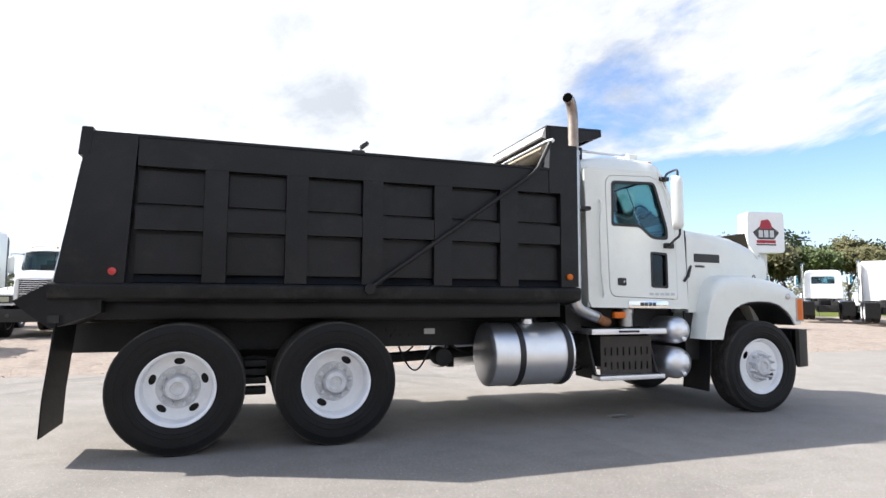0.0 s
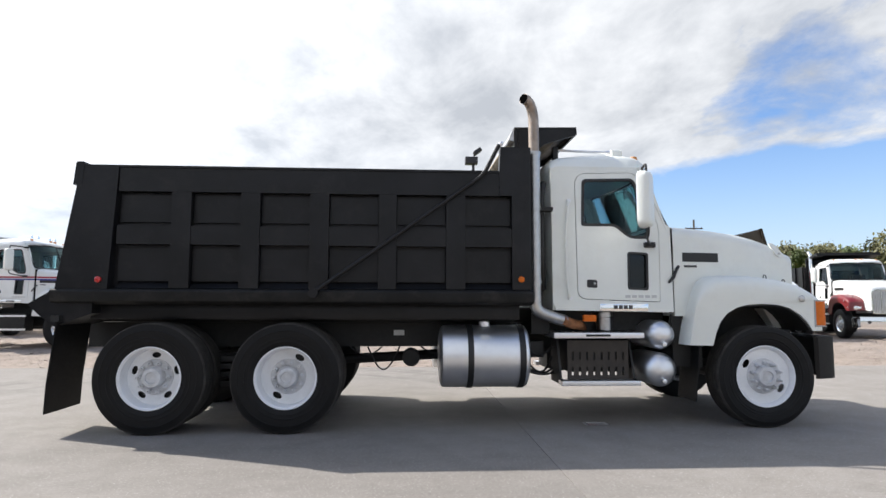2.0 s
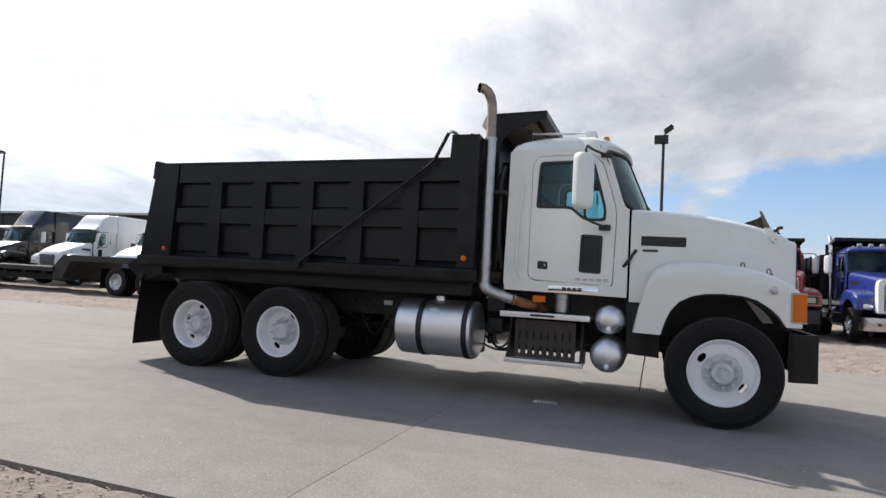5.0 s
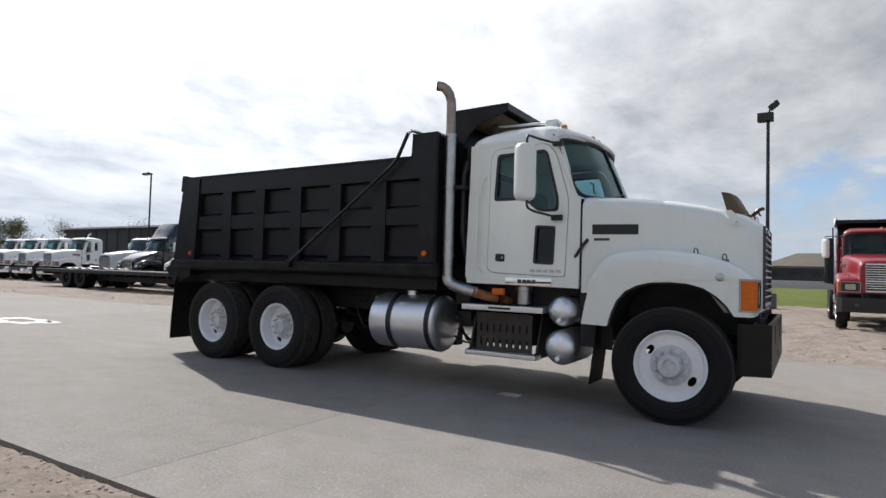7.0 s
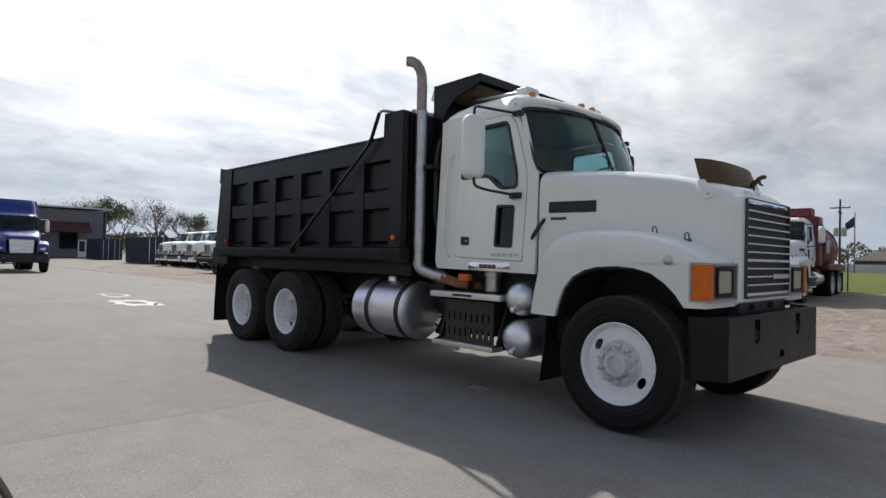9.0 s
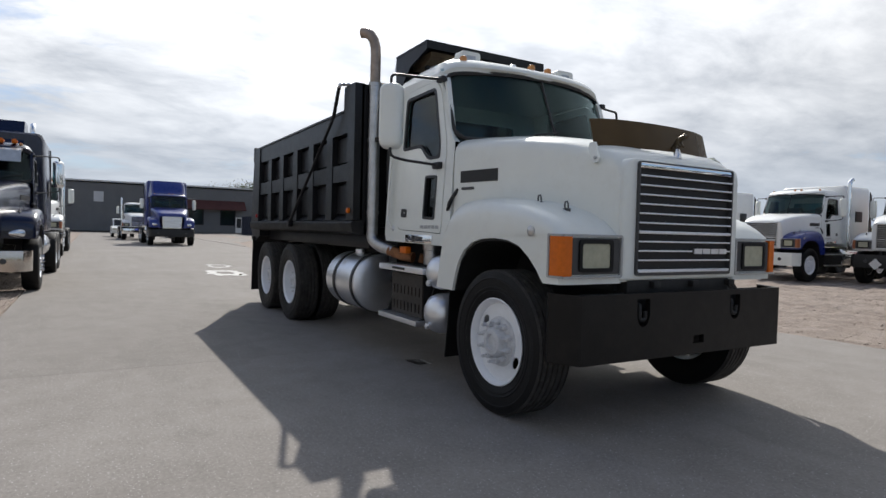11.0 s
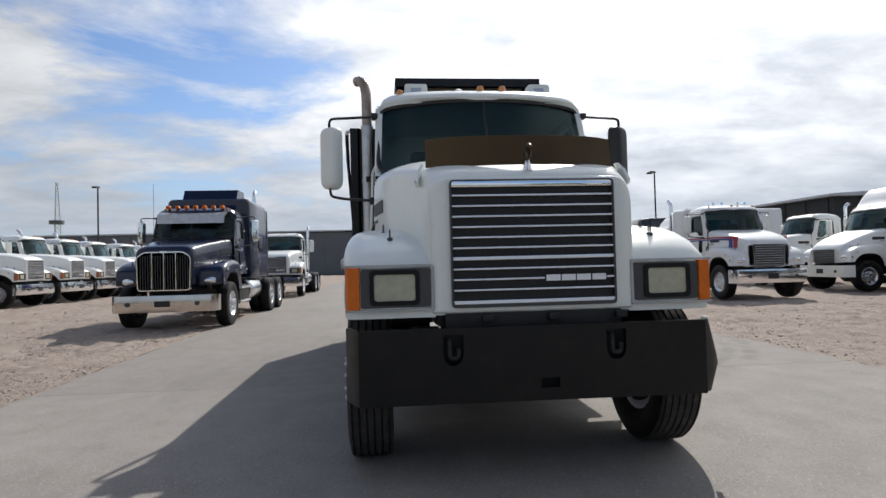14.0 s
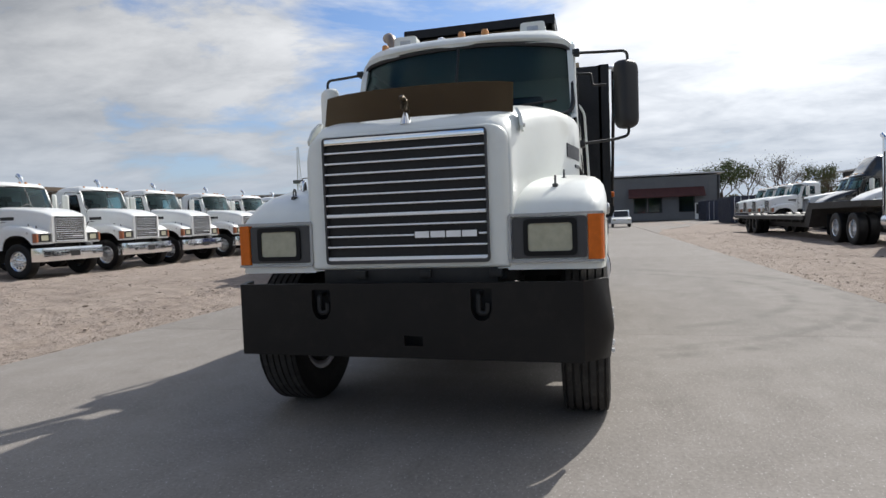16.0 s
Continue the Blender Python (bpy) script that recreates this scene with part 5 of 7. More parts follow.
        for i in range(0, len(edges), 2):
            a, b = edges[i] + 0.002, edges[i + 1] - 0.002
            rib("rail", [(a, 1.868), (b, 1.868), (b, 2.058), (a, 2.058)], -0.008)
            part("rail", prism(B(), [(s * (W - 0.10), 1.432), (s * (W - 0.02), 1.432), (s * (W - 0.10), 1.50)], "x", a, b), "black_steel", wall)
            for z0, z1 in ((1.505, 1.832), (2.096, 2.372)):
                part("panel", prism(B(), [(a + 0.004, z0), (b - 0.004, z0), (b - 0.004, z1), (a + 0.004, z1)], "y", s * (W - 0.099), s * (W - 0.066), 0.008, 1), "black_steel", wall)
        rib("top_rail", [(-0.873, 2.40), (2.953, 2.40), (2.953, 2.645), (-0.873, 2.645)], -0.004)
        part("top_lip", prism(B(), [(s * (W - 0.10), 2.640), (s * (W + 0.010), 2.640), (s * (W + 0.010), 2.662), (s * (W - 0.10), 2.662)], "x", -1.24, 2.95), "black_steel", wall)
        part("bottom_rail", prism(B(), rounded([(s * (W - 0.12), 1.265), (s * (W + 0.015), 1.30), (s * (W + 0.03), 1.40), (s * (W + 0.004), 1.425), (s * (W - 0.12), 1.43)], 0.012, 2), "x", -1.47, 3.30), "dusty_steel", wall)
        part("side_wall_front", prism(B(), [(3.20, 1.40), (3.285, 1.40), (3.285, 2.91), (3.20, 2.91)], "y", s * (W - 0.08), s * 0.80), "black_steel", wall)
        # marker lamps
        for x, z, mt in ((-1.02, 1.515, "red_lens"), (3.175, 1.535, "amber")):
            part("marker_lamp", lathe(B(), [(0.031, s * (W + 0.005)), (0.031, s * (W + 0.028)), (0.020, s * (W + 0.036)), (0.0, s * (W + 0.038))], "y", (x, 0, z), 16), mt, body)
    # front wall, headboard and cab canopy
    part("front_wall", prism(B(), [(-1.21, 1.40), (1.21, 1.40), (1.21, 2.70), (0.77, 2.90), (0.77, 3.27), (-0.77, 3.27), (-0.77, 2.90), (-1.21, 2.70)], "x", 3.21, 3.25), "black_steel", body)
    for y in (-0.62, 0.0, 0.62):
        part("front_post", box(B(), 3.252, 3.36, y - 0.07, y + 0.07, 1.42, 2.85, 0.012), "black_steel", body)
    bm = prism(B(), [(3.21, 3.285), (3.925, 3.30), (3.93, 3.215), (3.91, 3.215), (3.905, 3.278), (3.21, 3.262)], "y", -0.775, 0.775)
    canopy = part("canopy", bm, "black_steel", body, "black cab canopy at the head of the body")
    for s in (-1, 1):
        bm = prism(B(), [(3.255, 2.55), (3.33, 2.55), (3.35, 2.80), (3.42, 2.98), (3.56, 3.10), (3.915, 3.205), (3.915, 3.276), (3.255, 3.260)], "y", s * 0.772, s * 0.75)
        part("canopy_side", bm, "black_steel", canopy)
    # tail: sloping tailgate, apron, hinge arms
    bm = prism(B(), [(-1.44, 1.43), (-1.40, 1.43), (-1.215, 2.60), (-1.255, 2.60)], "y", -1.17, 1.17)
    gate = part("tailgate", bm, "black_steel", body)
    for y in (-0.8, -0.27, 0.27, 0.8):
        part("tailgate_rib", prism(B(), [(-1.50, 1.46), (-1.445, 1.46), (-1.265, 2.56), (-1.32, 2.56)], "y", y - 0.07, y + 0.07, 0.01), "black_steel", gate)
    for s in (-1, 1):
        bm = prism(B(), rounded([(-1.31, 2.45), (-1.225, 2.45), (-1.205, 2.69), (-1.29, 2.69)], 0.015, 2), "y", s * 1.19, s * 1.30)
        part("hinge", bm, "black_steel", gate)
        part("latch_rod", tube(B(), [(-1.44, s * 1.26, 1.43), (-1.34, s * 1.26, 2.0), (-1.25, s * 1.26, 2.55)], 0.009, 6), "galv", gate)
    bm = prism(B(), [(-1.72, 1.27), (-1.42, 1.45), (-1.40, 1.45), (-1.10, 1.36), (-1.10, 1.18), (-1.45, 1.05), (-1.62, 1.18)], "y", -1.23, 1.23, 0.01)
    part("spreader_apron", bm, "black_steel", body)
    for x in (-0.7, -0.05, 0.6, 1.25, 1.9, 2.5, 3.0):
        part("cross_sill", box(B(), x - 0.04, x + 0.04, -1.18, 1.18, 1.275, 1.358), "black_steel", body)
    for s in (-1, 1):
        part("long_sill", box(B(), -1.4, 3.2, s * 0.44 - 0.08, s * 0.44 + 0.08, 1.08, 1.272), "black_steel", body)
        part("inner_sill", box(B(), -1.2, 3.2, s * 1.02 - 0.03, s * 1.02 + 0.03, 1.12, 1.272, 0.008), "black_steel", body)
    # tarp: arm with its bend, cross bar, rolled canvas
    for s in (-1, 1):
        y = s * (W + 0.06)
        bm = tube(B(), [(1.08, y, 1.395), (2.0, y, 2.045), (2.74, y, 2.575), (2.80, y, 2.64), (2.945, y, 2.925)], [0.022, 0.019, 0.019, 0.022, 0.022], 8)
        arm = part("tarp_arm", bm, "black_steel", T)
        part("arm_pivot", lathe(B(), [(0.05, s * (W + 0.02)), (0.05, s * (W + 0.085)), (0.0, s * (W + 0.086))], "y", (1.08, 0, 1.39), 12), "black_steel", arm)
    part("tarp_bar", tube(B(), bent([(2.945, -W - 0.06, 2.92), (2.975, -W - 0.06, 2.945), (2.975, -W + 0.06, 2.96), (2.975, W - 0.06, 2.96), (2.975, W + 0.06, 2.945), (2.945, W + 0.06, 2.92)], 0.03), 0.02, 8), "alu_dull", T)
    rings = []
    for k in range(25):
        y = -0.98 + 1.96 * k / 24
        rr = 0.075 + 0.012 * noise.noise((y * 4, 0, 1))
        rings.append([(3.10 + rr * math.cos(a) * 1.1, y, 2.93 + rr * math.sin(a) + 0.02 * noise.noise((y * 5, a, 3))) for a in (2 * math.pi * i / 12 for i in range(12))])
    part("rolled_tarp", loft(B(), rings), "tarp", T, "rolled tan canvas tarp")
    # added pale plate: sun glare on the black headboard, made as a part
    part("glare_plate", prism(B(), [(3.205, 3.13), (3.16, 3.135), (3.15, 3.15), (3.195, 3.262), (3.205, 3.262)], "y", -0.76, 0.76), "galv", T, "pale metal plate standing in for glare on the headboard")
    rings = []
    for k in range(25):
        y = -0.62 + 1.24 * k / 24
        dz = 0.04 * noise.noise((y * 3, 2, 7))
        rings.append([(3.30, y, 3.24), (3.5, y, 3.25 + dz * 0.2), (3.74, y, 3.25), (3.74, y, 3.2 + dz * 0.4), (3.66, y, 3.15 + dz * 0.4), (3.5, y, 3.11 + dz), (3.34, y, 3.12)])
    part("folded_tarp", loft(B(), rings), "tarp_shaded", T, "folded tan canvas under the canopy")
    # fuel tank
    R, cy, cz = 0.325, -0.935, 0.735
    bm = lathe(B(), [(0.0, 2.345), (0.22, 2.350), (0.29, 2.362), (0.318, 2.378), (R, 2.40), (R, 3.24), (0.318, 3.262), (0.29, 3.278), (0.22, 3.29), (0.0, 3.295)], "x", (0, cy, cz), 48)
    tank = part("fuel_tank", bm, "alu_dull", T, "round brushed aluminium fuel tank")
    for x in (2.665, 3.20):
        part("strap", lathe(B(), [(R + 0.001, x - 0.03), (R + 0.01, x - 0.03), (R + 0.01, x + 0.03), (R + 0.001, x + 0.03)], "x", (0, cy, cz), 48, closed=True), "plastic", tank)
        part("tank_bracket", prism(B(), [(-0.48, 1.0), (-0.48, 0.45), (-0.62, 0.45), (-0.66, 0.6), (-0.60, 1.0)], "x", x - 0.04, x + 0.04), "chassis", tank)
    part("filler_cap", lathe(B(), [(0.06, 0.0), (0.06, 0.05), (0.045, 0.06), (0.0, 0.06)], "z", (2.83, cy - 0.06, cz + R - 0.012), 20), "alu_dull", tank)
    bm = B()
    loft(bm, [[(x, cy - (R + 0.0015) * math.cos(a), cz + (R + 0.0015) * math.sin(a)) for x in (2.77, 2.86)] for a in (0.60, 0.66, 0.72, 0.78)], cap=False, closed=False)
    part("label", bm, "decal", tank)
    # steps and battery box
    bm = box(B(), 3.56, 4.53, -1.09, -0.62, 0.925, 0.985, 0.008)
    step = part("upper_step", bm, "alu_dull", T, "aluminium step plate")
    part("step_pad", box(B(), 3.90, 4.16, -1.097, -1.091, 0.945, 0.968), "plastic", step)
    part("lower_step", box(B(), 3.63, 4.47, -1.12, -0.96, 0.435, 0.485, 0.006), "alu_dull", T, "aluminium step plate")
    for x in (3.645, 4.44):
        part("step_hanger", prism(B(), [(-0.86, 0.922), (-0.62, 0.922), (-0.62, 0.44), (-1.09, 0.44), (-1.09, 0.482), (-1.02, 0.50)], "x", x - 0.012, x + 0.012), "chassis", T)
    bb = part("battery_box", box(B(), 3.73, 4.37, -0.985, -0.5, 0.565, 0.89, 0.01), "chassis", T)
    part("slotted_cover", slot_plate(T), "battery", bb, "dark slotted battery cover")
    for k in range(9):
        part("tread_rib", box(B(), 3.66 + k * 0.085, 3.70 + k * 0.085, -0.98, -0.66, 0.986, 0.996), "chassis", step)
    # left side: steps, and an unseen tank and box added to block sun below
    bm = lathe(B(), [(0.0, 2.345), (0.22, 2.350), (0.29, 2.362), (0.318, 2.378), (R, 2.40), (R, 3.24), (0.318, 3.262), (0.29, 3.278), (0.22, 3.29), (0.0, 3.295)], "x", (0, -cy, cz), 40)
    left = part("fuel_tank", bm, "alu_dull", T, "round brushed aluminium fuel tank")
    for x in (2.50, 3.05):
        part("strap", lathe(B(), [(R + 0.001, x - 0.03), (R + 0.01, x - 0.03), (R + 0.01, x + 0.03), (R + 0.001, x + 0.03)], "x", (0, -cy, cz), 40, closed=True), "plastic", left)
        part("tank_bracket", prism(B(), [(0.48, 1.0), (0.48, 0.45), (0.62, 0.45), (0.66, 0.6), (0.60, 1.0)], "x", x - 0.04, x + 0.04), "chassis", left)
    part("upper_step", box(B(), 3.80, 4.78, 0.62, 1.09, 0.925, 0.985, 0.008), "alu_dull", T, "aluminium step plate")
    part("lower_step", box(B(), 3.80, 4.70, 0.96, 1.12, 0.435, 0.485, 0.006), "alu_dull", T, "aluminium step plate")
    part("sun_block_box", box(B(), 3.85, 4.72, 0.5, 1.0, 0.44, 0.90, 0.01), "chassis", T)
    # air tanks
    for x, z, r in ((4.725, 0.962, 0.155), (4.715, 0.59, 0.18)):
        bm = lathe(B(), [(0.0, -1.135), (0.05, -1.13), (r * 0.6, -1.11), (r * 0.88, -1.07), (r, -1.01), (r, -0.45), (0.0, -0.45)], "y", (x, 0, z), 36)
        lathe(bm, [(0.026, -1.12), (0.026, -1.145), (0.012, -1.15), (0.0, -1.15)], "y", (x, 0, z - r * 0.62), 10)
        part("air_tank", bm, "alu_dull", T, "polished aluminium air tank")
    # exhaust: rusty pipe, steel stack, heat-stained tip
    part("exhaust_pipe", tube(B(), bent([(3.90, -0.86, 1.055), (3.80, -0.93, 1.07), (3.66, -1.02, 1.12)], 0.08), 0.054, 14), "rust", T)
    part("exhaust_elbow", tube(B(), bent([(3.70, -0.985, 1.11), (3.53, -1.05, 1.15), (3.362, -1.092, 1.22), (3.362, -1.092, 1.6)], 0.2, 7), 0.063, 16), "galv", T)
    stack = part("exhaust_tube", tube(B(), [(3.362, -1.092, 1.45), (3.362, -1.092, 2.2), (3.362, -1.092, 2.92)], 0.064, 20), "galv", T, "tall steel exhaust stack with a curved tip")
    way = Vector((-0.76, -0.65, 0))
    tip = [Vector((3.362, -1.092, z)) + way * o for z, o in ((2.90, 0.0), (3.20, 0.0), (3.30, 0.004), (3.38, 0.026), (3.438, 0.065), (3.466, 0.115), (3.47, 0.170))]
    part("stack_tip", tube(B(), tip, 0.056, 20), "heat", stack, "heat-stained curved tip")
    d = (Vector(tip[-1]) - Vector(tip[-2])).normalized()
    # the pipe is closed; a black disc stands in for the shade inside
    part("stack_mouth", tube(B(), [Vector(tip[-1]) - d * 0.02, Vector(tip[-1]) + d * 0.003], 0.0525, 20), "hole", stack, "black disc painted as the mouth's dark inside")
    for z in (1.52, 2.3, 2.9):
        part("clamp", lathe(B(), [(0.0645, z - 0.018), (0.071, z - 0.018), (0.071, z + 0.018), (0.0645, z + 0.018)], "z", (3.362, -1.092, 0), 20, closed=True), "galv", stack)
    part("stack_bracket", box(B(), 3.40, 3.56, -1.11, -0.97, 2.28, 2.32), "chassis", stack)
    part("marker_bar", box(B(), 3.90, 4.04, -1.02, -0.96, 1.10, 1.17, 0.01), "amber", T, "orange marker under the cab")
    part("filter_canister", lathe(B(), [(0.0, 1.0), (0.085, 1.0), (0.085, 1.14), (0.095, 1.145), (0.095, 1.20), (0.0, 1.205)], "z", (4.19, -0.80, 0), 20), "galv", T)
    # canister and hoses below the frame, sticker on the rail
    bm = lathe(B(), [(0.0, -0.56), (0.09, -0.555), (0.10, -0.53), (0.10, -0.35), (0.0, -0.34)], "y", (2.06, 0, 0.68), 20)
    part("brake_chamber", bm, "chassis", T)
    for k, (x, dz) in enumerate(((1.55, 0.10), (1.75, 0.16), (2.35, 0.08))):
        pts = [(x - 0.18 + 0.36 * t, -0.50, 0.80 - dz * math.sin(math.pi * t) * (1.6 if k == 1 else 1.0)) for t in (i / 9 for i in range(10))]
        part("air_hose", tube(B(), pts, 0.010, 6), "plastic", T)
    part("label", box(B(), 1.86, 1.98, -0.4745, -0.471, 0.925, 0.985), "decal", T)
    for k in range(7):
        part("bolt", lathe(B(), [(0.016, -0.486), (0.016, -0.47), (0.0, -0.469)], "y", (1.45 + 0.05 * k, 0, 0.97 - 0.06 * (k % 2)), 8), "chassis", T)
    # hoses behind the cab and beside the tank
    for k, (y, x) in enumerate(((-0.80, 3.47), (-0.70, 3.50), (-0.58, 3.46))):
        pts = [(x + 0.035 * math.sin(t * 9 + k), y - 0.05 * math.sin(t * 5 + k), 2.50 - 1.25 * t) for t in (i / 16 for i in range(17))]
        part("air_hose", tube(B(), pts, 0.014 + 0.004 * (k == 1), 8), "plastic", T, "black air hose behind the cab")
    part("intake_pipe", tube(B(), bent([(3.50, -0.92, 2.62), (3.47, -0.95, 2.45), (3.47, -0.95, 1.75), (3.50, -0.86, 1.45)], 0.12), 0.034, 12), "plastic", T)
    for k, (x0, x1, z0, dz) in enumerate(((3.28, 3.72, 0.66, 0.14), (3.30, 3.66, 0.74, 0.20), (3.26, 3.78, 0.58, 0.06), (3.32, 3.60, 0.82, 0.10))):
        pts = [(x0 + (x1 - x0) * t, -0.66 - 0.05 * k + 0.04 * math.sin(7 * t + k), z0 - dz * math.sin(math.pi * t)) for t in (i / 12 for i in range(13))]
        part("air_hose", tube(B(), pts, 0.013, 8), "plastic", T)
    part("valve_block", box(B(), 3.34, 3.52, -0.78, -0.56, 0.70, 0.88, 0.015), "chassis", T)
    part("exhaust_flex", tube(B(), bent([(3.92, -0.80, 1.05), (4.02, -0.62, 1.0), (4.02, -0.4, 0.98)], 0.1), 0.05, 12), "rust", T)
    # small arm on the left cab side
    part("antenna_bracket", tube(B(), bent([(4.35, 0.98, 2.60), (4.35, 1.11, 2.59), (4.35, 1.12, 2.485), (4.35, 1.24, 2.48)], 0.02), 0.011, 8), "plastic", T)
    # mud flaps
    for s in (-1, 1):
        rings = []
        for z, x in ((1.12, -1.40), (0.8, -1.43), (0.5, -1.46), (0.21, -1.47)):
            rings.append([(x, s * 1.27, z), (x, s * 0.63, z), (x - 0.012, s * 0.63, z), (x - 0.012, s * 1.27, z)])
        if s < 0:
            part("mud_flap", loft(B(), rings), "rubber", T, "black rubber mud flap")
        part("flap_hanger", box(B(), -1.46, -1.38, s * 0.95 - 0.33, s * 0.95 + 0.33, 1.10, 1.16), "chassis", T)
        rings = [[(x, s * 1.14, z), (x, s * 0.72, z), (x + 0.012, s * 0.72, z), (x + 0.012, s * 1.14, z)] for z, x in ((0.90, 5.10), (0.6, 5.08), (0.27, 5.04))]
        part("mud_flap", loft(B(), rings), "rubber", T)
    part("splash_panel", prism(B(), [(4.90, 0.62), (5.22, 0.60), (5.22, 1.16), (4.88, 1.18)], "y", -0.96, -0.94), "chassis", T)
    part("splash_panel", prism(B(), [(4.90, 0.62), (5.22, 0.60), (5.22, 1.16), (4.88, 1.18)], "y", 0.94, 0.96), "chassis", T)
    return T


hero = build_hero()


# ---- the yard: other trucks ----
PAINT = {
    "yard_white": material("yard_white_paint", (0.76, 0.77, 0.76), 0.35, vary=0.04, scale=1.2, dirt=0.15, dirt_color=(0.45, 0.42, 0.37), coat=0.3),
    "navy": material("navy_paint", (0.006, 0.009, 0.032), 0.24, vary=0.1, scale=2, coat=0.45, spec=0.4),
    "blue": material("blue_paint", (0.02, 0.035, 0.20), 0.28, vary=0.1, scale=2, coat=0.5),
    "red": material("red_paint", (0.24, 0.008, 0.016), 0.3, vary=0.08, scale=2, coat=0.4),
    "tank_red": material("tank_red_paint", (0.12, 0.006, 0.010), 0.5, vary=0.15, scale=2, coat=0.15),
    "black_gloss": material("black_truck_paint", (0.008, 0.008, 0.009), 0.22, vary=0.1, scale=2, coat=0.6),
    # darker brownish chrome: the ground's reflection painted into the colour
    "dim_chrome": material("sand_reflecting_chrome", (0.52, 0.49, 0.46), 0.14, 1.0, vary=0.1, scale=3),
    "awning": material("awning_brown", (0.07, 0.022, 0.02), 0.8, vary=0.2, scale=2),
    "maroon": material("maroon_paint", (0.16, 0.015, 0.02), 0.35, vary=0.12, scale=2, coat=0.3),
    "stripe_red": material("stripe_red", (0.35, 0.02, 0.04), 0.4, vary=0.05),
    "stripe_blue": material("stripe_blue", (0.05, 0.06, 0.26), 0.4, vary=0.05),
    "deck": material("trailer_deck", (0.03, 0.028, 0.026), 0.7, vary=0.3, scale=3, dirt=0.3, dirt_color=(0.10, 0.08, 0.06)),
    "grey_metal": material("grey_sheet_metal", (0.13, 0.135, 0.14), 0.55, vary=0.08, scale=0.6, dirt=0.12, dirt_color=(0.09, 0.085, 0.08)),
    "dark_metal": material("dark_sheet_metal", (0.030, 0.031, 0.034), 0.6, vary=0.15, scale=0.6),
    "roof_metal": material("pale_roof_metal", (0.55, 0.56, 0.57), 0.45, vary=0.06, scale=0.6),
    "brown_roof": material("brown_roof", (0.12, 0.085, 0.06), 0.7, vary=0.2, scale=0.8),
    "container": material("blue_container", (0.018, 0.025, 0.05), 0.6, vary=0.2, scale=1.5, dirt=0.2),
    "pole": material("dark_pole", (0.02, 0.02, 0.022), 0.5, vary=0.2),
    "post_concrete": material("pole_base_concrete", (0.16, 0.155, 0.145), 0.9, vary=0.2, scale=4),
    "bark": material("bark", (0.09, 0.07, 0.055), 0.95, vary=0.3, scale=5),
    "tan_roof": material("tan_shingle_roof", (0.10, 0.085, 0.065), 0.85, vary=0.15, scale=0.8),
    "leaf": material("leaf", (0.075, 0.10, 0.03), 0.6, vary=0.4, scale=0.8),
    "leaf_dry": material("leaf_dry", (0.10, 0.095, 0.035), 0.6, vary=0.4, scale=0.8),
    "sign_white": material("sign_white", (0.78, 0.79, 0.80), 0.4, vary=0.03),
    "cone": material("orange_plastic", (0.8, 0.12, 0.02), 0.5, vary=0.1),
}
M.update(PAINT)


def chrome_bumper(T, x=6.66, z0=0.50, z1=0.90, mat="chrome", half=1.19):
    rings = []
    for y, dx in ((-half, -0.30), (-half + 0.02, -0.16), (-half + 0.12, -0.03), (-0.5, 0.0), (0.5, 0.0), (half - 0.12, -0.03), (half - 0.02, -0.16), (half, -0.30)):
        rings.append([(x + dx, y, z0), (x + dx + 0.02, y, (z0 + z1) / 2), (x + dx, y, z1), (x + dx - 0.04, y, z1), (x + dx - 0.04, y, z0)])
    b = part("bumper", loft(B(), rings), mat, T)
    part("licence_plate", box(B(), x + 0.022, x + 0.028, -0.16, 0.16, z0 + 0.12, z1 - 0.12), "plastic", b)
    for s in (-1, 1):
        part("fog_lamp", lathe(B(), [(0.05, x - 0.005), (0.05, x + 0.03), (0.0, x + 0.035)], "x", (0, s * 0.72, (z0 + z1) / 2), 12), "bezel", b)


def running_gear(T, rear=(0.15, 1.48), rim_f="alu_front", rim_r="alu_rear", back=-0.7, flaps=True):
    for s in (-1, 1):
        part("frame_rail", box(B(), back, 6.4, s * 0.43 - 0.04, s * 0.43 + 0.04, 0.78, 1.05), "chassis", T)
        wheel(T, 5.80, s * 1.05, "tyre_far", rim_f, 10, 0.525)
        if flaps:
            part("mud_flap", box(B(), rear[0] - 0.75, rear[0] - 0.735, s * 0.95 - 0.3, s * 0.95 + 0.3, 0.25, 1.0), "rubber", T)
    for x in rear:
        duals(T, x, rim_r)
    part("axle_group", box(B(), rear[0] - 0.2, rear[-1] + 0.2, -0.5, 0.5, 0.42, 0.80, 0.03), "chassis", T)
    part("engine", box(B(), 4.0, 6.3, -0.4, 0.4, 0.55, 1.25, 0.05), "chassis", T)
    for s in (-1, 1):
        part("fuel_tank", lathe(B(), [(0.0, 2.5), (0.25, 2.51), (0.30, 2.55), (0.31, 2.6), (0.31, 3.6), (0.30, 3.65), (0.25, 3.69), (0.0, 3.7)], "x", (0, s * 0.86, 0.78), 24), "alu", T)
        part("cab_step", box(B(), 3.72, 4.75, s * 0.88 - 0.2, s * 0.88 + 0.2, 0.45, 0.92, 0.02), "chassis", T)
        for z in (0.50, 0.86):
            part("step_tread", box(B(), 3.70, 4.78, s * 1.09 - 0.02, s * 1.09 + 0.02, z - 0.025, z + 0.025), "alu_dull", T)


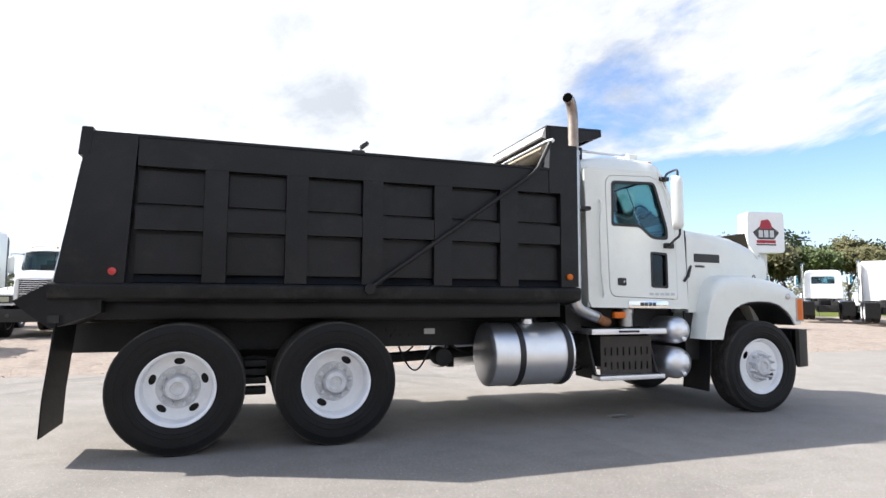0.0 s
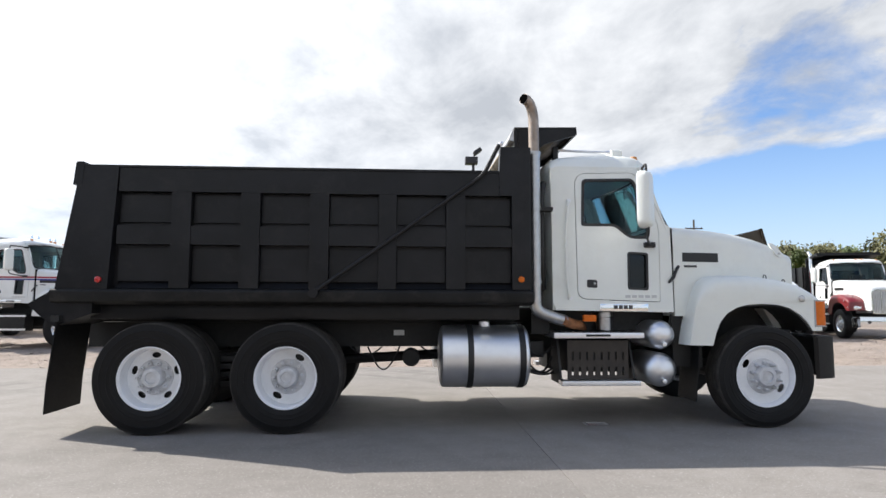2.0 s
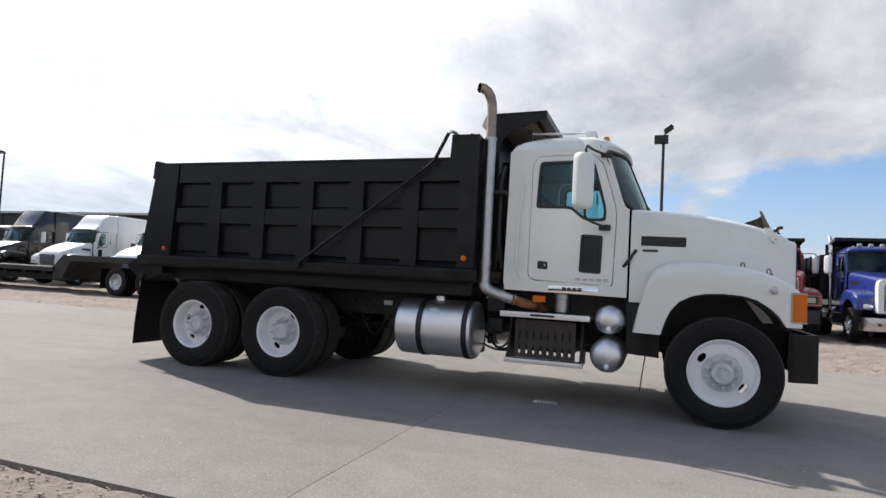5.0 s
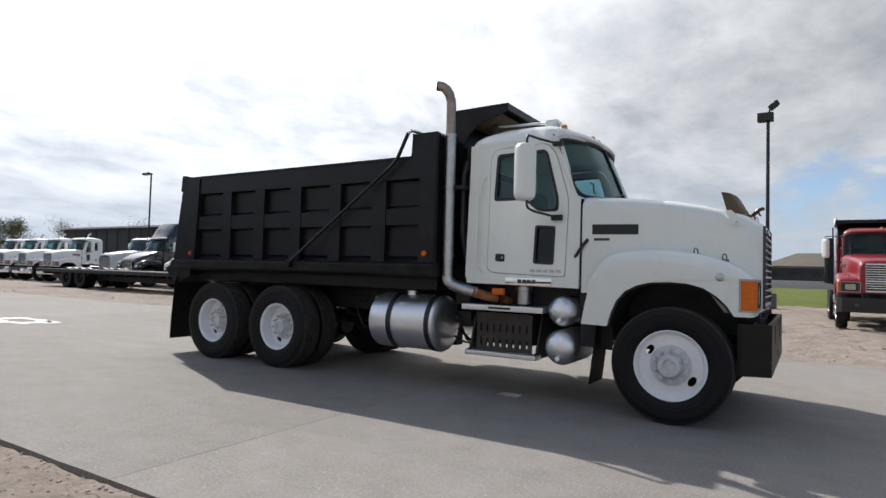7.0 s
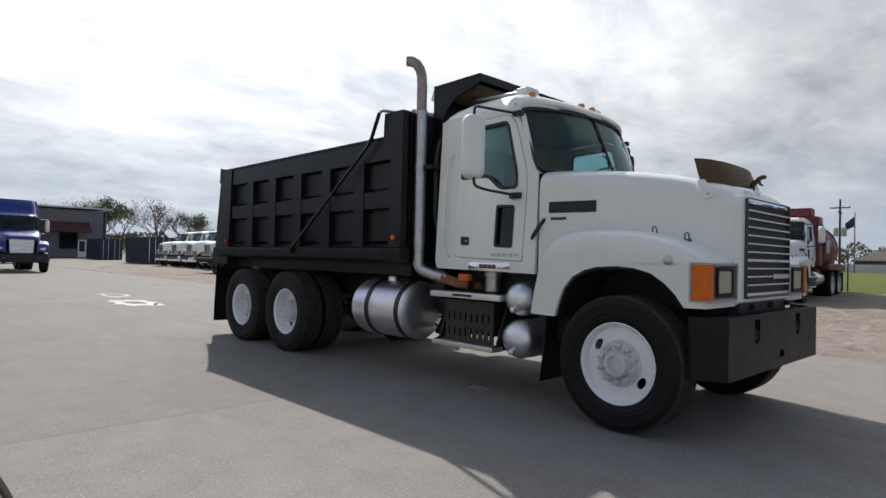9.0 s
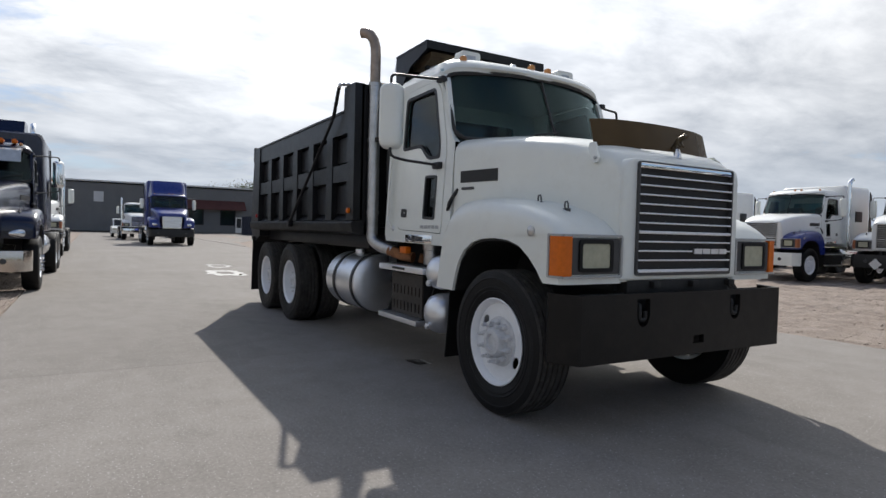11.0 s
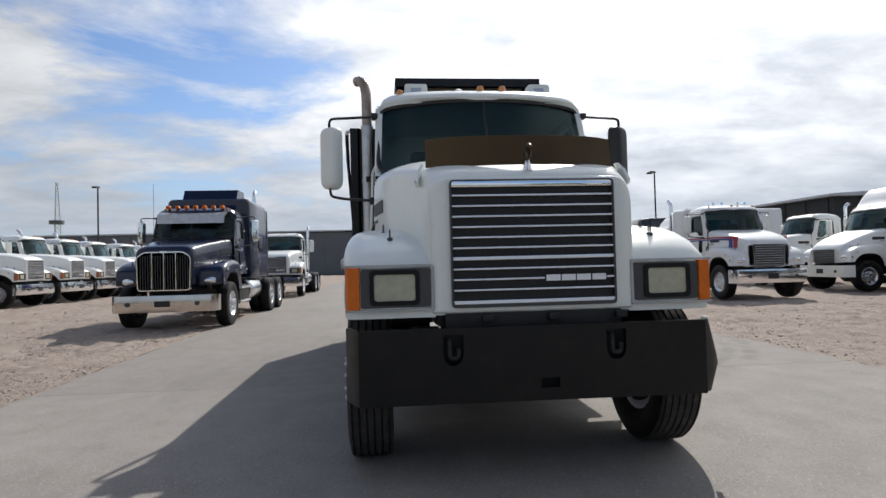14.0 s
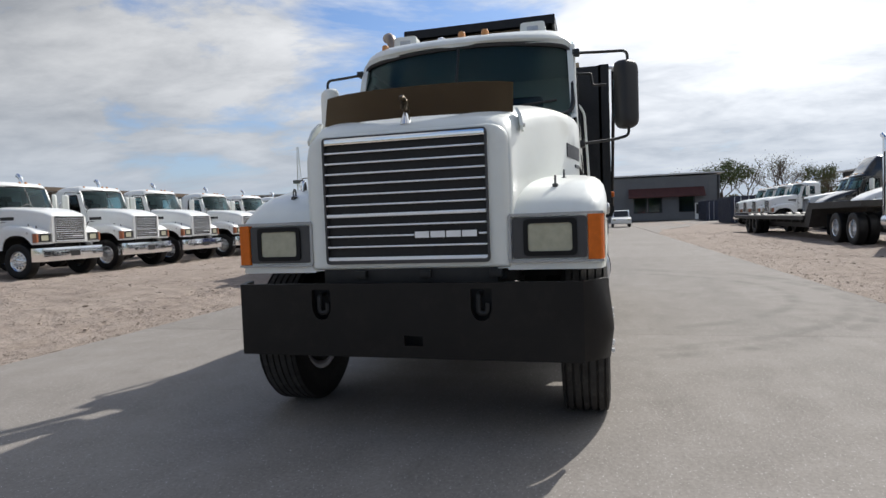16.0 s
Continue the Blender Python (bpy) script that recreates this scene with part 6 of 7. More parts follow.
def fifth_wheel(T, x=0.8):
    part("fifth_wheel", prism(B(), rounded([(x - 0.5, -0.4), (x + 0.35, -0.45), (x + 0.35, 0.45), (x - 0.5, 0.4)], 0.12), "z", 1.07, 1.17), "chassis", T)


def stack(T, v, x=3.45, top=3.35, back=True):
    part("exhaust_tube", tube(B(), bent([(x, v, 1.0), (x, v, top - 0.12), (x - 0.16, v, top)], 0.12), 0.065, 12), "chrome", T)


def sleeper(T, paint, L=1.6, top=2.9, rake=0.0, half=1.12, window=True):
    """A sleeper box behind the cab; with rake a fairing sweeps up from the cab's roof."""
    x1, x0 = 3.575, 3.575 - L
    rings = []
    for x, w, t, b in ((x0, half - 0.04, top - 0.06, 1.12), (x0 + 0.05, half, top, 1.1), ((x0 + x1) / 2, half, top, 1.1), (x1 - 0.05, half, top, 1.1), (x1, half - 0.03, top - 0.04, 1.12)):
        rings.append([(x, y, z) for y, z in rounded([(-w, b), (w, b), (w * 0.97, t), (-w * 0.97, t)], [0.03, 0.03, 0.16, 0.16], 4)])
    body = part("sleeper", loft(B(), rings), paint, T, "sleeper compartment behind the cab")
    if rake:
        rings = []
        for k in range(9):
            t = k / 8
            x = x1 - 0.02 + rake * t
            zt = 2.80 + (top - 2.80) * math.cos(t * math.pi / 2) ** 0.8 + 0.20 * (1 - t)
            w = 1.06 - 0.12 * t
            zt = min(zt, top - 0.01) if t < 0.99 else 2.98
            rings.append([(x, y, z) for y, z in rounded([(-w, 2.72), (w, 2.72), (w * 0.88, zt), (-w * 0.88, zt)], [0.02, 0.02, 0.2, 0.2], 4)])
        part("roof_fairing", loft(B(), rings), paint, body)
    for s in (-1, 1):
        if window:
            part("sleeper_window", box(B(), x0 + L * 0.35, x0 + L * 0.35 + 0.42, s * half - 0.012, s * half + 0.012, 1.95, 2.3, 0.02), "plastic", body)
        part("side_fairing", prism(B(), [(x0 - 0.15, 1.1), (x0, 1.1), (x0, top - 0.15), (x0 - 0.12, top - 0.3)], "y", s * half - 0.03, s * half - 0.005), "plastic", body)


def dump_box(T, paint, top=2.75, canopy=True):
    body = part("dump_body", box(B(), -1.2, 3.2, -1.2, 1.2, 1.25, 1.4), paint, T)
    for s in (-1, 1):
        part("side_wall", box(B(), -1.25, 3.25, s * 1.24 - 0.03, s * 1.24 + 0.03, 1.3, top), paint, body)
        for k in range(7):
            x = -1.2 + k * 0.72
            part("rib", box(B(), x - 0.06, x + 0.06, s * 1.24 - 0.09, s * 1.24 + 0.09, 1.28, top + 0.01), paint, body)
    part("front_wall", box(B(), 3.2, 3.26, -1.2, 1.2, 1.3, top + 0.35), paint, body)
    part("tailgate", box(B(), -1.25, -1.2, -1.2, 1.2, 1.4, top), paint, body)
    if canopy:
        part("canopy", prism(B(), [(3.2, top + 0.34), (4.15, top + 0.52), (4.15, top + 0.42), (3.2, top + 0.28)], "y", -1.15, 1.15), paint, body)


def tank_body(T, paint):
    """A lying tank with domed ends, a boxed head behind the cab, guards and a rear tray."""
    rings = []
    for x, z, r in ((2.62, 2.0, 0.25), (2.55, 2.0, 0.72), (2.35, 2.0, 0.97), (1.8, 2.0, 1.06), (0.2, 1.96, 1.06), (-0.9, 1.90, 1.0), (-1.35, 1.85, 0.82), (-1.55, 1.82, 0.5), (-1.6, 1.8, 0.15)):
        rings.append([(x, r * math.sin(a), z + r * math.cos(a)) for a in (2 * math.pi * i / 28 for i in range(28))])
    tank = part("tank", loft(B(), rings), paint, T, "dark red tank with domed ends")
    for x, r in ((1.9, 1.075), (0.4, 1.075), (-0.75, 1.03)):
        part("band", lathe(B(), [(r - 0.03, x - 0.04), (r, x - 0.04), (r, x + 0.04), (r - 0.03, x + 0.04)], "x", (0, 0, 1.97), 28), paint, tank)
    part("manhole", lathe(B(), [(0.30, 2.95), (0.30, 3.16), (0.34, 3.17), (0.34, 3.21), (0.0, 3.24)], "z", (1.1, 0, 0), 18), paint, tank)
    for s in (-1, 1):
        part("side_label", box(B(), 1.25, 1.85, s * 1.072, s * 1.085, 1.75, 2.25, 0.004), "light_grey", tank, "pale sheet on the tank's side")
    part("head_box", box(B(), 2.66, 3.38, -1.10, 1.12, 1.25, 3.10, 0.10), paint, T)
    part("top_hatch", box(B(), 2.68, 3.30, -0.10, 0.85, 3.102, 3.42, 0.06), paint, T)
    part("vent_pipe", tube(B(), [(2.55, 1.02, 1.2), (2.55, 1.16, 2.3), (2.52, 1.05, 2.75), (2.40, 0.8, 2.95)], 0.06, 10), paint, T)
    part("rear_tray", box(B(), -1.75, -0.2, -1.15, 1.15, 1.02, 1.32, 0.04), paint, T)
    for s in (-1, 1):
        part("mud_guard", box(B(), -0.1, 2.4, s * 1.12 - 0.16, s * 1.12 + 0.16, 1.10, 1.35, 0.03), paint, T)
    part("placard", prism(B(), [(-0.62, 0.62), (-0.45, 0.79), (-0.28, 0.62), (-0.45, 0.45)], "x", 6.70, 6.708), "decal", T)


def stripes(T):
    """A red and a blue band along the cab, widening over the hood and ending in a hook."""
    tab = [(a, b) for a, b, _ in TALL]

    def band(xs, low, high, mt, s):
        rings = []
        for x in xs:
            y = lerp_table(tab, x)
            rings.append([(x, s * (y + 0.007), low(x)), (x, s * (y + 0.007), high(x)), (x, s * (y - 0.02), high(x)), (x, s * (y - 0.02), low(x))])
        part("stripe", loft(B(), rings), mt, T)

    for s in (-1, 1):
        for z, mt, end in ((1.905, "stripe_red", 6.20), (1.845, "stripe_blue", 6.02)):
            part("stripe", on_side(box(B(), 3.58, 4.90, -0.014, -0.0095, z - 0.02, z + 0.02), s), mt, T)
            part("stripe", box(B(), 2.82, 3.55, s * 1.121, s * 1.126, z - 0.02, z + 0.02), mt, T)
            n = 10
            band([4.93 + (end - 4.93) * i / n for i in range(n + 1)], lambda x: z - 0.022 - 0.05 * max(0, x - 5.3), lambda x: z + 0.022 - 0.03 * max(0, x - 5.3), mt, s)
            band([end - 0.15 + 0.05 * i for i in range(4)], lambda x: 1.56, lambda x: z - 0.03, mt, s)
        part("decal", box(B(), 2.95, 3.25, s * 1.121, s * 1.126, 1.5, 1.74), "stripe_red", T)


def front_at(x, y, heading):
    """The pose that puts a truck's front axle over (x, y), facing heading degrees from +x."""
    return pose(x, y, lot_height(x, y), 0, 0, heading) @ pose(-5.80, 0, 0)


def yard_truck(name, label, at_pose, paint, category="truck", group="", opt=None, back="fifth", rims=("alu_front", "alu_rear"), bump="chrome", stacks=(1,), extra=None):
    opt = opt or {}
    T = thing(name, at_pose, label, category, group)
    ch_cab(T, opt.get("cab", paint), opt)
    ch_hood(T, paint, opt)
    for s in (-1, 1):
        mirror(T, s, opt.get("mirror", "white"))
    clearance_lights(T)
    if opt.get("grille") == "vertical":
        chrome_bumper(T, 6.9, 0.43, 0.80, opt.get("bumper_mat", bump), 1.12)
    else:
        chrome_bumper(T, 6.66, mat=bump)
    running_gear(T, opt.get("rear", (0.15, 1.48)), rims[0], rims[1], opt.get("back", -0.7))
    for s in stacks:
        stack(T, s * opt.get("stack_v", 1.1), opt.get("stack", 3.45), opt.get("stack_top", 3.35))
    if back == "fifth":
        fifth_wheel(T, sum(opt.get("rear", (0.15, 1.48))) / 2)
    elif back == "tank":
        tank_body(T, "tank_red")
    elif back:
        dump_box(T, back)
    if extra:
        extra(T)
    return T


# row of white day cabs that face the slab
ROW = "row of white day cabs"
first = yard_truck("semi_tractor", "white day cab tractor with a chrome grille, parked in a row", front_at(-4.98, -8.68, 90), "yard_white", "truck", ROW, {"bar": 0.011}, stacks=(1,))
for k, x in enumerate((-8.23, -11.25, -15.0, -18.0, -21.2, -24.4, -27.7, -31.0)):
    copy_thing(first, front_at(x, -8.68 + 0.08 * math.sin(k * 2.3), 90 + 1.0 * math.sin(k * 1.7)))

# navy sleeper tractor beside the slab, white day cab behind it, blue one further off
def navy_extra(T):
    sleeper(T, "navy", 2.1, 3.34)
    part("roof_visor", prism(B(), [(2.5, 3.3), (3.3, 3.3), (3.6, 3.05), (3.62, 3.08), (3.3, 3.62), (2.7, 3.62)], "y", -0.72, 0.72), "navy", T)
    part("sun_visor", prism(B(), [(4.72, 2.86), (5.02, 2.78), (5.07, 2.54), (5.04, 2.54), (4.98, 2.74), (4.70, 2.82)], "y", -0.80, 0.80), "galv", T, "steel drop sun visor")
    for k in range(7):
        y = -0.66 + 0.22 * k
        part("marker_light", lathe(B(), [(0.05, 4.60), (0.05, 4.72), (0.0, 4.75)], "x", (0, y, 2.99), 12), "amber", T)
    part("antenna", tube(B(), [(4.1, -1.25, 2.3), (4.0, -1.28, 3.7)], 0.004, 5), "plastic", T)


yard_truck("semi_tractor", "navy blue sleeper tractor with chrome grille, visor and bumper", front_at(-5.0, 0.92, 0) @ Matrix.Diagonal((1.07, 1.02, 0.99, 1.0)), "navy", "truck", "", {"hood": PETE, "grille": "vertical", "mirror": "chrome", "core": "hole", "bumper_mat": "dim_chrome", "stack": 1.36, "stack_top": 3.85, "stack_v": 0.72}, stacks=(-1, 1), extra=navy_extra)
yard_truck("semi_tractor", "white day cab tractor with a dark grille behind the navy one", front_at(-17.9, 0.85, 0), "yard_white", "truck", "", {}, rims=("plain_front", "rim_rear"))


def blue_extra(T):
    sleeper(T, "blue", 1.8, 3.75, 1.0)


blue_opt = {"hood": TALL, "gtop": 1.60, "grille": "slots", "mirror": "white", "core": "alu_dull"}
yard_truck("semi_tractor", "blue high-roof sleeper tractor with a silver grille on the slab", front_at(-32.0, 7.25, 0) @ Matrix.Scale(1.1, 4), "blue", "truck", "", blue_opt, bump="plastic", stacks=(), extra=blue_extra)
yard_truck("semi_tractor", "white day cab tractor far down the slab", front_at(-44.0, 6.2, 0), "yard_white", "truck", "", {"bar": 0.011}, stacks=(-1,))


# white striped sleeper with the low flat trailer
def striped_extra(T):
    sleeper(T, "yard_white", 0.78, 2.98, window=False)
    stripes(T)
    for y in (-0.5, -0.2, 0.35, 0.6):
        part("roof_horn", tube(B(), [(4.1, y, 3.04), (4.45, y, 3.06)], [0.02, 0.045], 10), "chrome", T)


yard_truck("semi_tractor", "white sleeper tractor with red and blue stripes, chrome bumper", front_at(-7.2, 17.15, 0), "yard_white", "truck", "", {"hood": TALL, "gtop": 1.62, "grille": "slots", "rear": (-0.68, 0.79), "back": -1.4, "stack": 2.72}, stacks=(-1,), extra=striped_extra)


def flat_trailer():
    T = thing("flatbed_trailer", pose(-29.1, 17.15, lot_height(-30, 17.15)), "long low flatbed trailer with dark deck behind the striped tractor", "trailer")
    part("deck", box(B(), 0.0, 12.2, -1.25, 1.25, 0.80, 0.94), "deck", T)
    for s in (-1, 1):
        part("side_rail", box(B(), 0.0, 12.2, s * 1.27 - 0.02, s * 1.27 + 0.02, 0.78, 0.965), "deck", T)
        part("rub_rail", box(B(), 0.0, 12.2, s * 1.30 - 0.008, s * 1.30 + 0.012, 0.93, 0.962), "galv", T)
        part("main_beam", box(B(), 0.3, 12.4, s * 0.5 - 0.08, s * 0.5 + 0.08, 0.42, 0.82), "chassis", T)
    for k in range(11):
        part("cross_beam", box(B(), 0.6 + k * 1.1, 0.7 + k * 1.1, -1.22, 1.22, 0.66, 0.815), "chassis", T)
    part("gooseneck", prism(B(), [(12.1, 0.5), (12.1, 0.96), (12.6, 1.44), (17.4, 1.44), (17.4, 1.24), (13.0, 1.2), (12.6, 0.5)], "y", -1.2, 1.2), "deck", T)
    for x in (3.0, 4.35):
        duals(T, x, "rim_dark")
    for s in (-1, 1):
        part("tail_lamp", box(B(), -0.02, 0.0, s * 1.0 - 0.12, s * 1.0 + 0.12, 0.84, 0.92), "red_lens", T)


flat_trailer()

# long row on the far side, noses to the slab
FAR = "row of trucks along the far side"
ch2 = yard_truck("semi_tractor", "white day cab tractor with a chrome grille, nose to the slab", front_at(-35.0, 19.8, -90), "yard_white", "truck", FAR, {"bar": 0.011}, stacks=(-1,))
for x, y in ((-38.4, 19.8), (-42.1, 20.0), (-45.7, 20.2)):
    copy_thing(ch2, front_at(x, y, -90))
yard_truck("semi_tractor", "white long-nosed day cab tractor with an upright chrome grille", front_at(-29.8, 20.9, -90), "yard_white", "truck", FAR, {"hood": PETE, "grille": "vertical"}, stacks=(1,))


def tall_white(T):
    sleeper(T, "yard_white", 1.9, 3.66, 1.05)


def mid_white(T):
    sleeper(T, "yard_white", 1.5, 3.15)


def tall_dark(T):
    sleeper(T, "black_gloss", 1.9, 3.85, 1.05)


yard_truck("semi_tractor", "black and white sleeper tractor with a swept roof fairing", front_at(-26.7, 20.2, -90), "black_gloss", "truck", FAR, {"hood": AERO, "grille": "slots"}, bump="white", stacks=(), extra=tall_dark)
aero = yard_truck("semi_tractor", "white sleeper tractor with a swept roof fairing", front_at(-22.4, 20.4, -90), "yard_white", "truck", FAR, {"hood": AERO, "grille": "slots"}, bump="white", stacks=(), extra=tall_white)
copy_thing(aero, front_at(-18.7, 21.4, -90))
yard_truck("semi_tractor", "white day cab tractor with amber roof lights behind the trailer", front_at(-13.6, 22.3, -90), "yard_white", "truck", FAR, {}, rims=("plain_front", "rim_rear"))
copy_thing(aero, front_at(-9.55, 22.0, -90))
yard_truck("semi_tractor", "white square-hooded tractor with a wide grille and black bumper", front_at(-6.15, 22.4, -90), "yard_white", "truck", FAR, {"bar": 0.011}, rims=("plain_front", "rim_rear"), bump="plastic", extra=mid_white, stacks=())
yard_truck("semi_tractor", "blue and white sleeper tractor with a white bumper", front_at(-1.9, 22.2, -90), "yard_white", "truck", FAR, {"fender": "blue", "bar": 0.009}, rims=("plain_front", "rim_rear"), bump="white", extra=mid_white)
yard_truck("tank_truck", "white tank truck with a dark red tank and black bumper", front_at(1.08, 24.0, -87), "yard_white", "tank truck", FAR, {"bar": 0.005}, back="tank", rims=("plain_front", "rim_rear"), bump="plastic", stacks=())
yard_truck("dump_truck", "red dump truck with a black body and chrome grille", front_at(8.72, 20.5, -90), "red", "dump truck", FAR, {"bar": 0.012}, back="black_steel", bump="plastic", stacks=(-1,))


def white_nose(T):
    """White shell round the upright grille, and a band of pale lamps on the roof."""
    bm = plate(B(), rounded([(-0.72, 0.93), (0.72, 0.93), (0.72, 1.90), (-0.72, 1.90)], [0.04, 0.04, 0.20, 0.20], 5), [rounded([(-0.56, 0.94), (0.56, 0.94), (0.57, 1.66), (0.43, 1.76), (-0.43, 1.76), (-0.57, 1.66)], 0.05)], "x", 6.50, 6.765)
    part("nose_shell", bm, "yard_white", T, "white shell round the grille")
    for i in range(5):
        part("roof_light", lathe(B(), [(0.055, 4.55), (0.06, 4.68), (0.0, 4.71)], "x", (0, -0.6 + 0.3 * i, 3.0), 12), "light_grey", T)


yard_truck("dump_truck", "blue and white dump truck with an upright chrome grille", front_at(11.75, 19.9, -90), "blue", "dump truck", FAR, {"hood": PETE, "grille": "vertical", "cab": "blue", "fender": "blue", "core": "hole", "bumper_mat": "dim_chrome"}, back="black_steel", stacks=(-1,), extra=white_nose)
yard_truck("dump_truck", "white dump truck with a red body and chrome grille", front_at(14.85, 19.8, -93), "yard_white", "dump truck", FAR, {"bar": 0.006}, back="red", rims=("plain_front", "rim_rear"), bump="white", stacks=(-1, 1))
yard_truck("dump_truck", "white and maroon dump truck with a black body", front_at(19.0, 20.2, -103), "yard_white", "dump truck", FAR, {"fender": "maroon", "hood": PETE, "grille": "vertical"}, back="black_steel", stacks=(-1,))
gone = yard_truck("semi_tractor", "white day cab tractor seen from behind, mud flaps down", pose(31.5, 25.3, 0.25, 0, 0, 42), "yard_white", "truck", "tractors seen from behind", {}, rims=("plain_front", "rim_rear"))
copy_thing(gone, pose(27.5, 27.6, 0.25, 0, 0, 42))
sl = yard_truck("semi_tractor", "white sleeper tractor seen from behind, mud flaps down", pose(30.6, 21.0, 0.2, 0, 0, 42), "yard_white", "truck", "tractors seen from behind", {}, rims=("plain_front", "rim_rear"), extra=lambda T: sleeper(T, "yard_white", 1.5, 3.25))


# ---- buildings ----
def grey_building():
    H = thing("workshop_building", pose(-86, 0, 0), "long grey sheet metal workshop with a red-brown awning", "building")
    g = 0.15
    holes = [[(13.4, 1.5 - 0.1), (15.2, 1.4), (15.2, 3.6), (13.4, 3.6)], [(15.5, 1.4), (17.4, 1.4), (17.4, 3.6), (15.5, 3.6)], [(19.9, 1.4), (22.0, 1.4), (22.0, 3.6), (19.9, 3.6)]]
    wall = part("wall", plate(B(), [(-70, g), (25.6, g), (25.6, 6.7), (-70, 7.0)], holes, "x", -0.2, 0.0), "grey_metal", H)
    for k in range(48):
        y = -69 + k * 1.98
        part("wall_rib", box(B(), 0.0, 0.05, y - 0.04, y + 0.04, 3.75 if 13 < y < 23.5 else g, 6.65), "grey_metal", wall)
    part("wall", box(B(), -30, -0.2, 25.4, 25.6, g, 6.6), "grey_metal", H)
    part("roof", prism(B(), [(-31, 6.7), (0.35, 6.95), (0.35, 7.15), (-31, 7.9)], "y", -71, 26.2), "roof_metal", H)
    part("awning", prism(B(), [(0.0, 5.0), (0.05, 5.05), (1.5, 3.75), (1.5, 3.6), (0.0, 3.7)], "y", 12.6, 23.4), "awning", H)
    for y0, y1 in ((13.4, 15.2), (15.5, 17.4), (19.9, 22.0)):
        w = part("window", plate(B(), [(y0 - 0.08, 1.32), (y1 + 0.08, 1.32), (y1 + 0.08, 3.68), (y0 - 0.08, 3.68)], [[(y0 + 0.04, 1.44), (y1 - 0.04, 1.44), (y1 - 0.04, 3.56), (y0 + 0.04, 3.56)]], "x", -0.02, 0.06), "plastic", H)
        part("pane", box(B(), -0.05, -0.03, y0, y1, 1.4, 3.6), "glass", w)
    d = part("door", box(B(), 0.0, 0.08, 22.1, 23.1, 0.2, 2.6), "decal", H, "pale glazed door")
    part("pane", box(B(), 0.085, 0.095, 22.25, 22.95, 1.0, 2.45), "plastic", d)
    part("floor", box(B(), -30, -0.25, -70, 25.3, 0.0, 0.1), "joint", H)
    part("inner_wall", box(B(), -6.2, -6.0, -70, 25.3, 0.1, 6.6), "interior", H)
    part("downpipe", box(B(), 0.0, 0.15, 25.2, 25.4, g, 6.7), "plastic", H)
    part("sign", box(B(), 0.05, 0.1, 3.2, 4.4, 4.2, 5.6), "roof_metal", H)


grey_building()


def dark_building():
    H = thing("storage_shed", pose(-35, 33.5, 0), "long low dark metal shed with a pale roof edge", "building")
    wall = part("wall", box(B(), -28, 11, 0, 0.2, 0.2, 4.9), "dark_metal", H)
    for k in range(20):
        x = -27.5 + k * 2.0
        part("wall_rib", box(B(), x - 0.05, x + 0.05, -0.06, 0.0, 0.2, 4.85), "dark_metal", wall)
    part("wall", box(B(), 10.8, 11, 0.2, 18, 0.2, 4.9), "dark_metal", H)
    part("wall", box(B(), -28, -27.8, 0.2, 18, 0.2, 4.9), "dark_metal", H)
    part("roof", prism(B(), [(-0.5, 4.9), (-0.5, 5.05), (9, 5.5), (18.5, 5.05), (18.5, 4.9)], "x", -28.5, 11.5), "roof_metal", H)


dark_building()


def canopy_shed():
    H = thing("open_shed", pose(-12, -24, 0), "open shed with a brown roof behind the tractors", "building")
    part("roof", prism(B(), [(-4, 4.0), (-4, 4.2), (4, 3.85), (4, 3.65)], "x", -15, 16), "brown_roof", H)
    for x in (-14, -7, 0, 7, 15):
        for y in (-3.5, 3.5):
            part("post", box(B(), x - 0.1, x + 0.1, y - 0.1, y + 0.1, -0.05, 3.66), "pole", H)
    part("wall", box(B(), -15, 16, -4.1, -3.9, 0, 4.0), "dark_metal", H)


canopy_shed()


def container(x, y, heading, label="dark blue ribbed shipping container"):
    C = thing("shipping_container", pose(x, y, lot_height(x, y), 0, 0, heading), label, "container")
    part("body", box(B(), 0, 6.0, -1.22, 1.22, 0.05, 2.6), "container", C)
    for k in range(24):
        for s in (-1, 1):
            part("rib", box(B(), 0.12 + k * 0.25, 0.24 + k * 0.25, s * 1.22, s * 1.26, 0.2, 2.5), "container", C)
    for y0 in (-0.9, -0.35, 0.35, 0.9):
        part("door_bar", tube(B(), [(-0.04, y0, 0.15), (-0.04, y0, 2.5)], 0.025, 6), "alu_dull", C)


container(-52.0, 21.45, 180)
container(-72.0, 22.6, 180, "dark shipping container beside the workshop")


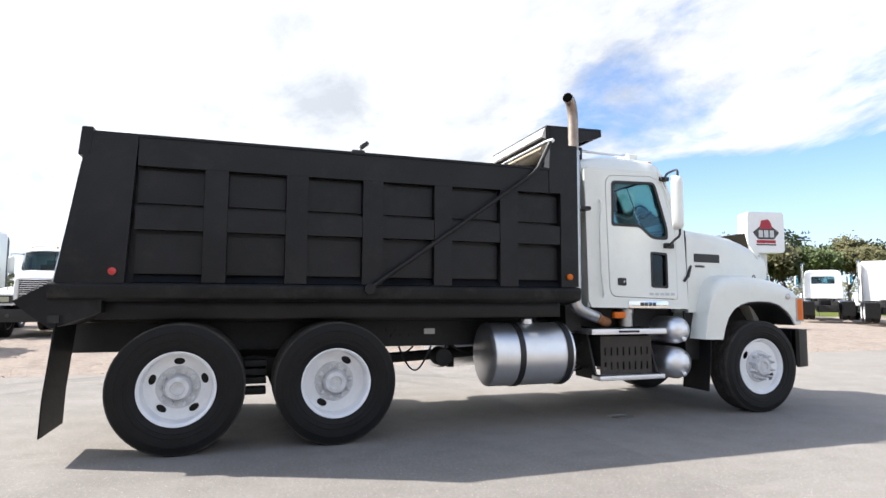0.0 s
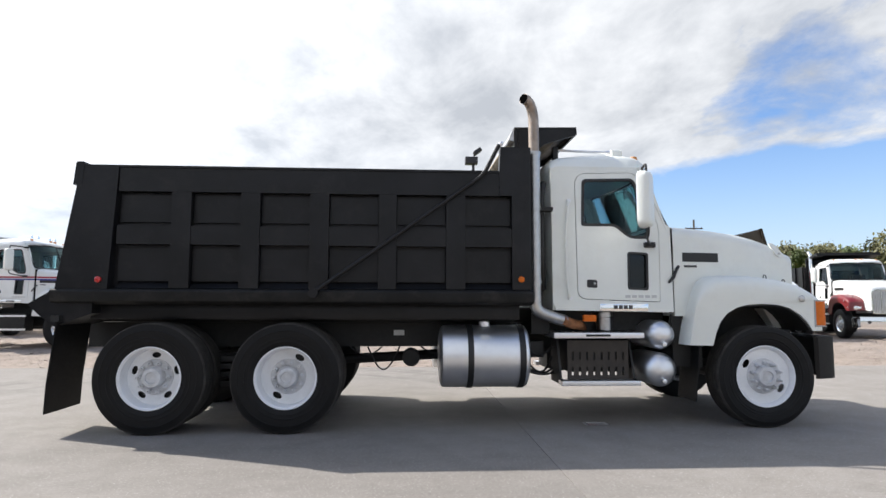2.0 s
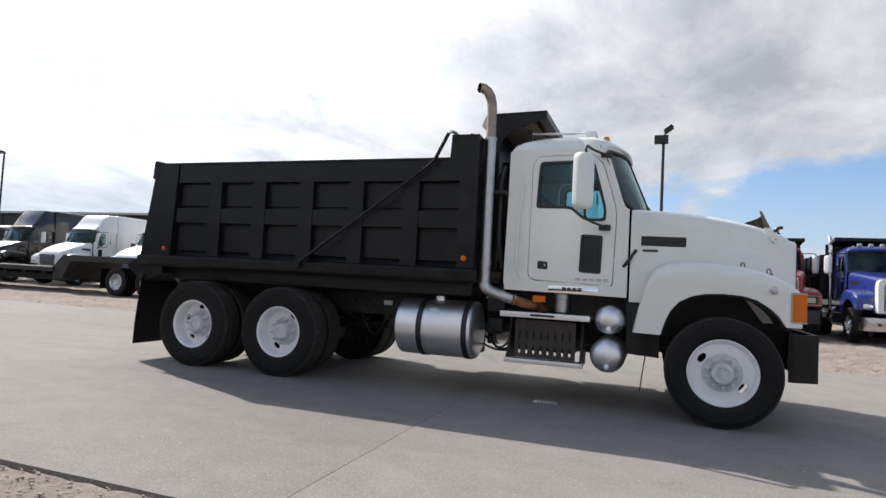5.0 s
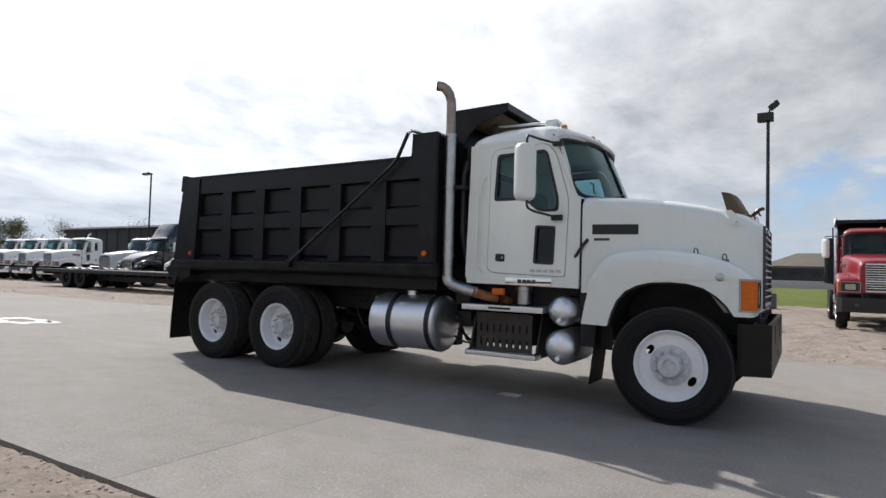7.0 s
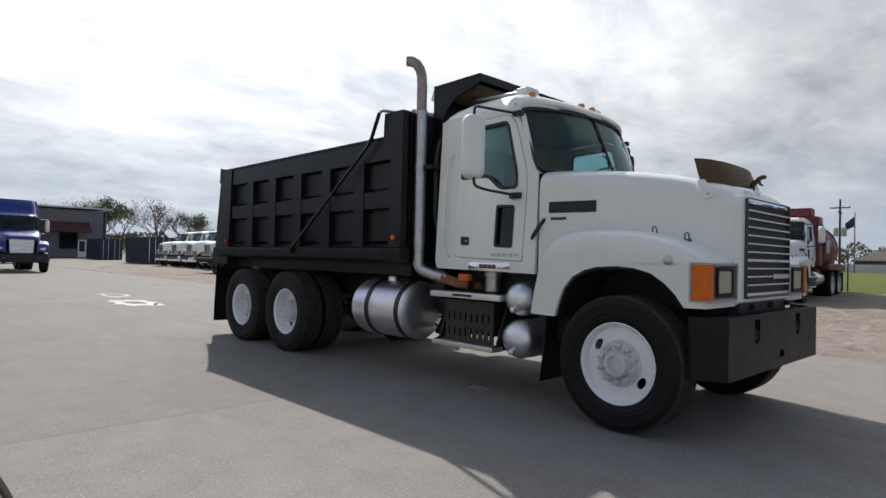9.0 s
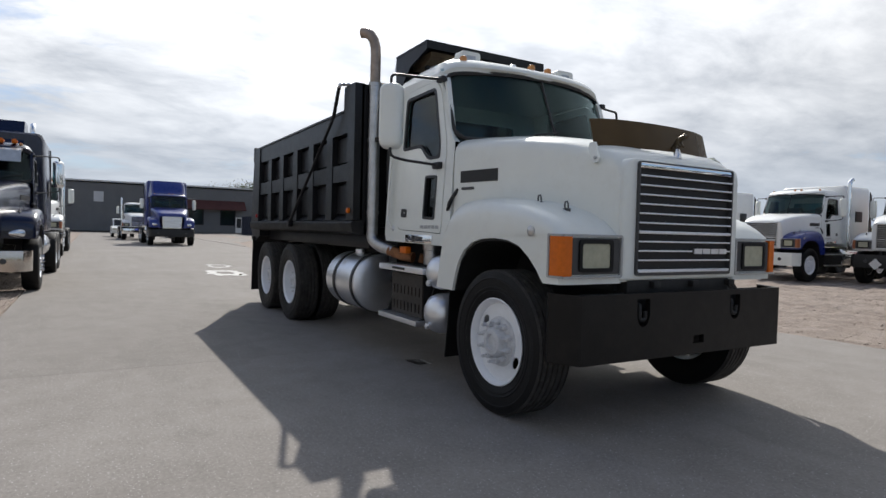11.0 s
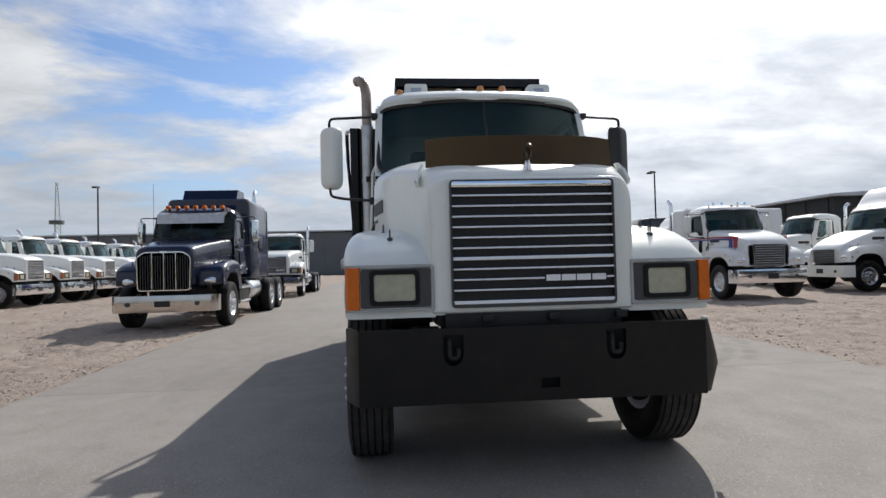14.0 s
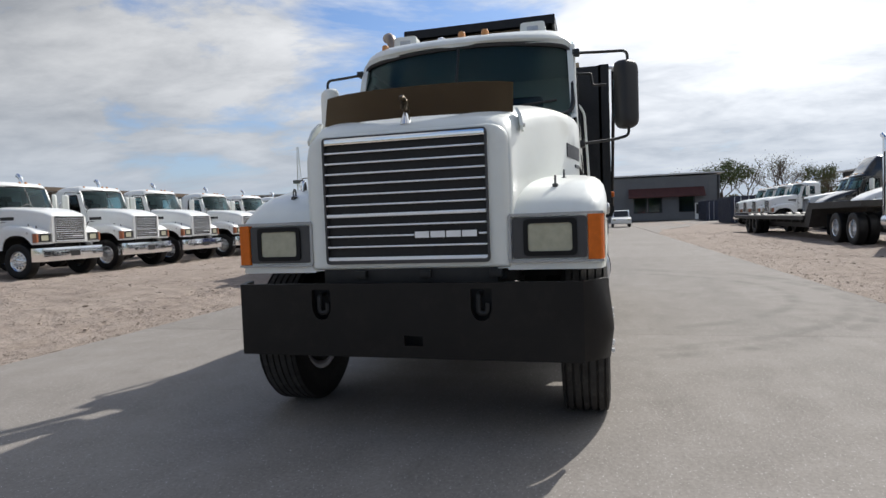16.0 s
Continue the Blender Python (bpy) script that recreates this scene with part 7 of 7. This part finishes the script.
def parked_car(x, y, heading, paint, label):
    C = thing("car", pose(x, y, lot_height(x, y), 0, 0, heading), label, "car")
    lower = rounded([(-2.3, 0.35), (2.3, 0.35), (2.35, 0.85), (1.2, 1.0), (-2.3, 1.0)], 0.12)
    upper = rounded([(-2.25, 0.98), (1.15, 0.98), (0.45, 1.7), (-2.1, 1.72)], 0.12)
    body = part("body", prism(B(), lower, "y", -0.93, 0.93, 0.05), paint, C)
    cab = part("cabin", prism(B(), upper, "y", -0.82, 0.82, 0.05), paint, C)
    part("windscreen", prism(B(), [(1.05, 1.06), (1.08, 1.07), (0.55, 1.63), (0.50, 1.62)], "y", -0.7, 0.7), "plastic", cab)
    for s in (-1, 1):
        part("side_window", prism(B(), [(-2.0, 1.08), (0.85, 1.08), (0.4, 1.6), (-1.95, 1.6)], "y", s * 0.825, s * 0.835), "plastic", cab)
        part("headlight", box(B(), 2.28, 2.36, s * 0.7 - 0.15, s * 0.7 + 0.15, 0.7, 0.82), "lamp", body)
        for xx in (-1.4, 1.4):
            w = part("wheel", lathe(B(), [(0.0, s * 0.94), (0.2, s * 0.94), (0.22, s * 0.90)], "y", (xx, 0, 0.34), 18), "alu_dull", C)
            part("tyre", lathe(B(), [(0.2, s * 0.72), (0.34, s * 0.74), (0.34, s * 0.92), (0.2, s * 0.93)], "y", (xx, 0, 0.34), 24, closed=True), "rubber", w)


parked_car(-54, 10.2, 0, "yard_white", "white sport utility car parked on the slab before the workshop")
parked_car(-55, 5.5, 0, "yard_white", "white sport utility car parked behind the tractors")


# ---- poles, sign, fence ----
def light_pole(x, y, top, kind, label):
    P = thing("light_pole", pose(x, y, lot_height(x, y) - 0.02), label, "street lamp", "yard light poles")
    part("base", lathe(B(), [(0.0, 0.0), (0.36, 0.0), (0.36, 0.62), (0.33, 0.66), (0.0, 0.66)], "z", (0, 0, 0), 24), "post_concrete", P, "round concrete base")
    part("pole", tube(B(), [(0, 0, 0.6), (0, 0, top - 0.4), (0, 0, top)], [0.085, 0.07, 0.065], 10), "pole", P)
    if kind == 2:
        part("flood_lamp", box(B(), -0.42, 0.22, -0.22, 0.22, top - 0.32, top + 0.05, 0.03), "pole", P)
        bm = box(B(), -0.22, 0.22, -0.2, 0.2, -0.10, 0.10, 0.03)
        bmesh.ops.transform(bm, matrix=pose(0.22, 0, top + 0.36, 0, -38, 0), verts=bm.verts[:])
        part("flood_lamp", bm, "pole", P)
        part("lamp_bracket", tube(B(), [(0.0, 0, top), (0.1, 0, top + 0.3)], 0.035, 6), "pole", P)
    else:
        part("lamp_head", prism(B(), rounded([(-0.05, top - 0.02), (0.75, top - 0.1), (0.85, top + 0.05), (0.1, top + 0.16)], 0.05), "y", -0.2, 0.2, 0.03), "pole", P)
    return P


light_pole(5.32, 29.4, 8.55, 2, "dark light pole with two flood lamps on a concrete base")
a = light_pole(-44.0, 31.5, 9.3, 1, "dark light pole with a single arm lamp")
a.matrix_basis = pose(-44.0, 31.5, lot_height(-44, 31.5), 0, 0, 200)
a = light_pole(-50.4, -21.8, 9.5, 1, "dark light pole with a single arm lamp")


def yard_sign():
    S = thing("pylon_sign", pose(35.2, 33.2, 0.2, 0, 0, 78), "white rounded pylon sign with a dark and red emblem", "sign")
    part("post", box(B(), -0.2, 0.2, -0.25, 0.25, 0.0, 4.8), "roof_metal", S)
    body = part("sign_box", prism(B(), rounded([(-1.4, 4.5), (1.4, 4.5), (1.4, 7.4), (-1.4, 7.4)], 0.28), "x", -0.55, 0.55, 0.04), "sign_white", S)
    for s in (-1, 1):
        x0, x1 = s * 0.552, s * 0.566
        part("emblem", prism(B(), [(-1.0, 5.95), (-0.6, 5.45), (0.6, 5.45), (1.0, 5.95), (0.5, 6.35), (-0.5, 6.35)], "x", x0, x1), "bezel", body)
        part("emblem", prism(B(), rounded([(-0.5, 6.2), (0.5, 6.2), (0.35, 6.8), (-0.2, 6.9), (-0.4, 6.6)], 0.1), "x", s * 0.568, s * 0.576), "stripe_red", body)
        part("emblem", box(B(), min(x0, x1), max(x0, x1), -0.72, 0.72, 5.18, 5.40), "stripe_red", body)
        for k in range(3):
            part("emblem", box(B(), min(s * 0.567, s * 0.574), max(s * 0.567, s * 0.574), -0.6 + k * 0.42, -0.28 + k * 0.42, 5.6, 6.1), "roof_metal", body)
        part("emblem", prism(B(), rounded([(-0.75, 5.02), (0.75, 5.02), (0.75, 5.12), (-0.75, 5.12)], 0.05), "x", x0, x1), "bezel", body)


yard_sign()


def utility_pole(x, y, top, crossed=False):
    P = thing("utility_pole", pose(x, y, 0.3), "wooden utility pole with a cross arm", "pole", "utility poles")
    part("pole", tube(B(), [(0, 0, 0), (0, 0, top)], [0.17, 0.12], 10), "bark", P)
    part("cross_arm", box(B(), -1.2, 1.2, -0.06, 0.06, top - 1.3, top - 1.15), "bark", P)
    for xx in (-1.1, -0.4, 0.4, 1.1):
        part("insulator", lathe(B(), [(0.04, top - 1.15), (0.06, top - 1.05), (0.0, top - 1.0)], "z", (xx, 0, 0), 8), "bezel", P)
    if crossed:
        part("cross_arm", box(B(), -0.06, 0.06, -1.0, 1.0, top - 2.0, top - 1.86), "bark", P)
        for s in (-1, 1):
            part("transformer", lathe(B(), [(0.0, top - 5.2), (0.30, top - 5.2), (0.32, top - 5.1), (0.32, top - 4.1), (0.26, top - 4.0), (0.0, top - 3.95)], "z", (s * 0.5, 0, 0), 14), "light_grey", P)
            part("insulator", lathe(B(), [(0.04, top - 1.86), (0.06, top - 1.76), (0.0, top - 1.7)], "z", (0, s * 0.85, 0), 8), "bezel", P)


def flag_pole(x, y, top):
    P = thing("flag_pole", pose(x, y, 0.3), "thin grey flag pole with a dark hanging flag", "flag pole")
    part("pole", tube(B(), [(0, 0, 0), (0, 0, top)], [0.10, 0.06], 10), "grey_metal", P)
    part("finial", lathe(B(), [(0.0, top), (0.10, top + 0.06), (0.0, top + 0.18)], "z", (0, 0, 0), 10), "alu_dull", P)
    rings = []
    for k in range(9):
        u, y = -0.08 - 0.13 * k, 0.10 * math.sin(k * 1.3)
        rings.append([(u, y - 0.015, top - 1.9 - 0.07 * k), (u, y + 0.015, top - 1.9 - 0.07 * k), (u, y + 0.015, top - 0.5 - 0.12 * k), (u, y - 0.015, top - 0.5 - 0.12 * k)])
    part("flag", loft(B(), rings), "navy", P)


flag_pole(-11.4, 99.5, 8.4)
utility_pole(41, 78, 12.4)
utility_pole(-12.9, 98.3, 10.3, True)
utility_pole(95, 95, 12.0)
utility_pole(70, 40, 11.0)


def radio_mast():
    P = thing("radio_mast", pose(-167, -86, 0), "grey lattice radio mast with an antenna platform", "mast")
    for k in range(3):
        w = 2 * math.pi * k / 3
        part("leg", tube(B(), [(1.1 * math.cos(w), 1.1 * math.sin(w), 0), (0.9 * math.cos(w), 0.9 * math.sin(w), 15), (0.25 * math.cos(w), 0.25 * math.sin(w), 27)], 0.10, 5), "roof_metal", P)
    bm = B()
    for i in range(18):
        z0, z1 = i * 1.5, i * 1.5 + 1.5
        r0, r1 = 1.1 - 0.85 * z0 / 27, 1.1 - 0.85 * z1 / 27
        for k in range(3):
            w, u = 2 * math.pi * k / 3, 2 * math.pi * (k + 1) / 3
            tube(bm, [(r0 * math.cos(w), r0 * math.sin(w), z0), (r1 * math.cos(u), r1 * math.sin(u), z1)], 0.045, 4)
    tagged(part("braces", bm, "roof_metal", P), kind="stuff")
    part("platform", lathe(B(), [(0.0, 15.2), (1.9, 15.2), (1.9, 16.2), (0.0, 16.2)], "z", (0, 0, 0), 10), "grey_metal", P)


radio_mast()


def fence():
    F = thing("chain_link_fence", pose(0, 31.2, 0.28), "chain link fence with steel posts along the grass", "fence")
    for k in range(30):
        x = -4 + k * 3.0
        part("post", tube(B(), [(x, 0, -0.05), (x, 0, 1.75)], 0.03, 6), "grey_metal", F)
    part("top_rail", tube(B(), [(-4, 0, 1.7), (83, 0, 1.7)], 0.02, 6), "grey_metal", F)
    bm = B()
    for k in range(300):
        x = -4 + k * 0.29
        for s in (-1, 1):
            tube(bm, [(x, 0, 0.05), (x + s * 1.6, 0, 1.68)], 0.0014, 3)
    tagged(part("mesh", bm, "grey_metal", F), kind="stuff")


fence()


def far_field():
    R = thing("road_barrier", pose(0, 118, 0.3), "dark far road bank beyond the grass field", "bank", kind="structure")
    part("bank", prism(B(), [(-4, 0.0), (0, 1.1), (6, 1.3), (30, 1.3), (30, 0.0)], "x", -60, 260), "dark_metal", R)
    for x, w, h, mt in ((-15.4, 12.0, 1.9, "grey_metal"), (18, 40, 4.2, "dark_metal"), (70, 24, 3.6, "grey_metal"), (110, 40, 4.0, "dark_metal")):
        Hs = thing("far_building", pose(x, 150, 0.3), "long low dark building far beyond the field", "building")
        part("wall", box(B(), -w / 2, w / 2, 0, 14, 0, h), mt, Hs)
        rings = [[(-a, 7 - b, z), (a, 7 - b, z), (a, 7 + b, z), (-a, 7 + b, z)] for a, b, z in ((w / 2 + 0.6, 7.6, h), (w / 2 + 0.6, 7.6, h + 0.3), (max(w / 2 - 6.5, 0.5), 0.4, h + 3.4))]
        part("roof", loft(B(), rings), "tan_roof", Hs)
        for k in range(int(w / 4)):
            part("window", box(B(), -w / 2 + 1.2 + k * 4, -w / 2 + 3.2 + k * 4, -0.06, 0.0, h - 1.9, h - 0.8), "plastic", Hs)


far_field()


# ---- trees ----
def tree(x, y, h, spread, leaf, leaves, seed, label, bare=False, size=1.0):
    rng = random.Random(seed)
    T = thing("tree", pose(x, y, 0.2, 0, 0, rng.uniform(0, 360)), label, "tree", "trees round the yard")
    bm, tips = B(), []

    def limb(p, d, length, r, depth):
        q = [p]
        for k in range(3):
            d = (d + Vector((rng.uniform(-0.25, 0.25), rng.uniform(-0.25, 0.25), rng.uniform(-0.05, 0.2)))).normalized()
            q.append(q[-1] + d * length / 3)
        tube(bm, q, [r, r * 0.85, r * 0.7, r * 0.5], 5)
        if depth == 0:
            tips.append(q[-1])
            tips.append((q[-1] + q[-2]) / 2)
            return
        for k in range(4 if depth > 1 else 3):
            a = rng.uniform(0, 2 * math.pi)
            nd = (d * 0.7 + Vector((math.cos(a), math.sin(a), rng.uniform(-0.05, 0.5))) * spread).normalized()
            limb(q[rng.choice((2, 3))], nd, length * rng.uniform(0.5, 0.75), r * 0.5, depth - 1)

    limb(Vector((0, 0, -0.1)), Vector((0, 0, 1)), h * 0.42, h * 0.022, 3 if not bare else 4)
    part("trunk", bm, "bark", T)
    verts, faces = [], []
    for i in range(leaves):
        c = rng.choice(tips) + Vector((rng.gauss(0, 1), rng.gauss(0, 1), rng.gauss(0, 0.8))) * h * 0.055
        s = size * (rng.uniform(0.05, 0.12) * h / 9 if bare else rng.uniform(0.09, 0.18) * h / 9)
        u = Vector((rng.gauss(0, 1), rng.gauss(0, 1), rng.gauss(0, 1))).normalized()
        w = u.orthogonal().normalized()
        n = len(verts)
        verts += [c - u * s, c + w * s * 0.6, c + u * s, c - w * s * 0.6]
        faces.append((n, n + 1, n + 2, n + 3))
    me = bpy.data.meshes.new("crown")
    me.from_pydata([tuple(v) for v in verts], [], faces)
    me.materials.append(M[leaf])
    crown = new("crown", me)
    crown.parent = T
    crown["kind"] = "stuff"
    return T


LEAFY, THIN = "leafy green tree with an uneven crown", "nearly bare tree with thin branches"
rng = random.Random(7)
for i, (x, y, h, bare) in enumerate(((-118, 24, 14, 1), (-122, 30, 15, 1), (-112, 36, 13, 1), (-116, 42, 15, 1), (-104, 46, 13, 0), (-98, 52, 15, 1), (-108, 60, 13, 1), (-92, 50, 11, 0), (-86, 58, 13, 1), (-80, 60, 11, 0), (-72, 62, 13, 1), (-120, 50, 15, 1), (-64, 66, 11, 1), (-100, 38, 13, 1), (-106, 30, 14, 0), (-96, 44, 11, 1), (-90, 64, 12, 1), (-76, 68, 12, 0))):
    tree(x, y, h * (0.80 if y < 44 else 0.66), 0.62 if bare else 0.72, "leaf_dry" if bare else "leaf", 500 if bare else 3400, 20 + i, THIN if bare else LEAFY, bool(bare))
for i in range(26):
    a = i / 25
    w, d = radians(17 + 39 * a + rng.uniform(-0.8, 0.8)), rng.uniform(78, 94)
    x, y = d * math.cos(w), d * math.sin(w)
    tree(x, y, rng.uniform(7, 10.5), 0.8, rng.choice(("leaf", "leaf", "leaf_dry")), 5000, 60 + i, LEAFY, size=1.45)
for i, (x, y, h) in enumerate(((35, 57, 9), (44, 58, 7), (60, 55, 10))):
    tree(x, y, h, 0.8, rng.choice(("leaf", "leaf_dry")), 5200, 101 + i, LEAFY, size=1.35)


def far_woods():
    rng = random.Random(3)
    verts, faces = [], []
    for i in range(80000):
        a = rng.uniform(0, 2 * math.pi)
        d = rng.uniform(330, 380)
        c = Vector((d * math.cos(a), d * math.sin(a), 0))
        top = 10 + 5 * noise.noise((a * 14, 0, 0)) + 4 * noise.noise((a * 60, 0, 0))
        c.z = rng.uniform(0.0, 1.0) ** 0.7 * top
        s = rng.uniform(0.4, 1.0)
        u = Vector((rng.gauss(0, 1), rng.gauss(0, 1), rng.gauss(0, 1))).normalized()
        w = u.orthogonal().normalized()
        n = len(verts)
        verts += [tuple(c - u * s), tuple(c + w * s * 0.7), tuple(c + u * s), tuple(c - w * s * 0.7)]
        faces.append((n, n + 1, n + 2, n + 3))
    me = bpy.data.meshes.new("far_woods")
    me.from_pydata(verts, [], faces)
    me.materials.append(M["leaf_dry"])
    tagged(new("far_woods", me), "dark belt of far woods on the horizon", "woods", kind="stuff")


far_woods()
